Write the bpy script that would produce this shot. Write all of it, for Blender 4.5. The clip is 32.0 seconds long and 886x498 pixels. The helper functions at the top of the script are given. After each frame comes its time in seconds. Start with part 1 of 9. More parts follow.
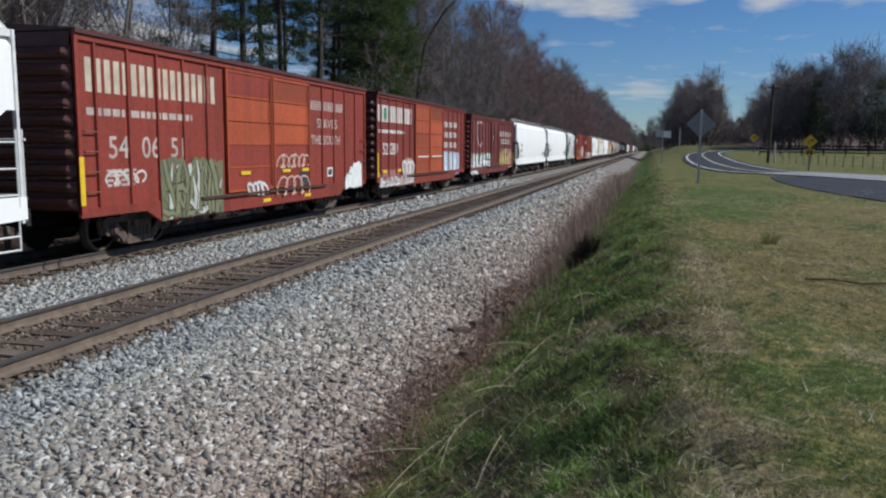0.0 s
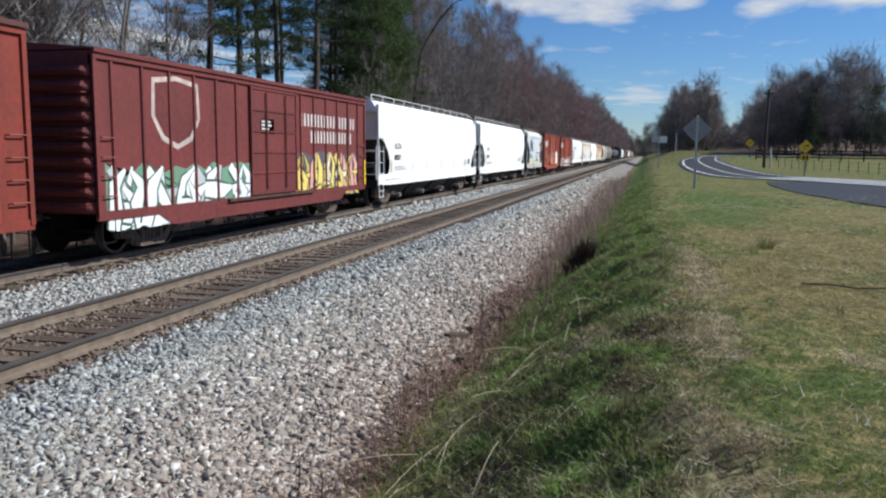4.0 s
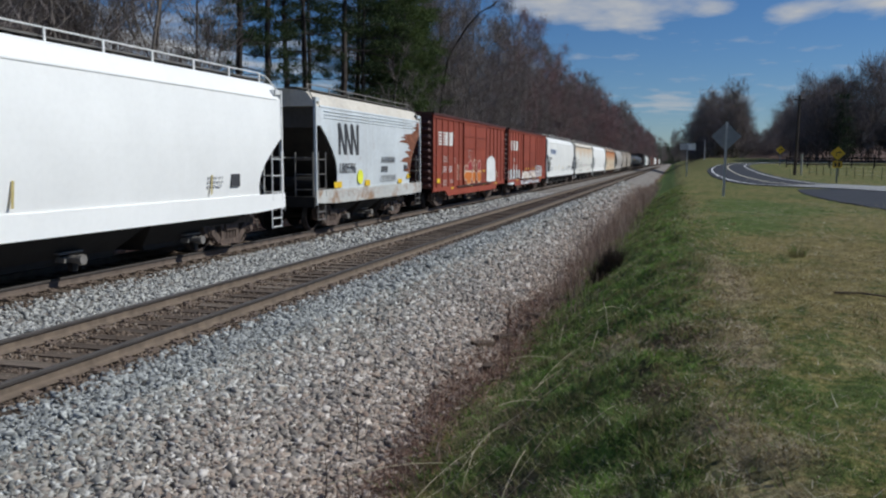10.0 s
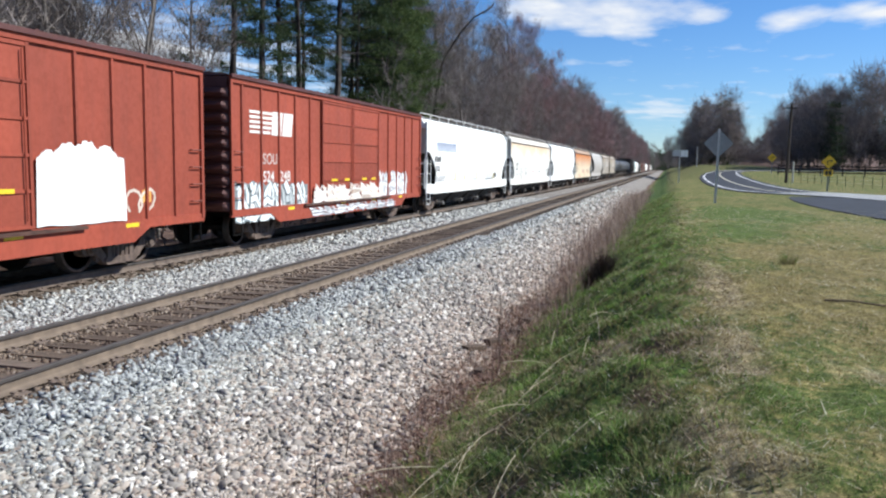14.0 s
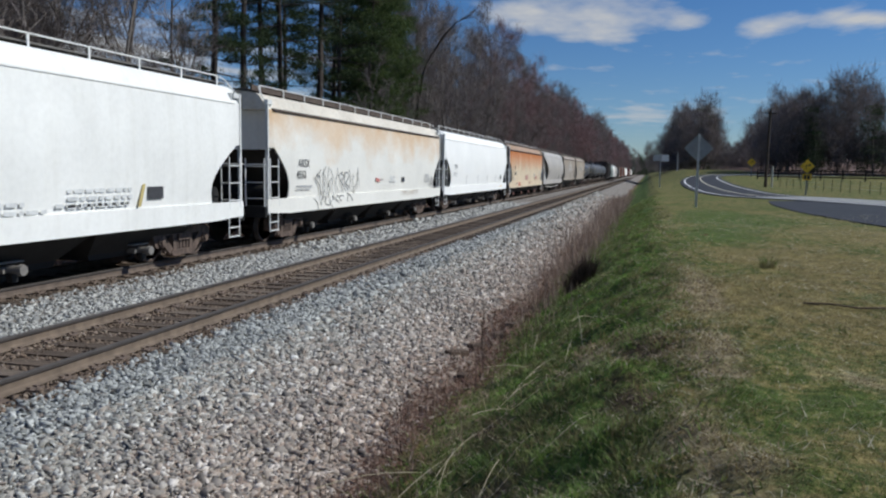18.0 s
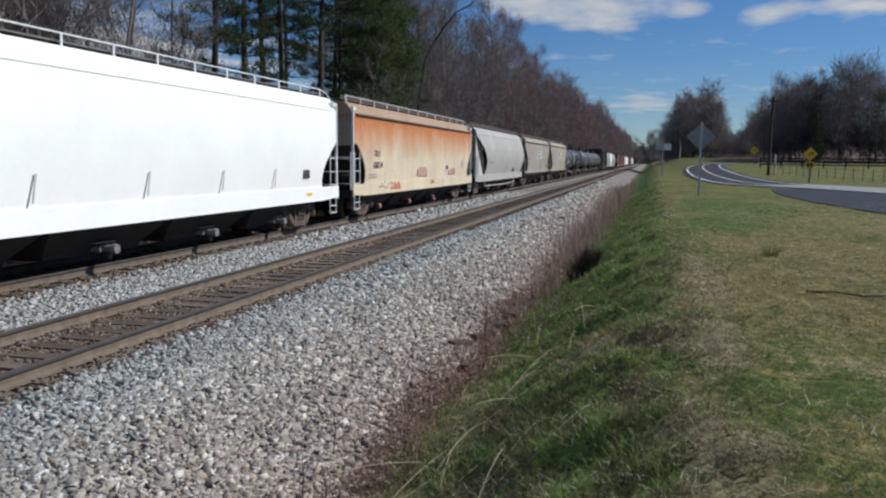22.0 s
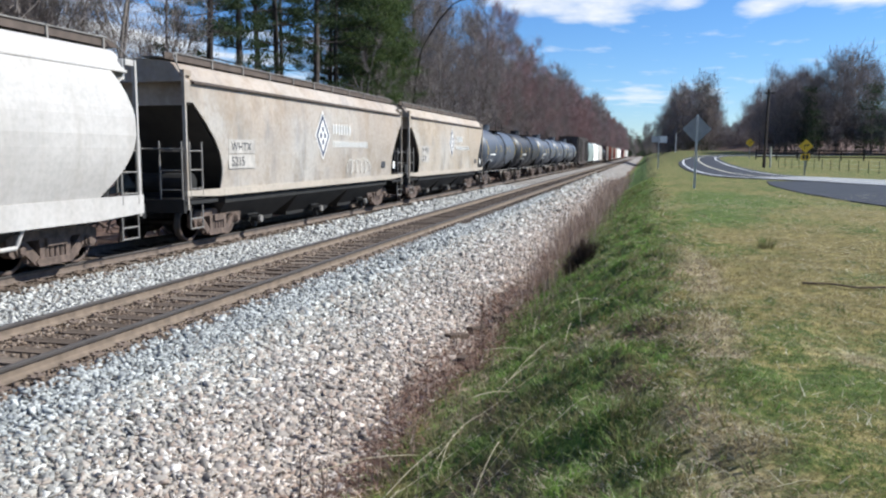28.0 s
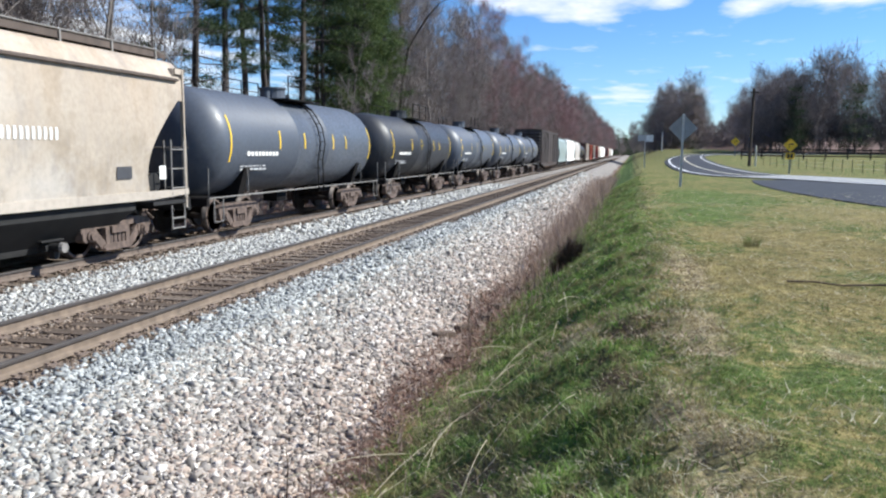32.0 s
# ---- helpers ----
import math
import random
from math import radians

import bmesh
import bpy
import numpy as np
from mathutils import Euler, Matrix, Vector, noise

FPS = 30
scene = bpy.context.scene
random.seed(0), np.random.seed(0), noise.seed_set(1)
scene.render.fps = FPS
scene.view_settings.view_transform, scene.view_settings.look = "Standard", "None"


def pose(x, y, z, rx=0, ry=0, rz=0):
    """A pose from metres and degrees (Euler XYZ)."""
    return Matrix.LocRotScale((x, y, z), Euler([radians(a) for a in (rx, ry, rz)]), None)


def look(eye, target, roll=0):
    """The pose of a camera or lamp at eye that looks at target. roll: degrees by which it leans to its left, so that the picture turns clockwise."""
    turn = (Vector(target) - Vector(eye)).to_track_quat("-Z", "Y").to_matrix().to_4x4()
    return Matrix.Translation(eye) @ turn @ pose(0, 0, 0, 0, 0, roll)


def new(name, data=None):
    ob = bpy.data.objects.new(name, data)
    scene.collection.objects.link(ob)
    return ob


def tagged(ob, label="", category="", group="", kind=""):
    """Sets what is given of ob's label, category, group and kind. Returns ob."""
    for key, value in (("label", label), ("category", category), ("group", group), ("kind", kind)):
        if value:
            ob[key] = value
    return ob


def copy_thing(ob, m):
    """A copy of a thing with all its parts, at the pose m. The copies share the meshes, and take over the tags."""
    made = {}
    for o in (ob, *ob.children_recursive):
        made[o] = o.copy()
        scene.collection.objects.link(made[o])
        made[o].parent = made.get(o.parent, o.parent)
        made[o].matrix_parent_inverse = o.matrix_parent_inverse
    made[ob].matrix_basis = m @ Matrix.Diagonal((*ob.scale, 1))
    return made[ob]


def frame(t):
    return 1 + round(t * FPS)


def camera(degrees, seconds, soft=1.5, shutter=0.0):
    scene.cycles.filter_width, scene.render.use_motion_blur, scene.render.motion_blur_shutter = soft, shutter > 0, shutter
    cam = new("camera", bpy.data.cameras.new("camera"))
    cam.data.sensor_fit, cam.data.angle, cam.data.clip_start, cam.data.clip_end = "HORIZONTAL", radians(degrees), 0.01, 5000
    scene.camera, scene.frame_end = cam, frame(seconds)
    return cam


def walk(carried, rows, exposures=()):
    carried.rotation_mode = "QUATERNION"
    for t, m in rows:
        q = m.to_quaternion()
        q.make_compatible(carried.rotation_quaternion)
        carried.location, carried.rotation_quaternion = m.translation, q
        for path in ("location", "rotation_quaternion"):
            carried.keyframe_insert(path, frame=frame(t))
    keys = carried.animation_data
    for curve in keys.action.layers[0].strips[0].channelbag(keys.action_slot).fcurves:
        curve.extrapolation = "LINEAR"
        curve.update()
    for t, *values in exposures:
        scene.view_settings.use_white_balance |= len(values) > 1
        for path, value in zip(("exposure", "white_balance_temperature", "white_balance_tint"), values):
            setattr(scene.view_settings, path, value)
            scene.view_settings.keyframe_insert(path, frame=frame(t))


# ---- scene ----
# ---------- camera: hand-held on one spot, turning slightly ----------
EYE_Z = 2.157   # metres above the rail heads
PATH = [
    (0, 82.786, -0.358, 14.354), (0.5, 83.235, -0.140, 14.122), (1, 83.547, -0.406, 13.886), (1.5, 83.235, -0.254, 14.118),
    (2, 83.002, -0.242, 13.995), (2.5, 83.030, -0.221, 13.876), (4.5, 83.299, -0.444, 14.399), (5, 83.512, -0.202, 14.987),
    (5.5, 83.543, -0.151, 15.056), (6, 83.970, -0.045, 15.109), (6.5, 83.796, -0.054, 15.399), (7, 83.656, -0.302, 15.689),
    (7.5, 83.639, 0.069, 16.072), (8, 83.578, 0.118, 15.967), (8.5, 83.254, 0.175, 16.153), (9, 83.621, -0.156, 16.110),
    (9.5, 83.762, -0.209, 16.329), (10, 83.745, -0.116, 16.005), (10.5, 83.764, -0.129, 16.212), (11, 83.815, -0.359, 16.137),
    (11.5, 84.081, -0.702, 16.233), (12, 83.574, -0.536, 16.279), (12.5, 83.009, -0.592, 15.971), (13, 83.241, -0.451, 16.152),
    (13.5, 83.681, -0.515, 16.067), (14, 84.012, -0.787, 15.517), (14.5, 83.891, -0.603, 15.592), (16.5, 84.588, -0.529, 14.713),
    (17, 84.811, -0.866, 14.615), (17.5, 84.521, -0.846, 14.236), (18, 84.376, -0.716, 14.266), (18.5, 84.431, -0.775, 14.260),
    (19, 84.026, -0.925, 14.692), (19.5, 83.845, -0.950, 14.476), (20, 83.822, -0.859, 14.586), (20.5, 83.793, -0.799, 14.521),
    (21, 83.588, -0.651, 14.447), (21.5, 83.632, -0.272, 14.272), (22, 83.686, -0.325, 14.405), (22.5, 83.514, -0.731, 13.755),
    (23, 83.416, -0.462, 13.778), (23.5, 83.452, -0.328, 13.889), (24, 83.459, -0.476, 13.644), (24.5, 83.742, -0.390, 13.874),
    (25, 83.554, -0.089, 13.817), (25.5, 83.498, 0.059, 13.464), (27.5, 83.559, -0.416, 13.907), (28, 83.205, -0.157, 14.116),
    (28.5, 82.675, -0.058, 14.412), (29, 83.170, -0.235, 14.193), (29.5, 83.378, -0.268, 13.925), (30, 83.518, -0.062, 13.563),
    (30.5, 83.214, -0.645, 13.604), (31, 83.075, -0.447, 13.630), (31.5, 83.208, -0.363, 13.449), (32, 83.116, -0.195, 13.201),
]
cam = camera(57.97, 32.0, soft=2.25)
EXPOSURES = [(0.0, -0.23), (1.0, 0.32), (2.0, 0.78), (2.5, 0.78), (4.5, 0.05), (5.0, 0.0), (6.0, -0.24), (8.0, -0.35), (9.0, -0.33), (10.0, -0.4), (11.0, -0.45), (12.0, 0.1), (13.0, 0.7),
             (14.0, 0.6), (14.5, 0.48), (16.5, -0.17), (17.0, -0.25), (18.0, -0.24), (19.0, -0.06), (20.0, 0.0), (22.0, -0.15), (23.0, -0.12), (24.0, -0.1), (25.0, 0.4), (28.0, 0.72), (30.0, 0.78), (32.0, 0.9)]
walk(cam, [(t, pose(0, 0, EYE_Z, rx, ry, rz)) for t, rx, ry, rz in PATH], EXPOSURES)

# ---------- world and sun ----------
SUN_ELEV, SUN_AZ = radians(41), radians(70)     # azimuth from +y (along the track) towards +x
world = bpy.data.worlds.new("sky")
scene.world = world
world.use_nodes = True
wn, wl = world.node_tree.nodes, world.node_tree.links
wn.clear()
w_out = wn.new("ShaderNodeOutputWorld")
w_bg = wn.new("ShaderNodeBackground")
w_bg.inputs["Strength"].default_value = 0.07
w_sky = wn.new("ShaderNodeTexSky")
w_sky.sky_type = "NISHITA"
w_sky.sun_disc = False
w_sky.sun_elevation, w_sky.sun_rotation = SUN_ELEV, SUN_AZ
w_sky.air_density, w_sky.dust_density, w_sky.ozone_density = 1.0, 0.0, 1.5
# broken fair-weather cloud, as a flat layer seen in perspective
w_co = wn.new("ShaderNodeTexCoord")
w_sep = wn.new("ShaderNodeSeparateXYZ")
wl.new(w_co.outputs["Generated"], w_sep.inputs[0])
w_up = wn.new("ShaderNodeMath"); w_up.operation = "MAXIMUM"; w_up.inputs[1].default_value = 0.02
wl.new(w_sep.outputs[2], w_up.inputs[0])
w_div = []
for k in (0, 1):
    d = wn.new("ShaderNodeMath"); d.operation = "DIVIDE"
    wl.new(w_sep.outputs[k], d.inputs[0]); wl.new(w_up.outputs[0], d.inputs[1]); w_div.append(d)
w_cmb = wn.new("ShaderNodeCombineXYZ")
wl.new(w_div[0].outputs[0], w_cmb.inputs[0]); wl.new(w_div[1].outputs[0], w_cmb.inputs[1])
w_map = wn.new("ShaderNodeMapping")
w_map.inputs["Location"].default_value = (0.9, 2.2, 0.0)
w_map.inputs["Scale"].default_value = (1.7, 0.9, 1.0)
wl.new(w_cmb.outputs[0], w_map.inputs[0])
w_noise = wn.new("ShaderNodeTexNoise")
w_noise.inputs["Scale"].default_value, w_noise.inputs["Detail"].default_value, w_noise.inputs["Roughness"].default_value = 1.0, 7.0, 0.55
wl.new(w_map.outputs[0], w_noise.inputs["Vector"])
# banks of cloud over the line and the road: (centre, half widths) on the layer
w_bank = None
for cx, cy, rx, ry, thick in ((-0.42, 5.5, 0.85, 0.95, 0.3), (0.24, 5.7, 0.24, 0.45, 0.33), (0.72, 5.9, 0.28, 0.5, 0.34), (1.3, 5.75, 0.34, 0.42, 0.3), (-4.6, 6.4, 1.7, 2.6, 0.3), (-9.0, 11.0, 5.0, 4.0, 0.34), (0.2, 15.0, 1.3, 3.0, 0.3), (9.0, 4.0, 4.0, 3.0, 0.3), (4.0, -6.0, 5.0, 4.0, 0.3)):
    w_sub = wn.new("ShaderNodeVectorMath"); w_sub.operation = "SUBTRACT"; w_sub.inputs[1].default_value = (cx, cy, 0)
    wl.new(w_cmb.outputs[0], w_sub.inputs[0])
    w_scl = wn.new("ShaderNodeVectorMath"); w_scl.operation = "MULTIPLY"; w_scl.inputs[1].default_value = (1 / rx, 1 / ry, 0)
    wl.new(w_sub.outputs[0], w_scl.inputs[0])
    w_len = wn.new("ShaderNodeVectorMath"); w_len.operation = "LENGTH"
    wl.new(w_scl.outputs[0], w_len.inputs[0])
    w_near = wn.new("ShaderNodeMapRange")
    w_near.inputs[1].default_value, w_near.inputs[2].default_value, w_near.inputs[3].default_value, w_near.inputs[4].default_value = 0.2, 1.25, thick, 0.0
    wl.new(w_len.outputs["Value"], w_near.inputs[0])
    if w_bank is None:
        w_bank = w_near
    else:
        w_max = wn.new("ShaderNodeMath"); w_max.operation = "MAXIMUM"
        wl.new(w_bank.outputs[0], w_max.inputs[0]); wl.new(w_near.outputs[0], w_max.inputs[1])
        w_bank = w_max
w_sum = wn.new("ShaderNodeMath"); w_sum.operation = "ADD"
wl.new(w_noise.outputs[0], w_sum.inputs[0]); wl.new(w_bank.outputs[0], w_sum.inputs[1])
w_ramp = wn.new("ShaderNodeValToRGB")
w_ramp.color_ramp.elements[0].position, w_ramp.color_ramp.elements[1].position = 0.57, 0.88
wl.new(w_sum.outputs[0], w_ramp.inputs[0])
w_low = wn.new("ShaderNodeMapRange")
w_low.inputs[1].default_value, w_low.inputs[2].default_value = 0.02, 0.09
wl.new(w_sep.outputs[2], w_low.inputs[0])
w_fade = wn.new("ShaderNodeMath"); w_fade.operation = "MULTIPLY"
wl.new(w_ramp.outputs[0], w_fade.inputs[0]); wl.new(w_low.outputs[0], w_fade.inputs[1])
w_mix = wn.new("ShaderNodeMix"); w_mix.data_type = "RGBA"
wl.new(w_fade.outputs[0], w_mix.inputs[0])
w_hue = wn.new("ShaderNodeHueSaturation")
w_hue.inputs["Saturation"].default_value = 1.1
w_cool = wn.new("ShaderNodeMix"); w_cool.data_type, w_cool.blend_type = "RGBA", "MULTIPLY"
w_cool.inputs[0].default_value = 1.0
w_cool.inputs[7].default_value = (0.69, 0.905, 1.27, 1.0)
wl.new(w_sky.outputs[0], w_cool.inputs[6])
wl.new(w_cool.outputs[2], w_hue.inputs["Color"])
wl.new(w_hue.outputs[0], w_mix.inputs[6])
w_mix.inputs[7].default_value = (8.5, 8.8, 9.2, 1.0)
wl.new(w_mix.outputs[2], w_bg.inputs["Color"])
wl.new(w_bg.outputs[0], w_out.inputs[0])

sun_data = bpy.data.lights.new("sun", "SUN")
sun_data.energy, sun_data.angle, sun_data.color = 4.6, radians(0.53), (0.965, 0.972, 0.925)
sun = new("sun", sun_data)
sun_way = Vector((math.cos(SUN_ELEV) * math.sin(SUN_AZ), math.cos(SUN_ELEV) * math.cos(SUN_AZ), math.sin(SUN_ELEV)))
sun.matrix_basis = look(sun_way * 100, (0, 0, 0))

# ---------- materials ----------
def material(name, rough=0.8, metal=0.0, spec=0.5):
    m = bpy.data.materials.new(name)
    m.use_nodes = True
    b = m.node_tree.nodes["Principled BSDF"]
    b.inputs["Roughness"].default_value, b.inputs["Metallic"].default_value = rough, metal
    b.inputs["Specular IOR Level"].default_value = spec
    return m, m.node_tree.nodes, m.node_tree.links, b


def coords(n, l, scale, kind="Object", stretch=(1, 1, 1), shift=(0, 0, 0)):
    c = n.new("ShaderNodeTexCoord")
    mp = n.new("ShaderNodeMapping")
    mp.inputs["Scale"].default_value = [scale * s for s in stretch]
    mp.inputs["Location"].default_value = shift
    l.new(c.outputs[kind], mp.inputs[0])
    return mp.outputs[0]


def noise_node(n, l, vec, detail=4.0, rough=0.55, dist=0.0):
    t = n.new("ShaderNodeTexNoise")
    t.inputs["Scale"].default_value = 1.0
    t.inputs["Detail"].default_value, t.inputs["Roughness"].default_value, t.inputs["Distortion"].default_value = detail, rough, dist
    l.new(vec, t.inputs["Vector"])
    return t.outputs[0]


def ramp(n, l, fac, stops):
    r = n.new("ShaderNodeValToRGB")
    e = r.color_ramp.elements
    while len(e) < len(stops):
        e.new(0.5)
    for el, (p, c) in zip(e, stops):
        el.position = p
        el.color = (*c, 1.0) if not isinstance(c, (int, float)) else (c, c, c, 1.0)
    l.new(fac, r.inputs[0])
    return r.outputs[0]


def mix(n, l, fac, a, b, how="MIX"):
    m = n.new("ShaderNodeMix")
    m.data_type, m.blend_type = "RGBA", how
    for socket, v in ((m.inputs[0], fac), (m.inputs[6], a), (m.inputs[7], b)):
        if isinstance(v, (int, float)):
            socket.default_value = v
        elif isinstance(v, tuple):
            socket.default_value = (*v, 1.0)
        else:
            l.new(v, socket)
    return m.outputs[2]


def times(n, l, a, b):
    m = n.new("ShaderNodeMath")
    m.operation = "MULTIPLY"
    for s, v in zip(m.inputs, (a, b)):
        if isinstance(v, (int, float)):
            s.default_value = v
        else:
            l.new(v, s)
    return m.outputs[0]


def bump(n, l, b, height, strength=0.4, dist=0.02):
    k = n.new("ShaderNodeBump")
    k.inputs["Strength"].default_value, k.inputs["Distance"].default_value = strength, dist
    l.new(height, k.inputs["Height"])
    l.new(k.outputs[0], b.inputs["Normal"])


def plain(name, color, rough=0.7, metal=0.0, vary=0.18, scale=6.0):
    m, n, l, b = material(name, rough, metal)
    f = noise_node(n, l, coords(n, l, scale), 5)
    lo, hi = [tuple(min(1, c * k) for c in color) for k in (1 - vary, 1 + vary)]
    l.new(ramp(n, l, f, [(0.3, lo), (0.7, hi)]), b.inputs["Base Color"])
    return m


def car_paint(name, color, dirt=0.35, dirt_color=(0.10, 0.075, 0.055), rust=0.0, rust_color=(0.19, 0.065, 0.025), rough=0.5, z_lo=1.2, z_hi=4.2, top_rust=0.0, clean=0.0, run_form=(2.2, 1.5, 0.2), run_color=(0.62, 0.235, 0.07), per_piece=0.0, wash=0.0, even=0.0):
    """Weathered paint of a freight car: fading, vertical streaks of grime, rust freckles, rust run down from the roof."""
    m, n, l, b = material(name, rough)
    big = noise_node(n, l, coords(n, l, 0.55), 4)
    fine = noise_node(n, l, coords(n, l, 9.0), 6)
    lo, hi = [tuple(min(1, c * k) for c in color) for k in (0.84 + 0.13 * clean, 1.1 - 0.08 * clean)]
    col = ramp(n, l, big, [(0.3, lo), (0.7, hi)])
    streak = noise_node(n, l, coords(n, l, 1.0, stretch=(3.0, 3.4, 0.28)), 5, 0.6)
    sf = ramp(n, l, streak, [(0.48, 0.0), (0.8, dirt)])
    col = mix(n, l, sf, col, dirt_color)
    if wash:
        pale = noise_node(n, l, coords(n, l, 1.0, stretch=(0.5, 0.28, 0.55), shift=(1, 8, 3)), 5, 0.55)
        col = mix(n, l, ramp(n, l, pale, [(0.42, 0.0), (0.62, 0.8 * wash)]), col, tuple(min(1, 1.06 * c + 0.05) for c in (color[0], color[0] * 0.96, color[0] * 0.9)))
        grime = noise_node(n, l, coords(n, l, 1.0, stretch=(0.8, 0.9, 0.7), shift=(6, 2, 1)), 7, 0.68)
        col = mix(n, l, ramp(n, l, grime, [(0.49, 0.0), (0.58, 0.5 * wash), (0.7, 0.8 * wash)]), col, (0.23, 0.175, 0.115))
        dark_grey = noise_node(n, l, coords(n, l, 1.0, stretch=(1.2, 1.1, 0.5), shift=(9, 4, 2)), 6, 0.62)
        col = mix(n, l, ramp(n, l, dark_grey, [(0.53, 0.0), (0.66, 0.6 * wash)]), col, (0.17, 0.17, 0.175))
    if rust:
        patch = noise_node(n, l, coords(n, l, 1.7, shift=(3, 1, 7)), 7, 0.65)
        col = mix(n, l, ramp(n, l, patch, [(0.62 - 0.16 * rust, 0.0), (0.72 - 0.1 * rust, min(1.0, rust * 1.3))]), col, rust_color)
    if top_rust:
        c = n.new("ShaderNodeTexCoord"); s = n.new("ShaderNodeSeparateXYZ"); l.new(c.outputs["Object"], s.inputs[0])
        mr = n.new("ShaderNodeMapRange")
        mr.inputs[1].default_value, mr.inputs[2].default_value = z_lo, z_hi
        l.new(s.outputs[2], mr.inputs[0])
        run = noise_node(n, l, coords(n, l, 1.0, stretch=run_form, shift=(0, 5, 1)), 6, 0.62)
        add = n.new("ShaderNodeMath"); add.operation = "ADD"
        half = times(n, l, mr.outputs[0], 0.62 + 0.25 * even)
        l.new(half, add.inputs[0]); l.new(times(n, l, run, 0.75 - 0.35 * even), add.inputs[1])
        col = mix(n, l, ramp(n, l, add.outputs[0], [(0.6, 0.0), (0.82, top_rust * 0.6), (1.0, top_rust)]), col, run_color)
    if per_piece:
        oi = n.new("ShaderNodeObjectInfo")
        k = ramp(n, l, oi.outputs["Random"], [(0.0, 1.0 - per_piece), (0.35, 1.0 - 0.35 * per_piece), (0.6, 1.0), (1.0, 1.08)])
        col = mix(n, l, 1.0, col, k, "MULTIPLY")
    speck = ramp(n, l, fine, [(0.3, 0.86 + 0.13 * clean), (0.6, 1.0)])
    col = mix(n, l, 1.0, col, speck, "MULTIPLY")
    l.new(col, b.inputs["Base Color"])
    l.new(ramp(n, l, fine, [(0.3, rough + 0.15), (0.7, rough - 0.06)]), b.inputs["Roughness"])
    bump(n, l, b, big, 0.25 * (1 - clean), 0.03)
    return m


def island_mat(name, stops, rough=0.9, fine_scale=60.0, tint=None, thin=0.0, drift=None):
    """Colour varied piece by piece, with fine grain; drift adds (scale, colour, share) patches of another hue."""
    m, n, l, b = material(name, rough, 0, 0.3)
    g = n.new("ShaderNodeNewGeometry")
    col = ramp(n, l, g.outputs["Random Per Island"], stops)
    f = noise_node(n, l, coords(n, l, fine_scale), 4)
    col = mix(n, l, 1.0, col, ramp(n, l, f, [(0.3, 0.72), (0.7, 1.1)]), "MULTIPLY")
    if tint:
        big = noise_node(n, l, coords(n, l, 1.1), 4)
        col = mix(n, l, ramp(n, l, big, [(0.4, 0.0), (0.65, 0.55)]), col, tint)
    for scale, hue, share in drift or ():
        f = noise_node(n, l, coords(n, l, scale, shift=(scale, 3, 0)), 4, 0.6)
        col = mix(n, l, ramp(n, l, f, [(0.42, 0.0), (0.6, share)]), col, hue)
    l.new(col, b.inputs["Base Color"])
    if thin:          # light passes through thin leaves
        t = n.new("ShaderNodeBsdfTranslucent")
        l.new(col, t.inputs["Color"])
        s = n.new("ShaderNodeMixShader")
        s.inputs[0].default_value = thin
        l.new(b.outputs[0], s.inputs[1]); l.new(t.outputs[0], s.inputs[2])
        l.new(s.outputs[0], n["Material Output"].inputs["Surface"])
    return m


MAT = {}
MAT["steel_dark"] = plain("near-black steel", (0.011, 0.0095, 0.009), 0.75)
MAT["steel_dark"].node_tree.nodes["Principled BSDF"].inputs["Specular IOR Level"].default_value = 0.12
MAT["truck"] = plain("rust-brown cast steel", (0.108, 0.076, 0.061), 0.85, 0, 0.5, 7)
MAT["wheel"] = plain("worn wheel steel", (0.06, 0.05, 0.045), 0.55, 0.6, 0.3)
MAT["rail_head"] = plain("rail head", (0.055, 0.046, 0.041), 0.7, 0.0, 0.25, 3)
MAT["rail_brown"] = plain("darker brown rail web", (0.145, 0.11, 0.088), 0.9, 0, 0.3, 5)
# very dark colour for bays, end platforms and air tanks
MAT["bay_steel"] = plain("near-black hopper bay steel", (0.013, 0.012, 0.0115), 0.8, 0, 0.5, 2)
MAT["track_rust"] = plain("dark rusted door track", (0.075, 0.034, 0.024), 0.85, 0, 0.5, 4)
MAT["panel_pale"] = plain("pale repainted stencil panel", (0.39, 0.36, 0.325), 0.75, 0, 0.3, 3)
MAT["tie_plate"] = plain("rusted tie plate", (0.17, 0.125, 0.098), 0.95, 0, 0.35, 9)
MAT["rail_side"] = plain("rusty rail web", (0.17, 0.128, 0.095), 0.9, 0, 0.3, 5)
MAT["white_mark"] = plain("white stencil paint", (0.74, 0.72, 0.68), 0.6, 0, 0.12, 4)
MAT["faded_mark"] = plain("faded white stencil paint", (0.52, 0.42, 0.38), 0.7, 0, 0.3, 3)
MAT["cream_mark"] = plain("yellowed stencil paint", (0.58, 0.49, 0.38), 0.65, 0, 0.25, 3)
MAT["black_mark"] = plain("black stencil paint", (0.05, 0.05, 0.055), 0.6)
MAT["dark_grey_mark"] = plain("faded dark grey stencil paint", (0.11, 0.115, 0.125), 0.6)
MAT["grey_mark"] = plain("grey stencil paint", (0.42, 0.42, 0.42), 0.6)
MAT["blue_mark"] = plain("pale blue lettering paint", (0.26, 0.33, 0.50), 0.6)
MAT["yellow_strip"] = plain("yellow reflective strip", (0.85, 0.55, 0.03), 0.45, 0, 0.1)
MAT["tan_strip"] = plain("dull yellow reflective strip", (0.52, 0.42, 0.18), 0.5, 0, 0.15)
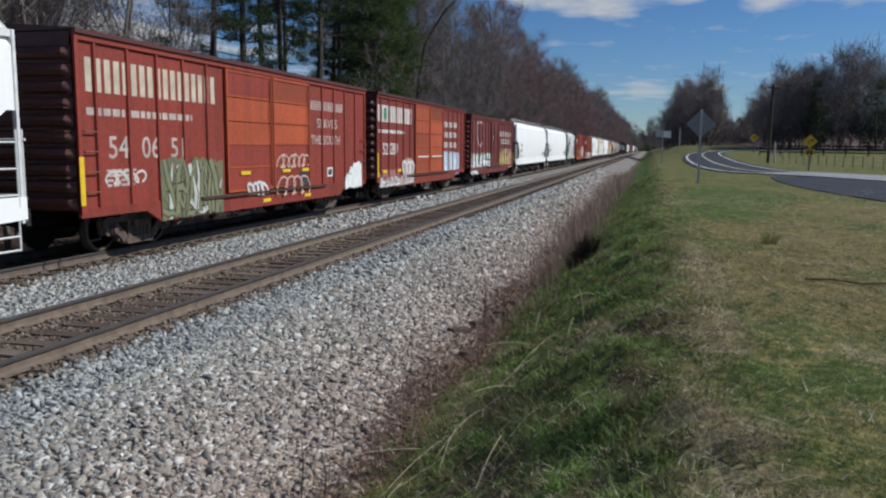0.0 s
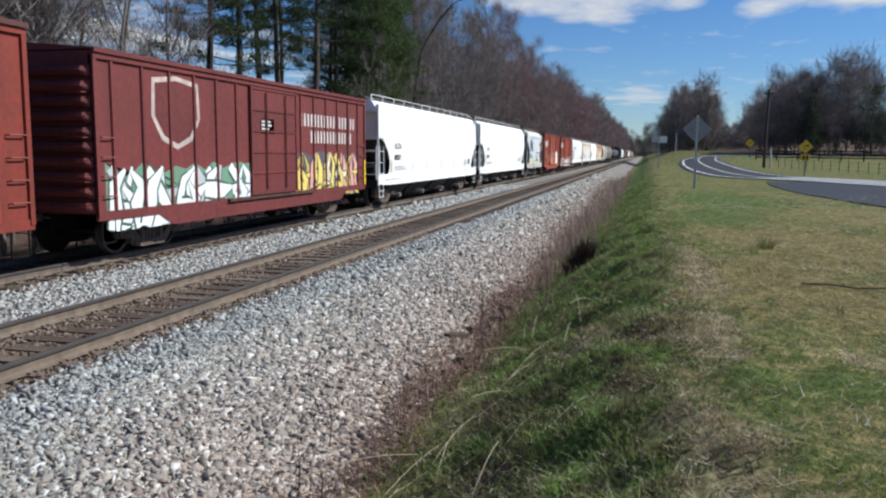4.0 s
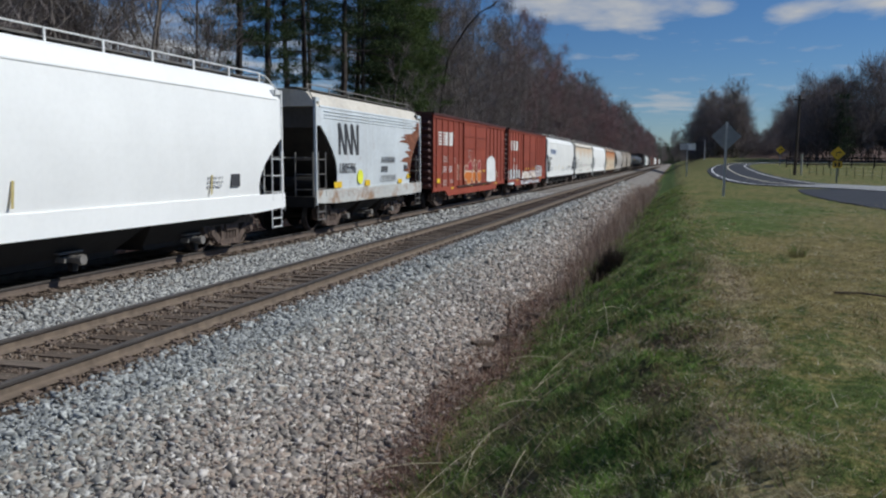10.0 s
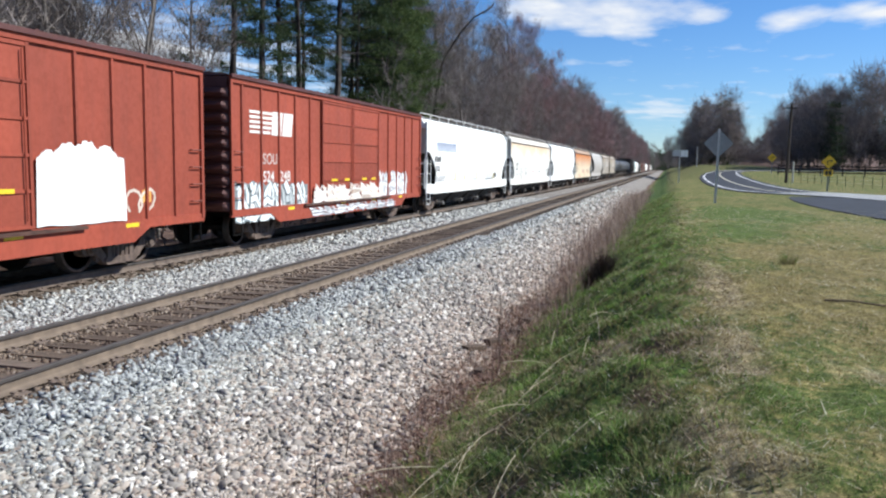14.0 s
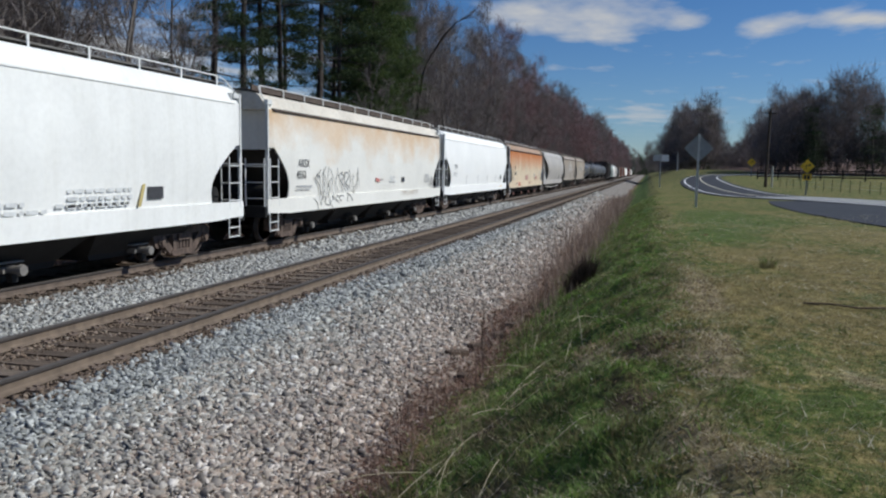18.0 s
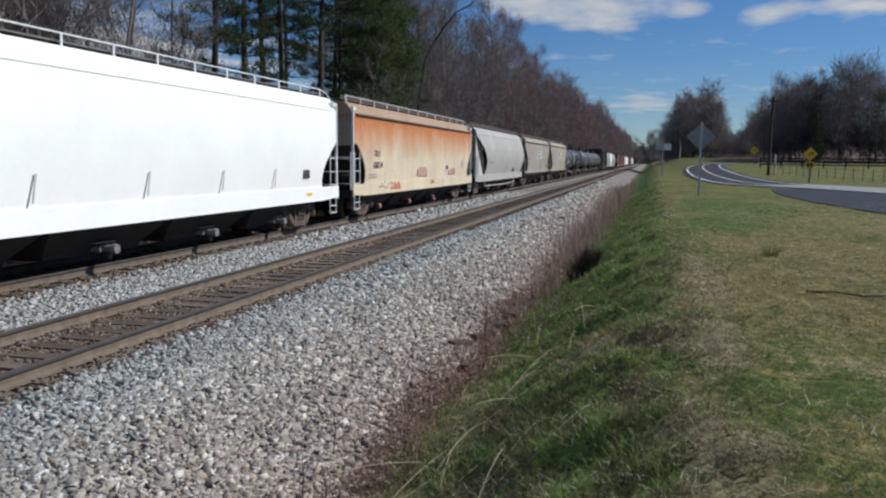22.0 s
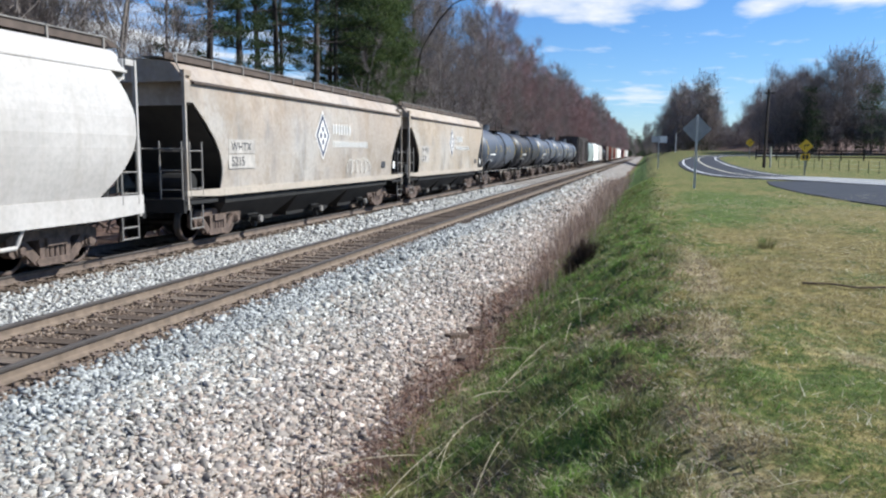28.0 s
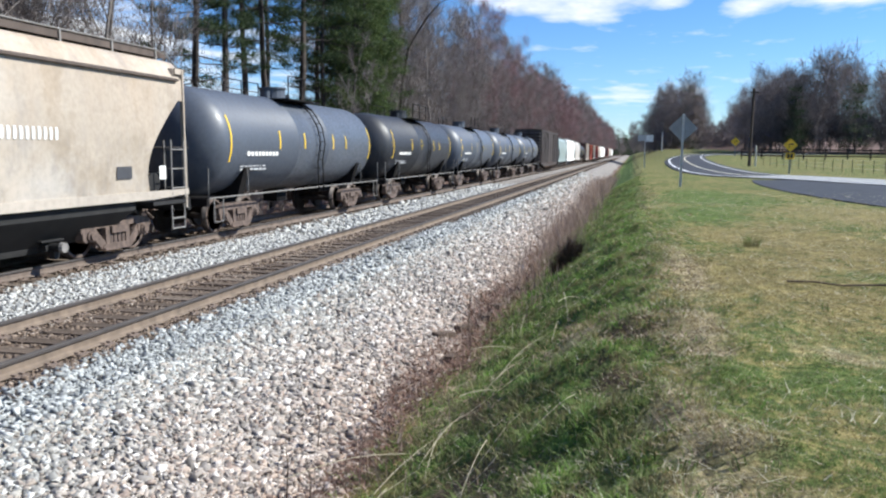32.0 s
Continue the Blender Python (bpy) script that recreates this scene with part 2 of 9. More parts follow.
MAT["faint_mark"] = plain("faint washed-off stencil paint", (0.66, 0.67, 0.66), 0.6, 0, 0.2)
# dark brown for the slope sheets at the hopper ends
MAT["slope_steel"] = plain("dark brown slope sheet", (0.042, 0.036, 0.031), 0.8, 0, 0.3, 2)
MAT["outlet_pink"] = plain("faded pink-red outlet gate", (0.42, 0.20, 0.17), 0.7, 0, 0.25, 4)
MAT["galv"] = plain("galvanised steel", (0.55, 0.55, 0.54), 0.6, 0.0, 0.15)
MAT["white_rail"] = plain("white painted grab rail", (0.74, 0.74, 0.72), 0.5, 0, 0.12)
MAT["grey_rail"] = plain("weathered grey grab rail", (0.20, 0.185, 0.17), 0.7, 0, 0.2)
MAT["red_rail"] = plain("brown-red grab rail", (0.22, 0.06, 0.04), 0.6, 0, 0.2)
MAT["eave_brown"] = plain("grimy brown roof board and eave angle", (0.085, 0.062, 0.05), 0.8, 0, 0.25, 3)
MAT["grating"] = plain("roof walk grating", (0.16, 0.15, 0.14), 0.7, 0.4, 0.2)


def tie_material():
    m, n, l, b = material("weathered creosoted timber", 0.92, 0, 0.2)
    oi = n.new("ShaderNodeObjectInfo")
    grain = noise_node(n, l, coords(n, l, 1.0, stretch=(2.5, 45, 30)), 6, 0.6)
    base = ramp(n, l, oi.outputs["Random"], [(0.0, (0.07, 0.052, 0.04)), (0.5, (0.125, 0.095, 0.073)), (1.0, (0.175, 0.14, 0.112))])
    col = mix(n, l, 1.0, base, ramp(n, l, grain, [(0.3, 0.45), (0.65, 1.25)]), "MULTIPLY")
    l.new(col, b.inputs["Base Color"])
    bump(n, l, b, grain, 0.6, 0.01)
    return m


MAT["tie"] = tie_material()
STONE = [(0.0, (0.17, 0.162, 0.152)), (0.2, (0.30, 0.285, 0.265)), (0.4, (0.40, 0.376, 0.345)), (0.55, (0.46, 0.40, 0.348)),
         (0.68, (0.31, 0.25, 0.212)), (0.8, (0.47, 0.446, 0.412)), (0.9, (0.60, 0.575, 0.54)), (1.0, (0.76, 0.735, 0.70))]
MAT["stone_clean"] = island_mat("clean pale crushed stone", [(0.0, (0.255, 0.258, 0.251)), (0.5, (0.419, 0.419, 0.401)), (1.0, (0.636, 0.624, 0.586))], 0.9, 45)
MAT["stone_dusty"] = island_mat("grey stone dulled by rail dust", [(0.0, (0.20, 0.208, 0.205)), (0.5, (0.345, 0.357, 0.348)), (1.0, (0.57, 0.58, 0.56))], 0.9, 45)
MAT["stone_brown"] = island_mat("stone fouled brown between the rails", [(0.0, (0.077, 0.056, 0.042)), (0.5, (0.153, 0.113, 0.086)), (0.85, (0.205, 0.155, 0.12)), (1.0, (0.30, 0.25, 0.21))], 0.95, 45)

MAT["stone_rusty"] = island_mat("stone coated with rail rust", [(0.0, (0.14, 0.10, 0.074)), (0.5, (0.215, 0.158, 0.118)), (0.85, (0.29, 0.222, 0.17)), (1.0, (0.38, 0.32, 0.26))], 0.95, 45)


def stone_material(name, stops):
    """Crushed stone, piece by piece; rail dust greys it by the ties and soil browns it towards the ditch."""
    m, n, l, b = material(name, 0.9, 0, 0.3)
    g = n.new("ShaderNodeNewGeometry")
    col = ramp(n, l, g.outputs["Random Per Island"], stops)
    f = noise_node(n, l, coords(n, l, 45), 4)
    col = mix(n, l, 1.0, col, ramp(n, l, f, [(0.3, 0.76), (0.7, 1.1)]), "MULTIPLY")
    c = n.new("ShaderNodeTexCoord"); s = n.new("ShaderNodeSeparateXYZ"); l.new(c.outputs["Object"], s.inputs[0])
    wob = noise_node(n, l, coords(n, l, 0.9, shift=(4, 1, 0)), 5, 0.65)
    at = n.new("ShaderNodeMath"); at.operation = "MULTIPLY_ADD"; at.inputs[1].default_value = 1.5
    l.new(wob, at.inputs[0]); l.new(s.outputs[0], at.inputs[2])
    low = n.new("ShaderNodeMapRange")
    low.inputs[1].default_value, low.inputs[2].default_value, low.inputs[3].default_value, low.inputs[4].default_value = -3.9, -1.6, 0.0, 1.0
    l.new(at.outputs[0], low.inputs[0])
    col = mix(n, l, low.outputs[0], col, mix(n, l, 1.0, col, (0.88, 0.76, 0.70), "MULTIPLY"))
    dust = n.new("ShaderNodeMapRange")
    dust.inputs[1].default_value, dust.inputs[2].default_value, dust.inputs[3].default_value, dust.inputs[4].default_value = -4.6, -3.3, 1.0, 0.0
    l.new(at.outputs[0], dust.inputs[0])
    col = mix(n, l, dust.outputs[0], col, mix(n, l, 1.0, col, (0.88, 0.925, 0.93), "MULTIPLY"))
    l.new(col, b.inputs["Base Color"])
    return m


def bed_material():
    """Ballast bed: pale stone that turns brown between the rails, grained like the stone that lies on it."""
    m, n, l, b = material("ballast bed", 0.95, 0, 0.2)
    vor = n.new("ShaderNodeTexVoronoi")
    vor.inputs["Scale"].default_value = 1.0
    l.new(coords(n, l, 15.0), vor.inputs["Vector"])
    col = ramp(n, l, vor.outputs["Color"], STONE)
    # bed darkened: shade between the loose stones is put into its colour
    big = noise_node(n, l, coords(n, l, 0.8), 4)
    col = mix(n, l, 1.0, col, ramp(n, l, big, [(0.3, 0.5), (0.7, 0.72)]), "MULTIPLY")
    c = n.new("ShaderNodeTexCoord"); s = n.new("ShaderNodeSeparateXYZ"); l.new(c.outputs["Object"], s.inputs[0])
    wob = noise_node(n, l, coords(n, l, 1.3, shift=(2, 0, 0)), 4)
    add = n.new("ShaderNodeMath"); add.operation = "MULTIPLY_ADD"; add.inputs[1].default_value = 0.4
    l.new(wob, add.inputs[0]); l.new(s.outputs[0], add.inputs[2])
    # fouled strips: the gauge of the near track, and that of the far one
    near_t = ramp(n, l, strip(n, l, add.outputs[0], -6.8, 0.85), [(0.0, 1.0), (0.9, 1.0), (1.0, 0.0)])
    far_t = ramp(n, l, strip(n, l, add.outputs[0], -11.4, 1.0), [(0.0, 1.0), (0.9, 1.0), (1.0, 0.0)])
    brown = ramp(n, l, vor.outputs["Color"], [(0.2, (0.07, 0.05, 0.038)), (0.6, (0.16, 0.115, 0.085)), (0.95, (0.30, 0.24, 0.19))])
    col = mix(n, l, near_t, col, brown)
    col = mix(n, l, far_t, col, brown)
    l.new(col, b.inputs["Base Color"])
    bump(n, l, b, vor.outputs["Distance"], 0.9, 0.03)
    return m


def strip(n, l, x, centre, half):
    """Distance from a line across the track, as a share of half its width, capped at 1."""
    a = n.new("ShaderNodeMath"); a.operation = "SUBTRACT"; a.inputs[1].default_value = centre
    l.new(x, a.inputs[0])
    k = n.new("ShaderNodeMath"); k.operation = "ABSOLUTE"; l.new(a.outputs[0], k.inputs[0])
    d = n.new("ShaderNodeMath"); d.operation = "DIVIDE"; d.use_clamp = True; d.inputs[1].default_value = half
    l.new(k.outputs[0], d.inputs[0])
    return d.outputs[0]


MAT["bed"] = bed_material()
MAT["stone"] = stone_material("crushed stone ballast", STONE)


# patches of the verge: (x, y, half width, half length) of dead brown growth, bleached straw, tan turf and fresh green turf
BROWN_SPOTS = [(-1.75, 5.2, 0.28, 1.0), (-1.3, 4.3, 0.3, 0.35), (-1.5, 8.0, 0.25, 0.6), (-0.6, 9.6, 0.3, 0.4), (0.05, 8.2, 0.34, 0.75), (-0.12, 6.75, 0.3, 0.45), (-0.95, 5.1, 0.45, 0.6), (-1.25, 5.95, 0.4, 0.55), (-0.35, 4.35, 0.35, 0.3)]
STRAW_SPOTS = [(0.38, 4.75, 0.22, 0.5), (0.5, 3.9, 0.35, 0.4), (-2.05, 9.5, 0.22, 1.8), (-0.45, 9.0, 0.3, 0.5), (0.66, 7.6, 0.26, 1.1), (0.32, 5.25, 0.17, 0.7), (0.6, 4.6, 0.22, 0.4), (1.75, 7.0, 0.35, 0.3), (0.75, 11.5, 0.3, 2.0)]
TAN_SPOTS = [(2.8, 15.5, 1.7, 5.0), (2.0, 8.9, 0.7, 1.3), (1.4, 11.7, 0.7, 2.2), (5.0, 13.0, 1.5, 3.0), (6.0, 22.0, 2.0, 4.0)]
GREEN_SPOTS = [(1.45, 6.2, 0.45, 0.5), (0.8, 6.2, 0.25, 0.6), (2.9, 31.0, 1.6, 6.0), (2.3, 6.0, 0.6, 0.8), (1.8, 22.0, 1.0, 3.0), (3.2, 11.0, 0.8, 0.7)]


def field(x, y, spots):
    """How far a place lies inside any of the patches, 0 to 1."""
    out = 0.0 * x
    for cx, cy, rx, ry in spots:
        out = np.maximum(out, np.exp(-((x - cx) / rx) ** 2 - ((y - cy) / ry) ** 2))
    return out


def spots_mask(n, l, pos, spots):
    """The same patches as a shading mask."""
    best = None
    for cx, cy, rx, ry in spots:
        a = n.new("ShaderNodeVectorMath"); a.operation = "SUBTRACT"; a.inputs[1].default_value = (cx, cy, 0)
        l.new(pos, a.inputs[0])
        k = n.new("ShaderNodeVectorMath"); k.operation = "MULTIPLY"; k.inputs[1].default_value = (1 / rx, 1 / ry, 0)
        l.new(a.outputs[0], k.inputs[0])
        d = n.new("ShaderNodeVectorMath"); d.operation = "LENGTH"
        l.new(k.outputs[0], d.inputs[0])
        r = n.new("ShaderNodeMapRange")
        r.inputs[1].default_value, r.inputs[2].default_value, r.inputs[3].default_value, r.inputs[4].default_value = 0.35, 1.35, 1.0, 0.0
        l.new(d.outputs["Value"], r.inputs[0])
        if best is None:
            best = r.outputs[0]
        else:
            m = n.new("ShaderNodeMath"); m.operation = "MAXIMUM"
            l.new(best, m.inputs[0]); l.new(r.outputs[0], m.inputs[1])
            best = m.outputs[0]
    return best


def ground_material():
    """Mown winter grass: green and straw patches, thatch, and dead leaf litter in the ditch."""
    m, n, l, b = material("early spring grass", 0.95, 0, 0.2)
    big = noise_node(n, l, coords(n, l, 0.35, shift=(4, 2, 0)), 5, 0.6)
    mid = noise_node(n, l, coords(n, l, 2.6), 6, 0.65)
    fine = noise_node(n, l, coords(n, l, 30.0), 6, 0.8)
    green = ramp(n, l, fine, [(0.34, (0.026, 0.048, 0.009)), (0.5, (0.078, 0.122, 0.024)), (0.66, (0.155, 0.195, 0.05))])
    straw = ramp(n, l, fine, [(0.34, (0.075, 0.058, 0.02)), (0.5, (0.20, 0.158, 0.06)), (0.66, (0.385, 0.31, 0.135))])
    knots = noise_node(n, l, coords(n, l, 7.5, shift=(1, 5, 0)), 5, 0.7)
    both = mix(n, l, 0.42, mix(n, l, 0.55, big, mid), knots)
    pc = n.new("ShaderNodeTexCoord")
    wv = n.new("ShaderNodeTexNoise"); wv.inputs["Scale"].default_value, wv.inputs["Detail"].default_value = 2.2, 5.0
    l.new(pc.outputs["Object"], wv.inputs["Vector"])
    ws = n.new("ShaderNodeVectorMath"); ws.operation = "MULTIPLY_ADD"; ws.inputs[1].default_value = (0.9, 1.3, 0)
    l.new(wv.outputs["Color"], ws.inputs[0]); l.new(pc.outputs["Object"], ws.inputs[2])
    sh = n.new("ShaderNodeVectorMath"); sh.operation = "SUBTRACT"; sh.inputs[1].default_value = (0.45, 0.65, 0)
    l.new(ws.outputs[0], sh.inputs[0])
    pos = sh.outputs[0]
    tan = spots_mask(n, l, pos, TAN_SPOTS)
    fresh = spots_mask(n, l, pos, GREEN_SPOTS)
    lean = n.new("ShaderNodeMath"); lean.operation = "MULTIPLY_ADD"; lean.inputs[1].default_value = 0.075
    l.new(tan, lean.inputs[0]); l.new(both, lean.inputs[2])
    lean2 = n.new("ShaderNodeMath"); lean2.operation = "MULTIPLY_ADD"; lean2.inputs[1].default_value = -0.09
    l.new(fresh, lean2.inputs[0]); l.new(lean.outputs[0], lean2.inputs[2])
    col = mix(n, l, ramp(n, l, lean2.outputs[0], [(0.455, 0.04), (0.55, 0.92)]), green, straw)
    lush = ramp(n, l, knots, [(0.34, (0.05, 0.05, 0.024)), (0.48, (0.083, 0.152, 0.028)), (0.66, (0.165, 0.295, 0.056))])
    cb = n.new("ShaderNodeTexCoord"); sb = n.new("ShaderNodeSeparateXYZ"); l.new(cb.outputs["Object"], sb.inputs[0])
    wb = n.new("ShaderNodeMath"); wb.operation = "MULTIPLY_ADD"; wb.inputs[1].default_value = 1.6
    l.new(mid, wb.inputs[0]); l.new(sb.outputs[0], wb.inputs[2])
    col = mix(n, l, ramp(n, l, strip(n, l, wb.outputs[0], 0.0, 1.3), [(0.6, 0.85), (1.0, 0.0)]), col, lush)
    dead = ramp(n, l, fine, [(0.32, (0.04, 0.027, 0.017)), (0.5, (0.105, 0.073, 0.045)), (0.68, (0.23, 0.165, 0.105))])
    col = mix(n, l, spots_mask(n, l, pos, BROWN_SPOTS), col, dead)
    bleached = ramp(n, l, fine, [(0.32, (0.16, 0.125, 0.07)), (0.5, (0.33, 0.265, 0.155)), (0.68, (0.52, 0.44, 0.29))])
    col = mix(n, l, times(n, l, spots_mask(n, l, pos, STRAW_SPOTS), 0.92), col, bleached)
    c = n.new("ShaderNodeTexCoord"); s = n.new("ShaderNodeSeparateXYZ"); l.new(c.outputs["Object"], s.inputs[0])
    # the ditch beside the ballast: red-brown litter and bare earth
    add = n.new("ShaderNodeMath"); add.operation = "MULTIPLY_ADD"; add.inputs[1].default_value = 1.0
    l.new(mid, add.inputs[0]); l.new(s.outputs[0], add.inputs[2])
    litter = ramp(n, l, fine, [(0.3, (0.07, 0.045, 0.034)), (0.55, (0.17, 0.105, 0.08)), (0.75, (0.30, 0.21, 0.155))])
    col = mix(n, l, ramp(n, l, strip(n, l, add.outputs[0], -2.25, 0.45), [(0.55, 1.0), (1.0, 0.0)]), col, litter)
    # beyond the train: leaf mould under the wood
    lw = n.new("ShaderNodeMath"); lw.operation = "LESS_THAN"; lw.inputs[1].default_value = -13.2
    l.new(s.outputs[0], lw.inputs[0])
    col = mix(n, l, lw.outputs[0], col, litter)
    # floor of the woods beyond the road
    dg = n.new("ShaderNodeMath"); dg.operation = "MULTIPLY_ADD"; dg.inputs[1].default_value = 0.25
    l.new(s.outputs[0], dg.inputs[0]); l.new(s.outputs[1], dg.inputs[2])
    fl = n.new("ShaderNodeMath"); fl.operation = "GREATER_THAN"; fl.inputs[1].default_value = 150.0
    l.new(dg.outputs[0], fl.inputs[0])
    fx = n.new("ShaderNodeMath"); fx.operation = "GREATER_THAN"; fx.inputs[1].default_value = 19.5
    l.new(s.outputs[0], fx.inputs[0])
    col = mix(n, l, times(n, l, fl.outputs[0], fx.outputs[0]), col, litter)
    col = mix(n, l, 1.0, col, ramp(n, l, mid, [(0.34, 0.8), (0.64, 1.2)]), "MULTIPLY")
    col = mix(n, l, 1.0, col, ramp(n, l, knots, [(0.34, 0.52), (0.5, 0.9), (0.64, 1.22)]), "MULTIPLY")
    l.new(col, b.inputs["Base Color"])
    bump(n, l, b, fine, 0.6, 0.03)
    return m


MAT["ground"] = ground_material()
MAT["grass"] = island_mat("grass blades", [(0.0, (0.06, 0.105, 0.018)), (0.45, (0.125, 0.195, 0.038)), (0.7, (0.19, 0.25, 0.065)), (0.85, (0.26, 0.225, 0.105)), (1.0, (0.42, 0.35, 0.20))], 0.75, 8, thin=0.4)
MAT["straw"] = island_mat("dead straw-coloured grass", [(0.0, (0.12, 0.092, 0.038)), (0.4, (0.25, 0.195, 0.085)), (0.75, (0.41, 0.33, 0.165)), (1.0, (0.62, 0.53, 0.34))], 0.8, 8, thin=0.45)
MAT["dead_leaf"] = island_mat("curled tan dead leaves", [(0.0, (0.09, 0.065, 0.042)), (0.45, (0.23, 0.165, 0.11)), (0.8, (0.40, 0.31, 0.22)), (1.0, (0.60, 0.50, 0.38))], 0.85, 8, thin=0.25)
MAT["bank_grass"] = island_mat("rank green bank grass", [(0.0, (0.05, 0.11, 0.02)), (0.35, (0.135, 0.275, 0.052)), (0.7, (0.245, 0.43, 0.09)), (0.88, (0.37, 0.47, 0.155)), (1.0, (0.50, 0.45, 0.27))], 0.7, 8, thin=0.4, drift=[(1.7, (0.085, 0.115, 0.032), 0.5), (1.1, (0.20, 0.38, 0.06), 0.7), (2.6, (0.25, 0.20, 0.11), 0.8), (6.0, (0.075, 0.07, 0.038), 0.6)])
MAT["weed"] = island_mat("dry grey-brown weed stalks", [(0.0, (0.15, 0.105, 0.088)), (0.6, (0.32, 0.235, 0.195)), (1.0, (0.50, 0.40, 0.33))], 0.85, 8, thin=0.35)
MAT["leaf_litter"] = island_mat("dead brown leaves", [(0.0, (0.09, 0.055, 0.042)), (0.45, (0.23, 0.13, 0.098)), (0.75, (0.36, 0.235, 0.18)), (1.0, (0.52, 0.43, 0.35))], 0.85, 8, thin=0.25)
MAT["bark"] = plain("grey-brown bark", (0.15, 0.13, 0.118), 0.95, 0, 0.45, 5)
MAT["pine_bark"] = plain("dark pine bark", (0.045, 0.035, 0.030), 0.95, 0, 0.45, 5)
MAT["twig"] = island_mat("bare grey-brown twigs", [(0.0, (0.128, 0.110, 0.102)), (0.6, (0.24, 0.203, 0.188)), (1.0, (0.37, 0.322, 0.30))], 0.95, 3, thin=0.2)
MAT["twig_dark"] = island_mat("dark bare brush", [(0.0, (0.12, 0.102, 0.098)), (0.6, (0.23, 0.192, 0.185)), (1.0, (0.355, 0.302, 0.292))], 0.95, 3, thin=0.15)
MAT["twig_red"] = island_mat("bare twigs with red buds", [(0.0, (0.15, 0.108, 0.103)), (0.5, (0.27, 0.182, 0.175)), (1.0, (0.41, 0.225, 0.22))], 0.95, 3, thin=0.2)
MAT["needle"] = island_mat("pine needles", [(0.0, (0.014, 0.028, 0.012)), (0.6, (0.036, 0.06, 0.024)), (1.0, (0.075, 0.105, 0.042))], 0.8, 3, thin=0.3)
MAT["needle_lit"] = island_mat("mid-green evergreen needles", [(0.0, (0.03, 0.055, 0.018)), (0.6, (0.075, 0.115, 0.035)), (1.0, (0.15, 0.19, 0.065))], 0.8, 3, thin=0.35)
MAT["pale_straw"] = island_mat("bleached dead stalks", [(0.0, (0.36, 0.31, 0.20)), (0.6, (0.56, 0.50, 0.36)), (1.0, (0.74, 0.68, 0.54))], 0.8, 8, thin=0.25)
MAT["asphalt"] = plain("blue-grey asphalt", (0.046, 0.05, 0.06), 0.9, 0, 0.25, 2.0)
MAT["asphalt"].node_tree.nodes["Principled BSDF"].inputs["Specular IOR Level"].default_value = 0.2
# pale asphalt: glare off the road is put into the colour
MAT["glare_asphalt"] = plain("asphalt with glare in its colour", (0.27, 0.275, 0.28), 0.85, 0, 0.14, 1.2)
MAT["line_white"] = plain("white road line", (0.78, 0.78, 0.76), 0.7, 0, 0.12, 3)
MAT["line_yellow"] = plain("faded centre line", (0.70, 0.64, 0.48), 0.7, 0, 0.12, 3)
MAT["wood_pole"] = plain("dark treated pole", (0.06, 0.043, 0.033), 0.9, 0, 0.3, 4)
MAT["fence_wood"] = plain("dark stained fence board", (0.04, 0.032, 0.028), 0.9, 0, 0.3, 4)
MAT["sign_back"] = plain("bare aluminium sign back", (0.28, 0.285, 0.29), 0.6, 0.4, 0.12, 3)
MAT["sign_grey"] = plain("pale grey sign back", (0.45, 0.46, 0.47), 0.6, 0, 0.12, 3)
MAT["sign_yellow"] = plain("yellow warning sign", (0.80, 0.47, 0.02), 0.5, 0, 0.1, 4)
MAT["sign_white"] = plain("white sign face", (0.75, 0.75, 0.73), 0.5, 0, 0.08, 4)
MAT["sign_black"] = plain("black sign print", (0.015, 0.015, 0.015), 0.6)

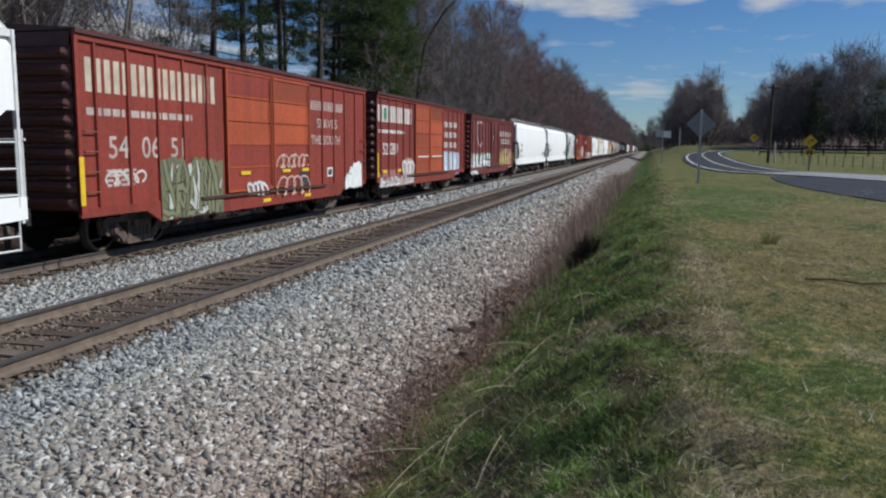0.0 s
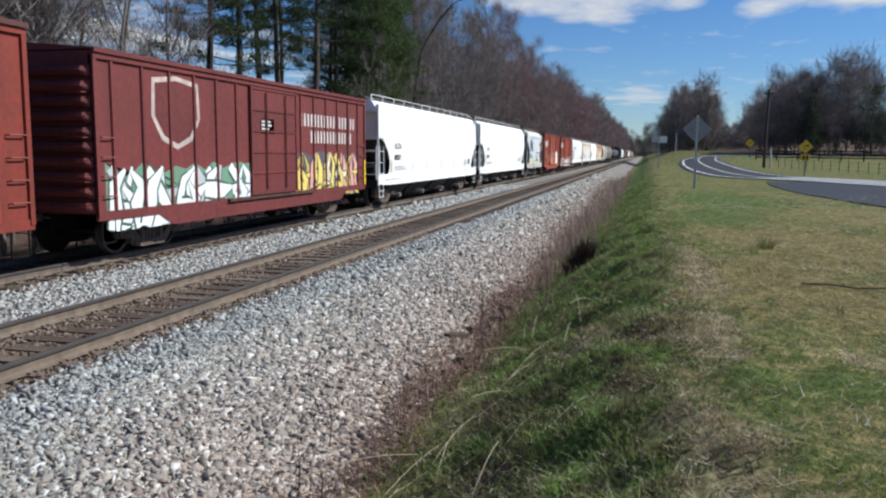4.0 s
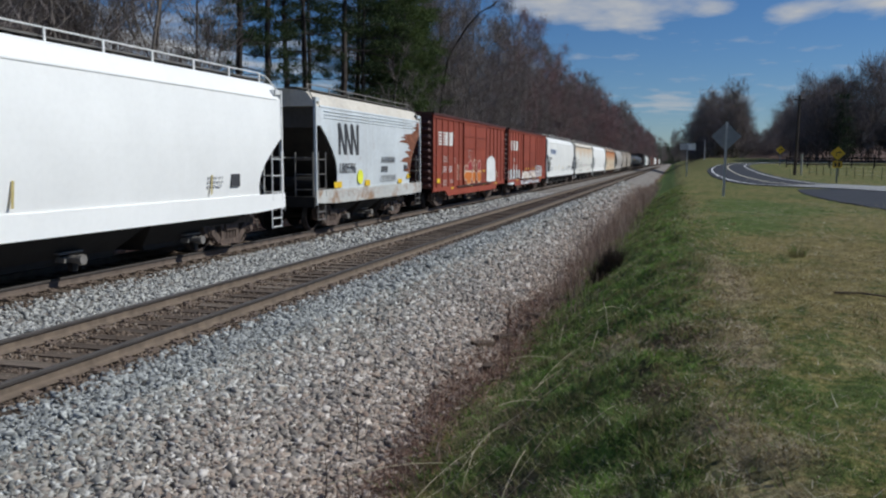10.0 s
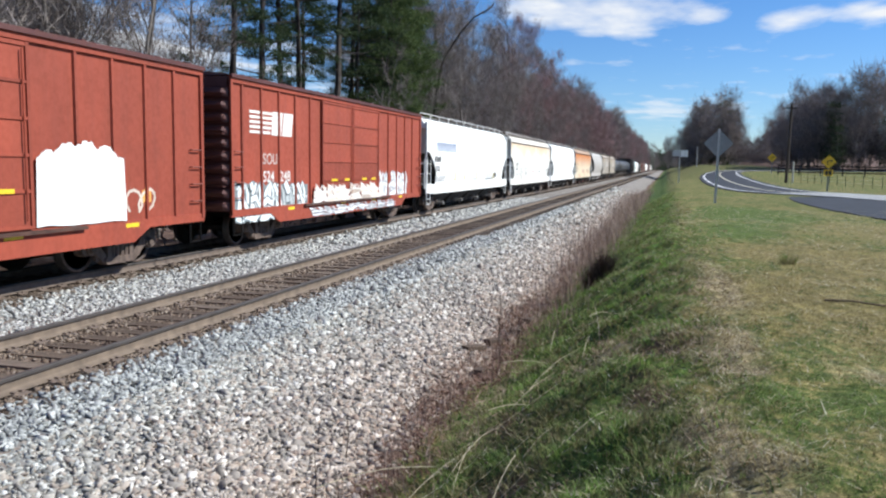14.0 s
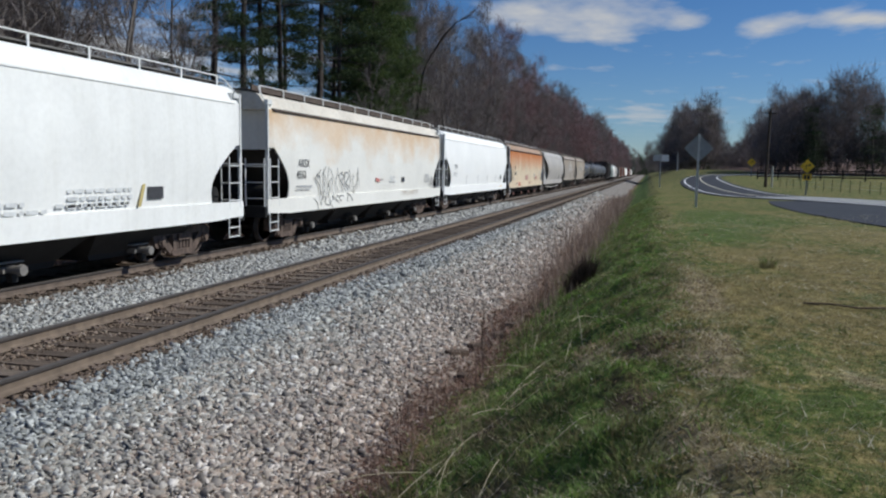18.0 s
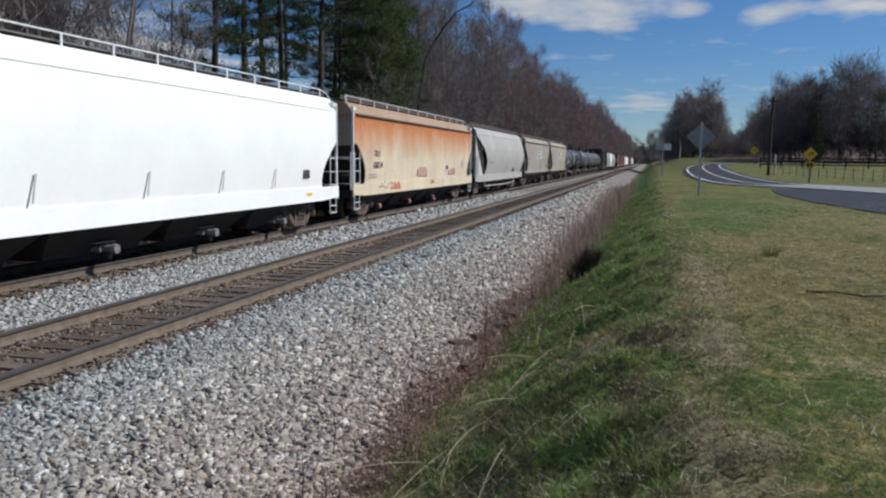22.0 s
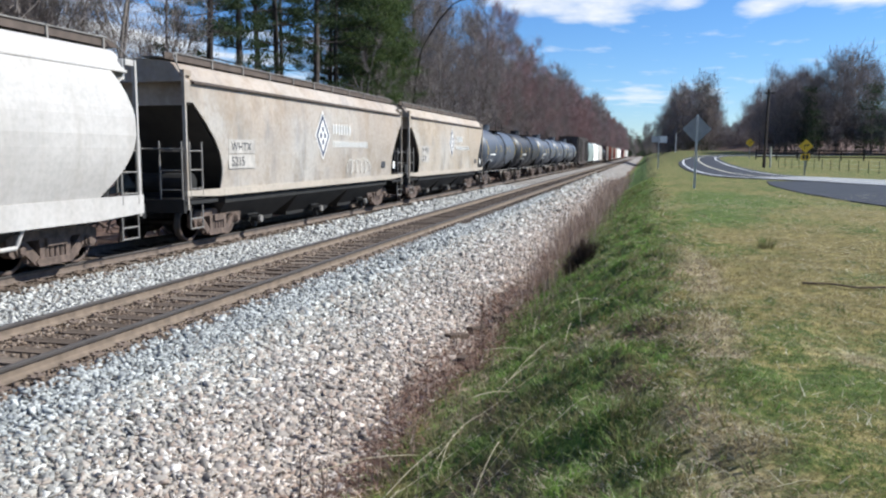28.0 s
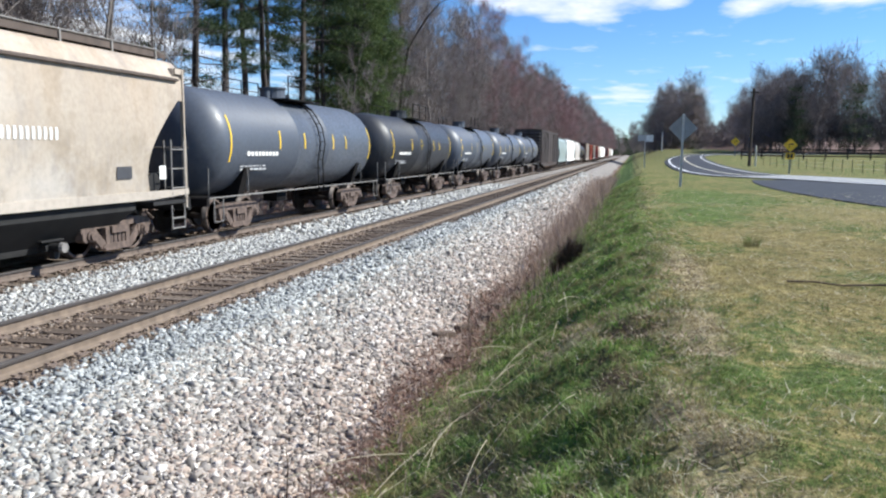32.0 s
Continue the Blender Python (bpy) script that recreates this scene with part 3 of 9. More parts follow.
# ---------- mesh helpers ----------
class Build:
    """Collects the pieces of one mesh."""

    def __init__(self):
        self.v, self.f, self.s = [], [], []

    def poly(self, pts, faces, slot=0):
        o = len(self.v)
        self.v += [tuple(p) for p in pts]
        self.f += [tuple(i + o for i in f) for f in faces]
        self.s += [slot] * len(faces)
        return self

    def box(self, x0, x1, y0, y1, z0, z1, slot=0):
        p = [(x, y, z) for z in (z0, z1) for y in (y0, y1) for x in (x0, x1)]
        return self.poly(p, [(0, 2, 3, 1), (4, 5, 7, 6), (0, 1, 5, 4), (2, 6, 7, 3), (0, 4, 6, 2), (1, 3, 7, 5)], slot)

    def prism(self, outline, a, b, axis="x", slot=0):
        """An outline of (u, v) drawn out from a to b along an axis; u, v are the other two in order."""
        n = len(outline)
        put = {"x": lambda u, v, w: (w, u, v), "y": lambda u, v, w: (u, w, v), "z": lambda u, v, w: (u, v, w)}[axis]
        p = [put(u, v, a) for u, v in outline] + [put(u, v, b) for u, v in outline]
        faces = [tuple(range(n)), tuple(range(2 * n - 1, n - 1, -1))] + [(i, i + n, (i + 1) % n + n, (i + 1) % n) for i in range(n)]
        return self.poly(p, faces, slot)

    def tube(self, a, b, r, r2=None, n=6, slot=0, caps=True):
        a, b = Vector(a), Vector(b)
        d = (b - a).normalized()
        u = d.orthogonal().normalized()
        w = d.cross(u)
        r2 = r if r2 is None else r2
        p = []
        for c, k in ((a, r), (b, r2)):
            p += [c + (u * math.cos(t) + w * math.sin(t)) * k for t in [2 * math.pi * i / n for i in range(n)]]
        faces = [(i, (i + 1) % n, (i + 1) % n + n, i + n) for i in range(n)]
        if caps:
            faces += [tuple(range(n - 1, -1, -1)), tuple(range(n, 2 * n))]
        return self.poly(p, faces, slot)

    def path(self, pts, r, n=6, slot=0):
        """One bent tube through the points."""
        pts = [Vector(p) for p in pts]
        rings, u = [], None
        for i, p in enumerate(pts):
            d = (pts[min(i + 1, len(pts) - 1)] - pts[max(i - 1, 0)]).normalized()
            u = d.orthogonal().normalized() if u is None else (u - d * u.dot(d)).normalized()
            w = d.cross(u)
            rings.append([p + (u * math.cos(t) + w * math.sin(t)) * r for t in [2 * math.pi * k / n for k in range(n)]])
        return self.loft(rings, slot)

    def loft(self, rings, slot=0, caps=True):
        """Closed rings of equal length, joined one to the next."""
        n, o = len(rings[0]), len(self.v)
        p = [q for ring in rings for q in ring]
        faces = [(k * n + i, k * n + (i + 1) % n, (k + 1) * n + (i + 1) % n, (k + 1) * n + i) for k in range(len(rings) - 1) for i in range(n)]
        if caps:
            faces += [tuple(range(n - 1, -1, -1)), tuple(range((len(rings) - 1) * n, len(rings) * n))]
        return self.poly(p, faces, slot)

    def mesh(self, name, mats, smooth=False, weld=False):
        me = bpy.data.meshes.new(name)
        me.from_pydata(self.v, [], self.f)
        for m in mats if isinstance(mats, (list, tuple)) else [mats]:
            me.materials.append(m)
        me.polygons.foreach_set("material_index", self.s)
        if smooth:
            me.polygons.foreach_set("use_smooth", [True] * len(self.f))
        b = bmesh.new()
        b.from_mesh(me)
        if weld:
            bmesh.ops.remove_doubles(b, verts=b.verts[:], dist=0.0002)
        bmesh.ops.recalc_face_normals(b, faces=b.faces[:])
        b.to_mesh(me)
        b.free()
        return me


def part(name, bm, mat, parent, label="", smooth=False, at=None, kind=""):
    """One mesh object under a thing or a part; bm is a Build or a mesh that is shared."""
    me = bm if isinstance(bm, bpy.types.Mesh) else bm.mesh(name, mat, smooth)
    ob = new(name, me)
    ob.parent = parent
    if at is not None:
        ob.matrix_basis = at
    return tagged(ob, label=label, kind=kind)


def mesh_np(name, verts, faces, mat, smooth=False):
    """A mesh from arrays; faces is one array (m, k) or a list of such arrays."""
    me = bpy.data.meshes.new(name)
    groups = faces if isinstance(faces, list) else [faces]
    loops = np.concatenate([g.ravel() for g in groups]).astype(np.int32)
    sizes = np.concatenate([np.full(len(g), g.shape[1]) for g in groups]).astype(np.int32)
    me.vertices.add(len(verts)); me.loops.add(len(loops)); me.polygons.add(len(sizes))
    me.vertices.foreach_set("co", np.ascontiguousarray(verts, dtype=np.float32).ravel())
    me.loops.foreach_set("vertex_index", loops)
    me.polygons.foreach_set("loop_start", np.concatenate([[0], np.cumsum(sizes)[:-1]]).astype(np.int32))
    if smooth:
        me.polygons.foreach_set("use_smooth", np.ones(len(sizes), bool))
    me.materials.append(mat)
    me.update(calc_edges=True)
    return me


def empty(name, m, label, category, group="", kind=""):
    e = new(name)
    e.empty_display_size = 0.3
    e.matrix_basis = m
    return tagged(e, label=label, category=category, group=group, kind=kind)


# ---------- lie of the land ----------
NEAR_X, FAR_X = -6.985, -11.6      # centre lines of the two tracks; rail heads at z = 0
RNG = np.random.default_rng(7)


def smoothstep(a, b, x):
    t = np.clip((x - a) / (b - a), 0, 1)
    return t * t * (3 - 2 * t)


GRAIN = np.random.default_rng(77).random((64, 64))


def lumps(x, y, cell, shift=0):
    """Smooth random field, -1 to 1, with features about one cell across."""
    u, v = np.asarray(x, float) / cell + 17.3 + shift, np.asarray(y, float) / cell + 5.7 + 3 * shift
    i, j = np.floor(u).astype(int), np.floor(v).astype(int)
    a, b = u - i, v - j
    a, b = a * a * (3 - 2 * a), b * b * (3 - 2 * b)
    g = lambda p, q: GRAIN[p % 64, q % 64]
    return 2 * ((g(i, j) * (1 - a) + g(i + 1, j) * a) * (1 - b) + (g(i, j + 1) * (1 - a) + g(i + 1, j + 1) * a) * b) - 1


def land(x, y):
    """Height of the soil."""
    x, y = np.asarray(x, float), np.asarray(y, float)
    right = 0.56 + 0.06 * smoothstep(2, 12, x) + 2.5 * smoothstep(45, 215, y) * smoothstep(-1.5, 9, x) + 7.5 * smoothstep(200, 420, y) * smoothstep(12, 45, x)
    right = right + 0.05 * np.sin(x * 0.8 + 0.3 * np.sin(y * 0.4)) * np.sin(y * 0.55 + 1) * (1 - smoothstep(2.5, 5.5, x))
    crest = 0.35 + 0.3 * np.sin(y * 0.21 + 0.4) + 0.012 * np.clip(y, 0, 80)
    bank = smoothstep(0, 1, (x + 2.55) / (crest + 2.55))
    ditch = -0.95 + 0.06 * np.sin(y * 0.9)
    z = ditch + (right - ditch) * bank
    lump = 0.062 * np.sin(x * 4.1 + y * 1.7) * np.sin(y * 2.3 + 0.7 * x) + 0.035 * np.sin(x * 9.3 - y * 3.9) * np.sin(y * 7.1 + x * 2.2)
    lump = lump + (0.07 * lumps(x, y, 0.62) + 0.05 * lumps(x, y, 0.31, 2)) * (1 - smoothstep(14, 30, y)) - 0.09 * field(x, y, BROWN_SPOTS)
    z = z + lump * bank * (1 - smoothstep(0, 1.8, x))
    z = z + 0.018 * lumps(x, y, 0.4, 5) * smoothstep(0.0, 1.0, x) * (1 - smoothstep(12, 26, y))
    z = z + 0.022 * np.sin(x * 5.3 + 1.9 * np.sin(y * 2.1)) * np.sin(y * 4.7 + 1.3 * np.sin(x * 2.9)) * smoothstep(0.2, 1.6, x) * (1 - smoothstep(30, 45, y))
    left = -1.1 - 1.3 * smoothstep(15, 42, -x)
    return np.where(x < -8, left, z)


def bed(x, y=0.0):
    """Height of the ballast bed."""
    x = np.asarray(x, float)
    xp = [-14.9, -13.3, -12.9, -10.3, -9.4, -8.35, -5.75, -5.2, -2.9, -2.3]
    zp = [-1.05, -0.30, -0.205, -0.205, -0.31, -0.205, -0.205, -0.26, -0.93, -1.12]
    return np.interp(x, xp, zp) + 0.02 * np.sin(np.asarray(y) * 1.7 + x * 2) * ((x > -5.2) | (x < -12.9))


def sheet(name, xs, ys, height, mat):
    X, Y = np.meshgrid(xs, ys, indexing="ij")
    V = np.stack([X, Y, height(X, Y)], -1).reshape(-1, 3)
    nx, ny = len(xs), len(ys)
    i = (np.arange(nx - 1)[:, None] * ny + np.arange(ny - 1)[None]).ravel()
    return new(name, mesh_np(name, V, np.stack([i, i + ny, i + ny + 1, i + 1], 1), mat, True))


gx = np.concatenate([[-3000, -900, -300, -120, -60, -35, -22, -18, -15, -13, -10, -6, -4], np.arange(-3.2, 6.0, 0.13), np.arange(6, 12, 0.3), np.arange(12, 60, 4), [70, 100, 160, 300, 900, 3000]])
gy = np.concatenate([[-400, -100, -30, -10, -4], np.arange(0, 20, 0.18), np.arange(20, 70, 0.6), np.arange(70, 260, 6), [280, 340, 450, 700, 1200, 2400, 4500]])
tagged(sheet("ground", gx, gy, land, MAT["ground"]), "uneven early spring grass, half green and half straw", "ground", kind="structure")
bx = np.array([-14.9, -14.2, -13.3, -12.9, -12.3, -11.6, -10.9, -10.3, -9.8, -9.4, -8.9, -8.35, -7.7, -7, -6.3, -5.75, -5.4, -5.2, -4.8, -4.2, -3.6, -3.2, -2.9, -2.6, -2.3])
by = np.concatenate([[-60, -20, -5], np.arange(0, 60, 0.5), np.arange(60, 400, 8), [500, 800, 1300]])
tagged(sheet("trackbed", bx, by, bed, MAT["bed"]), "pale crushed-stone ballast bed sloping to the ditch", "track bed", kind="structure")


# ---------- the two tracks ----------
def rail_mesh(y0, y1):
    web = Build()
    foot = [(-0.07, -0.165), (0.07, -0.165), (0.07, -0.155), (0.018, -0.138), (0.009, -0.12), (0.009, -0.05), (0.034, -0.038), (-0.034, -0.038), (-0.009, -0.05), (-0.009, -0.12), (-0.018, -0.138), (-0.07, -0.155)]
    web.prism(foot, y0, y1, "y")
    head = Build()
    head.prism([(-0.036, -0.038), (0.036, -0.038), (0.036, -0.008), (0.028, 0.0), (-0.028, 0.0), (-0.036, -0.008)], y0, y1, "y")
    return web.mesh("rail_web", MAT["rail_side"]), head.mesh("rail_head", MAT["rail_head"])


def tie_mesh():
    b = Build()
    b.box(-1.3, 1.3, -0.112, 0.112, -0.36, -0.178)
    return b.mesh("tie", MAT["tie"])


WEB, HEAD, TIE = *rail_mesh(-60, 1300), tie_mesh()
# far track's rails: a slightly darker brown than the near ones
DARK_WEB = WEB.copy()
DARK_WEB.materials[0] = MAT["rail_brown"]


def plate_mesh():
    """A tie plate with its spikes."""
    b = Build()
    b.box(-0.17, 0.17, -0.09, 0.09, -0.18, -0.163)
    for sx in (-0.085, 0.085):
        for sy in (-0.05, 0.05):
            b.box(sx - 0.018, sx + 0.018, sy - 0.014, sy + 0.014, -0.163, -0.152)
            b.box(sx - 0.022 - 0.012 * (sx > 0), sx + 0.022 + 0.012 * (sx < 0), sy - 0.02, sy + 0.02, -0.154, -0.144)
    return b.mesh("tie_plate", MAT["tie_plate"])


PLATE = plate_mesh()


def track(name, x, near_ties, label):
    t = empty(name, pose(x, 0, 0), label, "railway track", kind="structure")
    for side in (-0.7525, 0.7525):
        web = part("rail", WEB if name == "near_track" else DARK_WEB, None, t, at=pose(side, 0, 0))
        part("rail_head", HEAD, None, web)
    rnd = random.Random(3)
    rest = Build()
    for i in range(760):
        y = -6 + 0.495 * i
        dx, rz, dz = rnd.uniform(-0.05, 0.05), rnd.uniform(-0.8, 0.8), rnd.uniform(-0.012, 0.004)
        if i < near_ties:
            o = part("tie", TIE, None, t, at=pose(dx, y + rnd.uniform(-0.03, 0.03), dz, 0, 0, rz))
            if i < 70:
                for side in (-0.7525, 0.7525):
                    part("tie_plate", PLATE, None, o, at=pose(side - dx, 0, -dz + 0.001))
        else:
            rest.box(dx - 1.3, dx + 1.3, y - 0.112, y + 0.112, -0.36, dz - 0.178)
    part("far_ties", rest, MAT["tie"], t, kind="stuff")
    return t


track("near_track", NEAR_X, 200, "empty railway track with rusty rails on weathered timber ties")
track("far_track", FAR_X, 60, "railway track under the passing freight train")


# ---------- loose stone ----------
def stones(name, label, x0, x1, y0, y1, per_m2, size, mat, keep=None, sink=0.3, grow=0.0):
    n = int((x1 - x0) * (y1 - y0) * per_m2)
    x, y = RNG.uniform(x0, x1, n), RNG.uniform(y0, y1, n)
    if keep is not None:
        k = keep(x, y)
        x, y = x[k], y[k]
        n = len(x)
    s = size * np.exp(RNG.normal(0, 0.2, n)) * (1 + grow * (y - y0))
    cube = np.array([(a, b, c) for c in (-1, 1) for b in (-1, 1) for a in (-1, 1)], float) * 0.5
    P = cube[None] * s[:, None, None] * RNG.uniform(0.6, 1.45, (n, 1, 3)) * np.array([1.35, 1.0, 0.45]) * RNG.uniform(0.6, 1.12, (n, 8, 3)) * np.where(RNG.random((n, 8, 1)) < 0.16, 0.3, 1.0)
    q = RNG.normal(size=(n, 4)) * np.array([1, 0.26, 0.26, 1]); q /= np.linalg.norm(q, axis=1)[:, None]
    w, a, b, c = q.T
    R = np.stack([1 - 2 * (b * b + c * c), 2 * (a * b - c * w), 2 * (a * c + b * w), 2 * (a * b + c * w), 1 - 2 * (a * a + c * c), 2 * (b * c - a * w),
                  2 * (a * c - b * w), 2 * (b * c + a * w), 1 - 2 * (a * a + b * b)], 1).reshape(n, 3, 3)
    P = np.einsum("nij,nkj->nki", R, P)
    z = np.maximum(bed(x, y), land(x, y) - 0.02) + s * (0.5 - sink) * RNG.uniform(0.3, 1.3, n)
    P += np.stack([x, y, z], 1)[:, None]
    F = np.array([(0, 2, 3, 1), (4, 5, 7, 6), (0, 1, 5, 4), (2, 6, 7, 3), (0, 4, 6, 2), (1, 3, 7, 5)])
    faces = (np.arange(n)[:, None, None] * 8 + F[None]).reshape(-1, 4)
    return tagged(new(name, mesh_np(name, P.reshape(-1, 3), faces, mat)), label, "ballast", kind="stuff")


def off_ties(x, y):
    """Keeps what lies between the ties, and little of it on them."""
    ph = (y + 6) / 0.495 % 1.0
    return (ph > 0.27) & (ph < 0.73) | (RNG.random(len(x)) < np.where((x > -6.1) | (x < -7.85), 0.8, 0.42))


stones("ballast_slope", "pale mixed grey and pinkish crushed stone on the slope", -5.15, -2.45, 2.6, 14, 880, 0.047, MAT["stone"], lambda x, y: RNG.random(len(x)) < (1 - 0.75 * smoothstep(-3.1, -2.4, x)) * (1 - 0.6 * smoothstep(4, 15, y)), sink=0.42, grow=0.05)
stones("ballast_slope", "pale mixed crushed stone farther along the slope", -5.15, -2.5, 14, 48, 310, 0.064, MAT["stone"], lambda x, y: RNG.random(len(x)) < 1 - 0.8 * smoothstep(14, 40, y), sink=0.42, grow=0.035)
stones("ballast_slope", "pale mixed crushed stone far along the slope", -5.6, -2.6, 48, 95, 46, 0.14, MAT["stone"], lambda x, y: RNG.random(len(x)) < 1 - 0.7 * smoothstep(50, 95, y), sink=0.42, grow=0.01)
stones("ballast_slope", "pale mixed crushed stone on the slope", -5.75, -2.5, -5, 2.6, 300, 0.062, MAT["stone"])
stones("ballast_shoulder", "blue-grey dusty crushed stone along the tie ends", -5.75, -4.8, 2.6, 14, 660, 0.047, MAT["stone_dusty"], lambda x, y: RNG.random(len(x)) < 1.0 - 0.8 * smoothstep(-5.3, -4.8, x))
stones("ballast_shoulder", "blue-grey dusty crushed stone along the tie ends", -5.75, -5.0, 14, 48, 120, 0.08, MAT["stone_dusty"])
stones("ballast_between", "clean pale crushed stone between the two tracks", -10.35, -8.2, 7, 22, 260, 0.055, MAT["stone_clean"])
stones("ballast_between", "clean pale crushed stone between the two tracks", -10.35, -8.2, 22, 60, 60, 0.10, MAT["stone_clean"], grow=0.004)
stones("ballast_gauge", "dark fouled stone at the tie ends under the train", -10.75, -10.1, 6, 30, 260, 0.05, MAT["stone_brown"], sink=0.4)
stones("ballast_gauge", "brown fouled stone between the rails", -8.3, -5.7, 3, 24, 240, 0.04, MAT["stone_brown"], off_ties, sink=0.45)

for side in (-0.56, 0.97):
    stones("rail_foot_stone", "small rust-brown stone heaped against the rail", NEAR_X + side - 0.17, NEAR_X + side + 0.17, 3, 22, 520, 0.034, MAT["stone_rusty"], sink=-0.1)
stones("ballast_shoulder", "grey crushed stone over the ends of the ties", -5.98, -5.62, 2.6, 26, 300, 0.052, MAT["stone_dusty"], off_ties, sink=0.1)


# ---------- road, with its edge and centre lines ----------
def curve_through(pts, step=1.5):
    """Catmull-Rom through a few plan points, at even steps."""
    P = [np.array(p, float) for p in pts]
    P = [2 * P[0] - P[1], *P, 2 * P[-1] - P[-2]]
    out = []
    for a, b, c, d in zip(P, P[1:], P[2:], P[3:]):
        k = max(2, int(np.linalg.norm(c - b) / step))
        for t in np.linspace(0, 1, k, endpoint=False):
            out.append(0.5 * (2 * b + (c - a) * t + (2 * a - 5 * b + 4 * c - d) * t * t + (3 * b - a - 3 * c + d) * t ** 3))
    return np.array(out + [P[-2]])


def ribbon(b, line, lo, hi, lift, slot=0, thick=0.12):
    """A band beside a plan line, from lo to hi metres to its right, laid on the land."""
    d = np.gradient(line, axis=0)
    nrm = np.stack([d[:, 1], -d[:, 0]], 1) / np.linalg.norm(d, axis=1)[:, None]
    cols = np.linspace(lo, hi, max(2, int(abs(hi - lo) / 1.6) + 1))
    top = [line + nrm * c for c in cols]
    P = [np.c_[t, land(t[:, 0], t[:, 1]) + lift] for t in top]
    P = [P[0] - [0, 0, thick], *P, P[-1] - [0, 0, thick]]
    n, V = len(line), np.concatenate(P)
    b.poly(V.tolist(), [(k * n + i, k * n + i + 1, (k + 1) * n + i + 1, (k + 1) * n + i) for k in range(len(P) - 1) for i in range(n - 1)], slot)


EDGE = curve_through([(26, 9), (18, 29), (11.9, 43.2), (9.5, 50.3), (7.3, 54.2), (5.7, 57.5), (4.6, 64.5), (4.2, 77), (4.25, 92), (4.75, 111), (5.9, 124), (8.2, 132), (12.5, 136.5), (21, 139), (42, 142), (80, 148), (130, 156)])
road = Build()
ribbon(road, EDGE, -0.45, 4.75, 0.05)
part_road = tagged(new("road", road.mesh("road", MAT["asphalt"])), "two-lane grey asphalt road that bends away", "road", kind="structure")
for nm, lo, hi, mt, lb in (("edge_line", 0.0, 0.19, "line_white", "white edge line"), ("centre_line", 1.97, 2.13, "line_yellow", "pale yellow centre line"), ("edge_line", 4.12, 4.26, "line_white", "white edge line")):
    rb = Build()
    ribbon(rb, EDGE, lo, hi, 0.056, thick=0.003)
    part(nm, rb, MAT[mt], part_road, lb)
# band laid over the road, its paleness standing in for glare
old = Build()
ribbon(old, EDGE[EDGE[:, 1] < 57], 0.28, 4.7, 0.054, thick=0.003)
part("road_surface", old, MAT["glare_asphalt"], part_road, "stretch of asphalt coloured pale for glare")
APRON = curve_through([(12.5, -30), (11.3, 5), (8.1, 20), (7.1, 27), (6.45, 32.5), (6.2, 38), (6.3, 44), (6.9, 50)])
apron = Build()
ribbon(apron, APRON, 0, 9.5, 0.03)
tagged(new("side_road", apron.mesh("side_road", MAT["asphalt"])), "grey asphalt side road that joins the bend", "road", kind="structure")

# ---------- the freight train ----------
WHEEL_R = 0.457
WHEELSETS = []       # (wheel pair, place along its truck)
CARS = []            # (empty, centre along the track at the start)
SIDE = 1.50          # half width over the side sheets


def lathe(profile, n=14, axis="x"):
    b = Build()
    rings = []
    for x, r in profile:
        rings.append([(x, r * math.cos(2 * math.pi * i / n), r * math.sin(2 * math.pi * i / n)) for i in range(n)])
    b.loft(rings)
    return b


def wheelset_mesh():
    b = Build()
    for s in (-1, 1):
        prof = [(0.66 * s, 0.10), (0.665 * s, 0.40), (0.655 * s, 0.485), (0.69 * s, 0.488), (0.70 * s, 0.457), (0.80 * s, 0.45), (0.80 * s, 0.385), (0.755 * s, 0.36), (0.75 * s, 0.17), (0.80 * s, 0.13), (0.80 * s, 0.09)]
        o = lathe(prof)
        b.poly(o.v, o.f, 0)
        rim = lathe([(0.796 * s, 0.39), (0.803 * s, 0.395), (0.803 * s, 0.445), (0.796 * s, 0.45)], 20)
        b.poly(rim.v, rim.f, 1)
    b.tube((-1.08, 0, 0), (1.08, 0, 0), 0.085, n=10)
    return b.mesh("wheelset", [MAT["wheel"], MAT["truck"]], True)


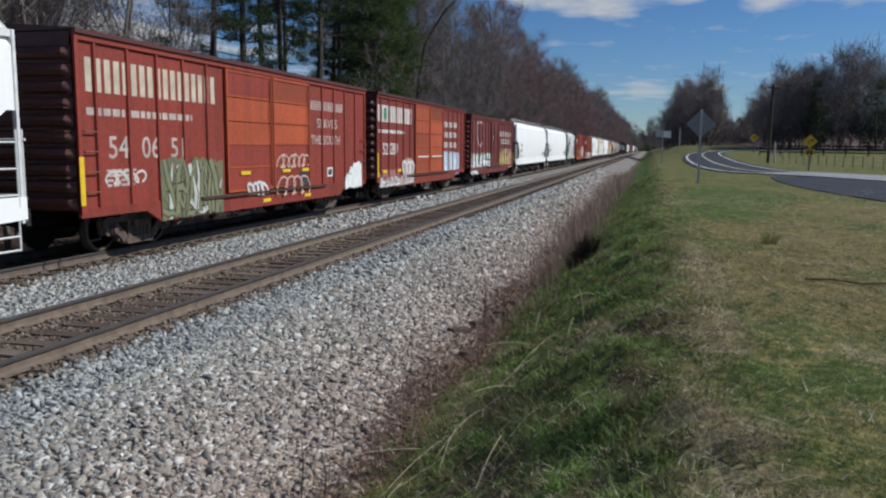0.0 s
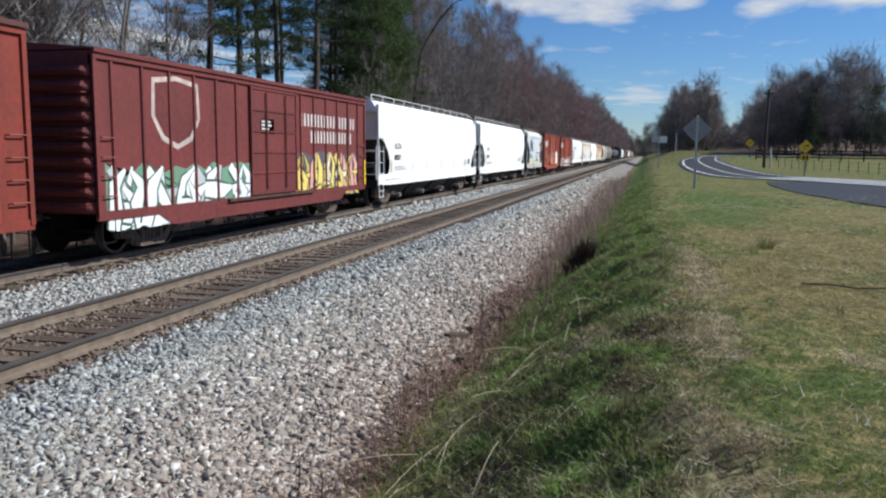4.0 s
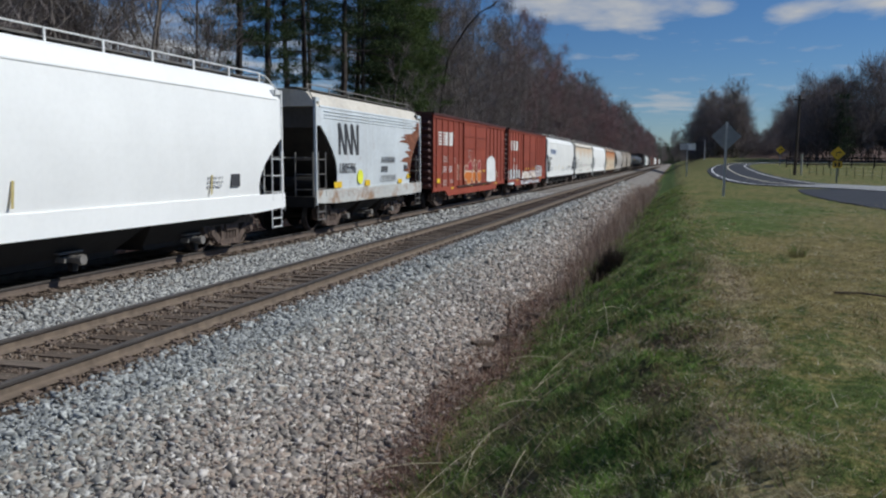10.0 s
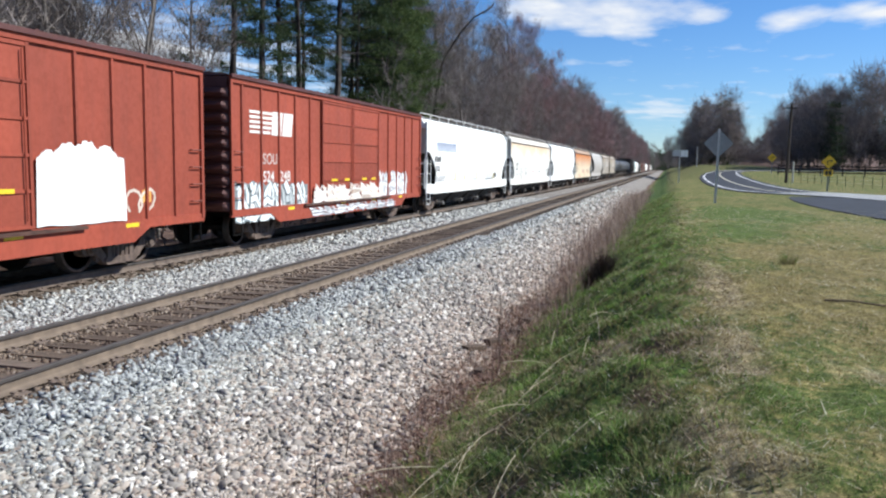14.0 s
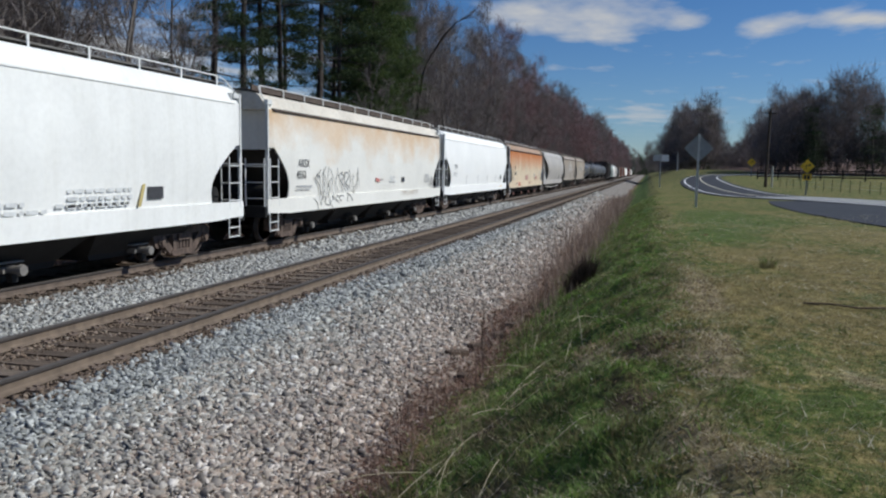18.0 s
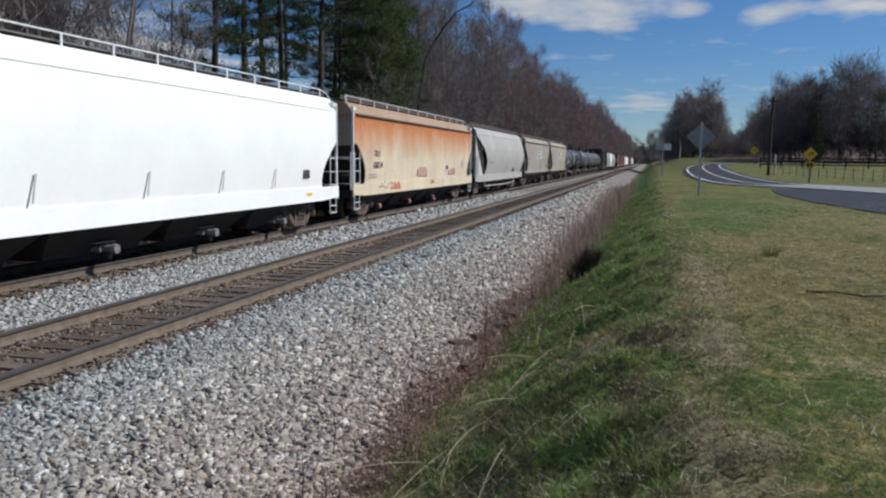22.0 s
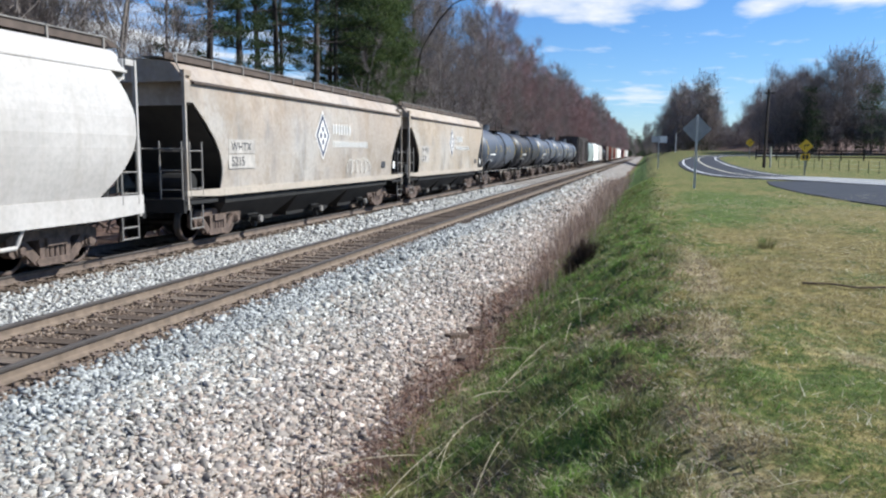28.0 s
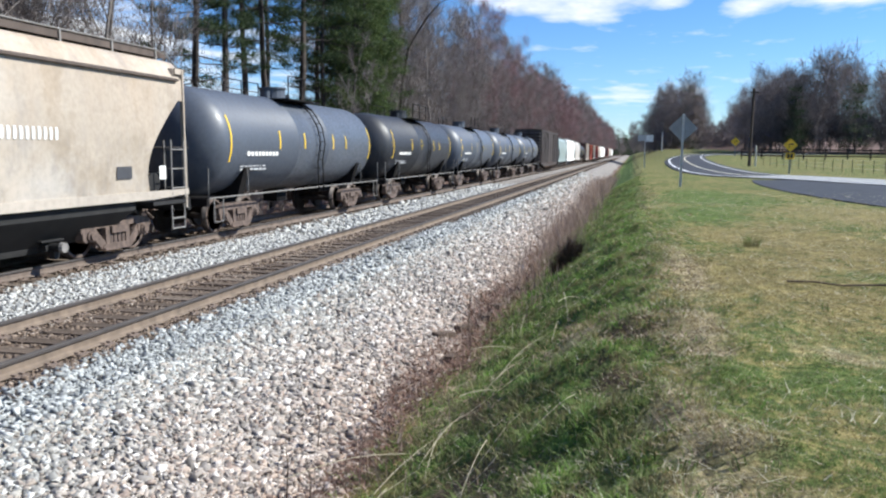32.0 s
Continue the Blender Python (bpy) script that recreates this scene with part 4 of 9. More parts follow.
def sideframe_mesh():
    """Cast truck side with its two openings, spring nest and bearing caps."""
    b = Build()
    b.prism([(-1.16, 0.52), (-1.16, 0.68), (-0.98, 0.74), (-0.62, 0.77), (0.62, 0.77), (0.98, 0.74), (1.16, 0.68), (1.16, 0.52), (0.72, 0.60), (-0.72, 0.60)], -0.085, 0.085, "x")
    for s in (-1, 1):
        b.prism([(s * 0.72, 0.61), (s * 0.96, 0.56), (s * 0.50, 0.15), (s * 0.30, 0.20)], -0.075, 0.075, "x")
        b.prism([(s * 0.27, 0.61), (s * 0.40, 0.61), (s * 0.40, 0.22), (s * 0.27, 0.22)], -0.09, 0.09, "x")
        b.prism([(s * 0.70, 0.58), (s * 1.12, 0.58), (s * 1.12, 0.40), (s * 1.04, 0.34), (s * 0.80, 0.34), (s * 0.72, 0.42)], -0.09, 0.09, "x")
        b.tube((0.06, s * 0.89, 0.457), (0.13, s * 0.89, 0.457), 0.125, 0.115, n=12)
        b.tube((0.13, s * 0.89, 0.457), (0.18, s * 0.89, 0.457), 0.085, 0.07, n=12)
        b.box(-0.04, 0.04, s * 0.62 - 0.05, s * 0.62 + 0.05, 0.2, 0.5)
    b.prism([(-0.5, 0.2), (-0.42, 0.12), (0.42, 0.12), (0.5, 0.2), (0.44, 0.26), (-0.44, 0.26)], -0.1, 0.1, "x")
    for y in (-0.2, -0.07, 0.07, 0.2):
        b.tube((0.03, y, 0.25), (0.03, y, 0.5), 0.06, n=8)
    b.box(-0.1, 0.14, -0.26, 0.26, 0.47, 0.62)
    return b.mesh("side_frame", MAT["truck"])


def bolster_mesh():
    b = Build()
    b.box(-1.0, 1.0, -0.2, 0.2, 0.48, 0.74)
    b.box(-0.9, 0.9, -0.55, -0.45, 0.34, 0.44)
    b.box(-0.9, 0.9, 0.45, 0.55, 0.34, 0.44)
    b.tube((0, 0, 0.7), (0, 0, 0.86), 0.2, n=12)
    return b.mesh("truck", MAT["truck"])


def coupler_mesh():
    b = Build()
    b.box(-0.09, 0.09, -0.62, 0.02, 0.78, 0.93)
    b.prism([(-0.16, 0.0), (0.05, -0.02), (0.13, 0.12), (0.10, 0.28), (0.02, 0.30), (0.02, 0.14), (-0.08, 0.12), (-0.17, 0.26)], 0.72, 0.98, "z")
    b.path([(0.35, -0.2, 0.75), (0.33, 0.05, 0.6), (0.25, 0.25, 0.55)], 0.025)
    b.box(-0.5, 0.5, -0.05, 0.0, 0.86, 0.89)
    return b.mesh("coupler", MAT["truck"])


WHEELS, FRAME_SIDE, BOLSTER, COUPLER = wheelset_mesh(), sideframe_mesh(), bolster_mesh(), coupler_mesh()


def running_gear(car, half, inset=2.35):
    for s in (-1, 1):
        t = part("truck", BOLSTER, None, car, "rusty cast-steel truck", at=pose(0, s * (half - inset), 0))
        for x in (-1.0, 1.0):
            part("side_frame", FRAME_SIDE, None, t, at=pose(x, 0, 0, 0, 0, 0 if x > 0 else 180))
        for y in (-0.89, 0.89):
            w = part("wheelset", WHEELS, None, t, at=pose(0, y, WHEEL_R))
            WHEELSETS.append((w, y))
        part("coupler", COUPLER, None, car, at=pose(0, s * (half + 0.12), 0, 0, 0, 0 if s > 0 else 180))


BULGE = {}       # cars with rounded sides: how far they swell


def face(car, x, z):
    """Where the side sheet lies at that height, or x if that is farther out."""
    if car.name in BULGE:
        return max(x, SIDE + BULGE[car.name] * math.sin(math.pi * min(1, max(0, (z - 1.25) / 2.5))) + 0.004)
    return x


def placard(car, y0, y1, z0, z1, mat, x):
    x = face(car, x, z1)
    return part("placard", Build().box(x, x + 0.004, y0, y1, z0, z1), MAT[mat], car)


TEXTS = {}


def text_mesh(words, size, mat, squeeze=1.0):
    key = (words, size, mat, squeeze)
    if key not in TEXTS:
        cu = bpy.data.curves.new("words", "FONT")
        cu.body, cu.size, cu.extrude, cu.offset = words, size * 1.38, 0.0015, size * 0.012
        cu.space_character = 1.05
        tmp = new("words", cu)
        me = bpy.data.meshes.new_from_object(tmp.evaluated_get(bpy.context.evaluated_depsgraph_get()))
        bpy.data.objects.remove(tmp)
        me.materials.clear()
        me.materials.append(MAT[mat])
        TEXTS[key] = me
    return TEXTS[key]


def letter(car, words, y, z, size, mat="black_mark", x=SIDE, wide=1.0, tilt=0.0):
    """Stencilled words on the side that faces the road; y, z is their lower left corner."""
    foot, head = face(car, x, z), face(car, x, z + size)
    x, tilt = foot, tilt - math.degrees(math.atan2(head - foot, size))
    m = pose(x + 0.006, y, z, 90, 0, 90) @ Matrix.Diagonal((wide, 1, 1, 1))
    if tilt:
        m = pose(x + 0.006, y, z, 0, -tilt, 0) @ pose(0, 0, 0, 90, 0, 90) @ Matrix.Diagonal((wide, 1, 1, 1))
    return part("lettering", text_mesh(words, size, mat), None, car, at=m)


def blocks(car, y0, y1, z0, z1, n, mat="white_mark", x=SIDE, gap=0.22, name="lettering_bar", lean=0.0):
    """A row of plain bars in place of a painted name."""
    w, x = (y1 - y0) / n, face(car, x, z1)
    for i in range(n):
        a = y0 + i * w
        e = a + w * (1 - gap)
        part(name, Build().prism([(a, z0), (e, z0), (e + lean, z1), (a + lean, z1)], x + 0.004, x + 0.007, "x"), MAT[mat], car)


def small_print(car, y, z, rows, width, mat="grey_mark", x=SIDE, h=0.05, seed=1):
    """Lines of small print that cannot be read, as thin bars."""
    b, r = Build(), random.Random(seed)
    x = face(car, x, z + h)
    for k in range(rows):
        a, end = y, y + width * r.uniform(0.7, 1.0)
        while a < end:
            e = min(end, a + r.uniform(0.08, 0.3))
            b.box(x + 0.004, x + 0.006, a, e, z - k * h * 1.9, z - k * h * 1.9 + h)
            a = e + 0.06
    return part("small_print", b, MAT[mat], car, kind="stuff")


def stripe(car, y, z0, z1, w=0.1, x=SIDE):
    b, x = Build(), face(car, x, z1)
    b.box(x + 0.004, x + 0.008, y - w / 2, y + w / 2, z0, z1)
    return part("reflective_strip", b, MAT["yellow_strip"], car, "yellow reflective strip")


def spray_mats(*cols):
    out = []
    for c in cols:
        key = "spray %.2f %.2f %.2f" % c
        if key not in MAT:
            MAT[key] = plain("spray paint", c, 0.65, 0, 0.14, 3)
        out.append(MAT[key])
    return out


def graffiti(car, y0, y1, z0, z1, n, fill, line, glow=None, x=SIDE, seed=1, name="graffiti", label="sprayed graffiti", tip=None):
    """Wild letter forms without meaning: a halo, then crossing bent strokes, each a filled bar on a darker, wider one."""
    r = random.Random(seed)
    mats = spray_mats(fill, line, glow or fill, tuple(min(0.9, 0.5 * c + 0.42) for c in fill), tip or fill, tuple(0.62 * c for c in fill))
    b = Build()
    w, h = (y1 - y0) / n, z1 - z0
    x = face(car, x, z1)

    def bar(pts, wide, lift, slot):
        """A bent bar that narrows to a point at its end."""
        left, right = [], []
        for i, p in enumerate(pts):
            d = Vector(pts[min(i + 1, len(pts) - 1)]) - Vector(pts[max(i - 1, 0)])
            s = Vector((-d.y, d.x)).normalized() * wide * (1.0, 1.15, 0.95, 0.25)[i] / 2
            for side, k in ((left, 1), (right, -1)):
                q = Vector(p) + s * k
                side.append((x + lift, q.x, max(z0 - 0.03, min(z1 + 0.05, q.y))))
        m = len(pts)
        b.poly(left + right, [(i, i + 1, m + i + 1, m + i) for i in range(m - 1)], slot)

    if glow:
        top = [(y0 - 0.12 + (y1 - y0 + 0.24) * k / (3 * n), z0 + h * r.uniform(0.86, 1.07)) for k in range(3 * n + 1)]
        low = [(y0 - 0.1 + (y1 - y0 + 0.2) * k / (2 * n), z0 - 0.03 + h * r.uniform(0, 0.1)) for k in range(2 * n, -1, -1)]
        ring = [(x + 0.003, y, z) for y, z in top + low]
        m = len(ring)
        b.poly(ring + [(x + 0.003, (y0 + y1) / 2, (z0 + z1) / 2)], [(i, (i + 1) % m, m) for i in range(m)], 2)
    step = 0.012 / (6 * n)
    for i in range(n):
        c = y0 + (i + 0.5) * w
        lean = r.uniform(-0.2, 0.3)
        forms = [[(-0.42, 0.04), (-0.30, 0.4), (-0.34, 0.7), (-0.05, 1.0)], [(0.45, 0.02), (0.28, 0.35), (0.36, 0.7), (0.1, 0.98)],
                 [(-0.5, 0.95), (-0.1, 0.62), (0.1, 0.42), (0.5, 0.05)], [(-0.45, 0.5), (-0.1, 0.56), (0.25, 0.46), (0.6, 0.6)], [(-0.5, 0.12), (-0.1, 0.08), (0.25, 0.16), (0.62, 0.0)],
                 [(0.0, 0.0), (0.12, 0.3), (-0.08, 0.62), (0.04, 1.0)], [(-0.3, 0.3), (0.05, 0.2), (0.2, 0.36), (-0.15, 0.72)]]
        for k, form in enumerate(r.sample(forms, 6)):
            pts = [(c + w * (u + lean * (v - 0.5) + r.uniform(-0.07, 0.07)), z0 + h * min(1, max(0, v + r.uniform(-0.06, 0.06)))) for u, v in form]
            wide = min(0.26 * w, 0.24 * h) * r.uniform(0.7, 1.3)
            at = 0.0045 + step * (6 * i + k)
            bar(pts, wide + min(0.12, 0.34 * wide + 0.03), at, 1)
            top = tip and max(v for u, v in form) > 0.9 and r.random() < 0.3
            bar(pts, wide, at + step * 0.5, 4 if top else r.choice((0, 0, 0, 3, 5)))
    return part(name, b, mats, car, label, kind="stuff")


def bubbles(car, half, forms, fill, x, label, line=(0.74, 0.58, 0.45), edge=0.05):
    """Fat rounded letters, each a filled shape on a paler, wider one."""
    b, rng = Build(), random.Random(len(label))
    for form in forms:
        n = len(form)
        ring = []
        for i in range(n):
            p, q, r, t = (Vector(form[(i + k) % n]) for k in (-1, 0, 1, 2))
            for f in (0.0, 0.25, 0.5, 0.75):
                ring.append(0.5 * (2 * q + (r - p) * f + (2 * p - 5 * q + 4 * r - t) * f * f + (3 * q - p - 3 * r + t) * f ** 3))
        m = len(ring)
        turn = sum(a.cross(c) for a, c in zip(ring, ring[1:] + ring[:1]))
        out = []
        for i in range(m):
            d = ring[(i + 1) % m] - ring[i - 1]
            out.append(ring[i] + Vector((d.y, -d.x)).normalized() * (edge if turn > 0 else -edge) * rng.uniform(0.5, 1.5))
        b.poly([(x + 0.004, p.x - half, p.y) for p in ring + out], [(i, (i + 1) % m, m + (i + 1) % m, m + i) for i in range(m)], 1)
        b.poly([(x + 0.006, p.x - half, p.y) for p in ring], [tuple(range(m))], 0)
    return part("graffiti", b, spray_mats(fill, line), car, label, kind="stuff")


def spray_patch(car, y0, y1, z0, z1, color, x=SIDE, seed=1, label="solid sprayed patch", slant=0.0):
    """A filled field of paint with a lumpy top and ragged ends."""
    r = random.Random(seed)
    x = face(car, x, z1)
    b = Build()
    w = y1 - y0
    top = [(y0 + w * t, z0 + (z1 - z0) * (0.66 + 0.24 * math.sin(math.pi * t) ** 0.6 + 0.07 * abs(math.sin(4.2 * math.pi * t + 0.6)) + r.uniform(-0.02, 0.02) - slant * (1 - t))) for t in np.linspace(0.02, 0.98, 41)]
    low = [(y0 + w * t, z0 + r.uniform(0, 0.07)) for t in np.linspace(1, 0, 9)]
    pts = [(x + 0.006, y, z) for y, z in top + low]
    n = len(pts)
    b.poly(pts + [(x + 0.006, (y0 + y1) / 2, (z0 + z1) / 2 - 0.1 * (z1 - z0))], [(i, (i + 1) % n, n) for i in range(n)])
    return part("sprayed_patch", b, spray_mats(color)[0], car, label)


def spray_loops(car, y0, y1, z0, z1, n, color, wide=0.06, x=SIDE, seed=1, label="loose sprayed outline letters"):
    """One wandering line that rises and falls like joined letters."""
    r = random.Random(seed)
    x = face(car, x, z1)
    b, pts = Build(), []
    for k in range(n):
        c = y0 + (y1 - y0) * (k + 0.5) / n
        w, h = (y1 - y0) / n * 0.62, (z1 - z0) / 2 * r.uniform(0.75, 1)
        lean = r.uniform(-0.15, 0.15)
        for a in np.linspace(-2.4, 2.6, 9):
            pts.append((c + w * math.sin(a) + lean * math.cos(a), (z0 + z1) / 2 + h * math.cos(a) * r.uniform(0.9, 1.02)))
    for k, (p, q) in enumerate(zip(pts, pts[1:])):
        d = Vector((q[0] - p[0], q[1] - p[1]))
        s = Vector((-d.y, d.x)).normalized() * wide / 2
        e = d.normalized() * wide * 0.3
        b.poly([(x + 0.006 + 0.0001 * (k % 9), v.x, v.y) for v in (Vector(p) - s - e, Vector(p) + s - e, Vector(q) + s + e, Vector(q) - s + e)], [(0, 1, 2, 3)])
    return part("graffiti", b, spray_mats(color)[0], car, label, kind="stuff")


def ladder(car, x, y0, y1, z0, z1, rungs, mat, stile=True, name="ladder", along="y"):
    b = Build()
    put = (lambda v, z: (x, v, z)) if along == "y" else (lambda v, z: (v, x, z))
    if not stile:
        for k in range(rungs):
            z = z0 + (z1 - z0) * (k + 0.5) / rungs
            part("grab_iron", Build().path([(x * 0.96, y0, z), (x, y0 + 0.01, z), (x, y1 - 0.01, z), (x * 0.96, y1, z)], 0.016), MAT[mat], car)
        return None
    for k in range(rungs):
        z = z0 + (z1 - z0) * (k + 0.5) / rungs
        b.tube(put(y0, z), put(y1, z), 0.016)
    if stile:
        for v in (y0, y1):
            b.tube(put(v, z0), put(v, z1), 0.022)
    return part(name, b, MAT[mat], car)


def end_rib_mesh(h, paint):
    """One rounded pressing across a boxcar's end, bulging along +y."""
    b, w = Build(), SIDE - 0.03
    prof = [(0.0, -h), (0.09, -h * 0.72), (0.135, 0.0), (0.09, h * 0.72), (0.0, h)]
    ring = lambda xx, f: [(xx, d * f, q) for d, q in prof]
    b.loft([ring(-w, 0.05), ring(-w + 0.12, 1.0), ring(w - 0.12, 1.0), ring(w, 0.05)])
    return b.mesh("end_rib", paint)


def boxcar(y0, y1, paint, label, end_paint=None, door=(5.2, 10.2), leaves=2, rib_gap=0.98, drop=0.56, top=4.22, roof_paint=None, rail_mat="red_rail", door_paint=None, detail=True):
    L = y1 - y0
    half = L / 2
    car = empty("boxcar", pose(FAR_X, (y0 + y1) / 2, 0), label, "freight car", group="cars of the freight train")
    CARS.append((car, (y0 + y1) / 2))
    d0, d1 = door[0] - half, door[1] - half
    z0 = 0.98
    roof_paint = roof_paint or end_paint
    for sx in (1, -1):
        b = Build()
        b.box(*sorted((sx * (SIDE - 0.06), sx * SIDE)), -half, half, z0, top - 0.1)
        wall = part("side_wall", b, paint, car)
        # vertical side posts
        y = -half + 0.55
        rib = Build()
        rib.prism([(-0.05, 0), (-0.03, 0.045), (0.03, 0.045), (0.05, 0)], z0, top - 0.13, "z")
        rib = Build().poly([(p[1], p[0], p[2]) for p in rib.v], rib.f).mesh("side_post", paint)
        while y < half - 0.3:
            if not d0 - 0.15 < y < d1 + 0.15:
                part("side_post", rib, None, wall, at=pose(sx * SIDE, y, 0, 0, 0, 0 if sx > 0 else 180))
            y += rib_gap
        # top chord and fish-belly side sill
        ch = Build()
        ch.box(*sorted((sx * SIDE, sx * (SIDE + 0.055))), -half, half, top - 0.16, top)
        for e in (-half + 0.05, half - 0.05):
            ch.box(*sorted((sx * SIDE, sx * (SIDE + 0.05))), e - 0.05, e + 0.05, 0.9, top - 0.16)
        part("top_chord", ch, paint, car)
        sill = Build()
        sill.prism([(-half, 0.82), (-half + 2.0, 0.82), (-half + 2.5, drop), (half - 2.5, drop), (half - 2.0, 0.82), (half, 0.82), (half, 1.0), (-half, 1.0)], *sorted((sx * (SIDE - 0.03), sx * (SIDE + 0.03))), "x")
        part("side_sill", sill, paint, car)
        # doors: framed leaves with horizontal stiffeners, on a lower track
        w = (d1 - d0) / leaves
        for k in range(leaves):
            a, e = d0 + k * w + 0.03, d0 + (k + 1) * w - 0.03
            dr = Build()
            fx = lambda p, q: sorted((sx * (SIDE + p), sx * (SIDE + q)))
            dr.box(*fx(0.01, 0.05), a, e, 1.02, top - 0.18)
            leaf = part("door", dr, door_paint or paint, car)
            for v in (a, e - 0.07):
                part("door_stile", Build().box(*fx(0.05, 0.085), v, v + 0.07, 1.02, top - 0.18), door_paint or paint, leaf)
            for i in range(5):
                z = 1.02 + (top - 1.27) * i / 5
                part("door_panel", Build().box(*fx(0.05, 0.056), a + 0.07, e - 0.07, z + 0.055, z + (top - 1.27) / 5), door_paint or paint, leaf)
            for i in range(6):
                z = 1.02 + (top - 1.27) * i / 5
                part("door_bar", Build().box(*fx(0.05, 0.08), a + 0.07, e - 0.07, z, z + 0.055), door_paint or paint, leaf)
            rods = (0.3, 0.72) if leaves == 1 else (0.93,)
            for f in rods:
                part("lock_rod", Build().tube((sx * (SIDE + 0.1), a + (e - a) * f, 1.15), (sx * (SIDE + 0.1), a + (e - a) * f, top - 0.3), 0.026 if leaves == 1 else 0.015), door_paint or paint, leaf)
        tr = Build()
        tr.box(*sorted((sx * SIDE, sx * (SIDE + 0.11))), d0 - 1.2, d1 + 1.2, 0.92, 0.985)
        part("door_track", tr, MAT["track_rust"], car)
        # grab irons at the corners, sill steps
        for e in (-half + 0.12, half - 0.52):
            ladder(car, sx * (SIDE + 0.075), e, e + 0.4, 1.1, 2.6, 4, rail_mat, stile=False, name="grab_irons")
            st = Build().path([(sx * SIDE, e, 0.85), (sx * SIDE, e, 0.38), (sx * SIDE, e + 0.4, 0.38), (sx * SIDE, e + 0.4, 0.85)], 0.02)
            part("sill_step", st, MAT["steel_dark"], car)
    for s in (-1, 1):
        b = Build()
        b.box(-SIDE, SIDE, *sorted((s * (half - 0.05), s * half)), 0.95, top - 0.02)
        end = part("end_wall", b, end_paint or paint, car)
        pitch = (top - 1.2) / 10
        rib = end_rib_mesh(pitch * 0.4, end_paint or paint) if s < 0 else rib
        for k in range(10):
            part("end_rib", rib, None, end, at=pose(0, s * half, 0.95 + pitch * (k + 0.5), 0, 0, 0 if s > 0 else 180))
        for k in range(6):
            z = 1.15 + 0.42 * k
            part("grab_iron", Build().path([(SIDE - 0.5, s * (half + 0.02), z), (SIDE - 0.5, s * (half + 0.17), z), (SIDE - 0.1, s * (half + 0.17), z), (SIDE - 0.1, s * (half + 0.02), z)], 0.014), end_paint or paint, car)
        wb = Build()
        wb.tube((-0.7, s * (half + 0.2), 1.9), (-0.7, s * (half + 0.24), 1.9), 0.28, n=14)
        part("brake_wheel", wb, MAT["steel_dark"], car)
    rf = Build().prism([(-SIDE - 0.08, top), (SIDE + 0.08, top), (SIDE + 0.08, top + 0.03), (0, top + 0.16), (-SIDE - 0.08, top + 0.03)], -half - 0.03, half + 0.03, "y")
    roof = part("roof", rf, roof_paint or paint, car)
    for sx in (1, -1):
        part("roof_edge", Build().box(*sorted((sx * (SIDE + 0.06), sx * (SIDE + 0.1))), -half - 0.02, half + 0.02, top - 0.05, top + 0.04), roof_paint or paint, roof)
    seam = Build().prism([(-SIDE - 0.09, top - 0.003), (SIDE + 0.09, top - 0.003), (SIDE + 0.09, top + 0.06), (0, top + 0.19), (-SIDE - 0.09, top + 0.06)], -0.04, 0.04, "y").mesh("roof_seam", roof_paint or paint)
    for k in range(14):
        part("roof_seam", seam, None, roof, at=pose(0, -half + L * (k + 0.5) / 14, 0))
    under = Build()
    under.box(-0.3, 0.3, -half + 0.2, half - 0.2, 0.6, 0.98)
    for y in np.arange(-half + 1.2, half - 1, 1.6):
        under.box(-1.42, 1.42, y - 0.06, y + 0.06, 0.75, 0.97)
    under.tube((0.75, -1.1, 0.75), (0.75, 0.3, 0.75), 0.2, n=10)
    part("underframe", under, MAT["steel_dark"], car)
    running_gear(car, half)
    return car


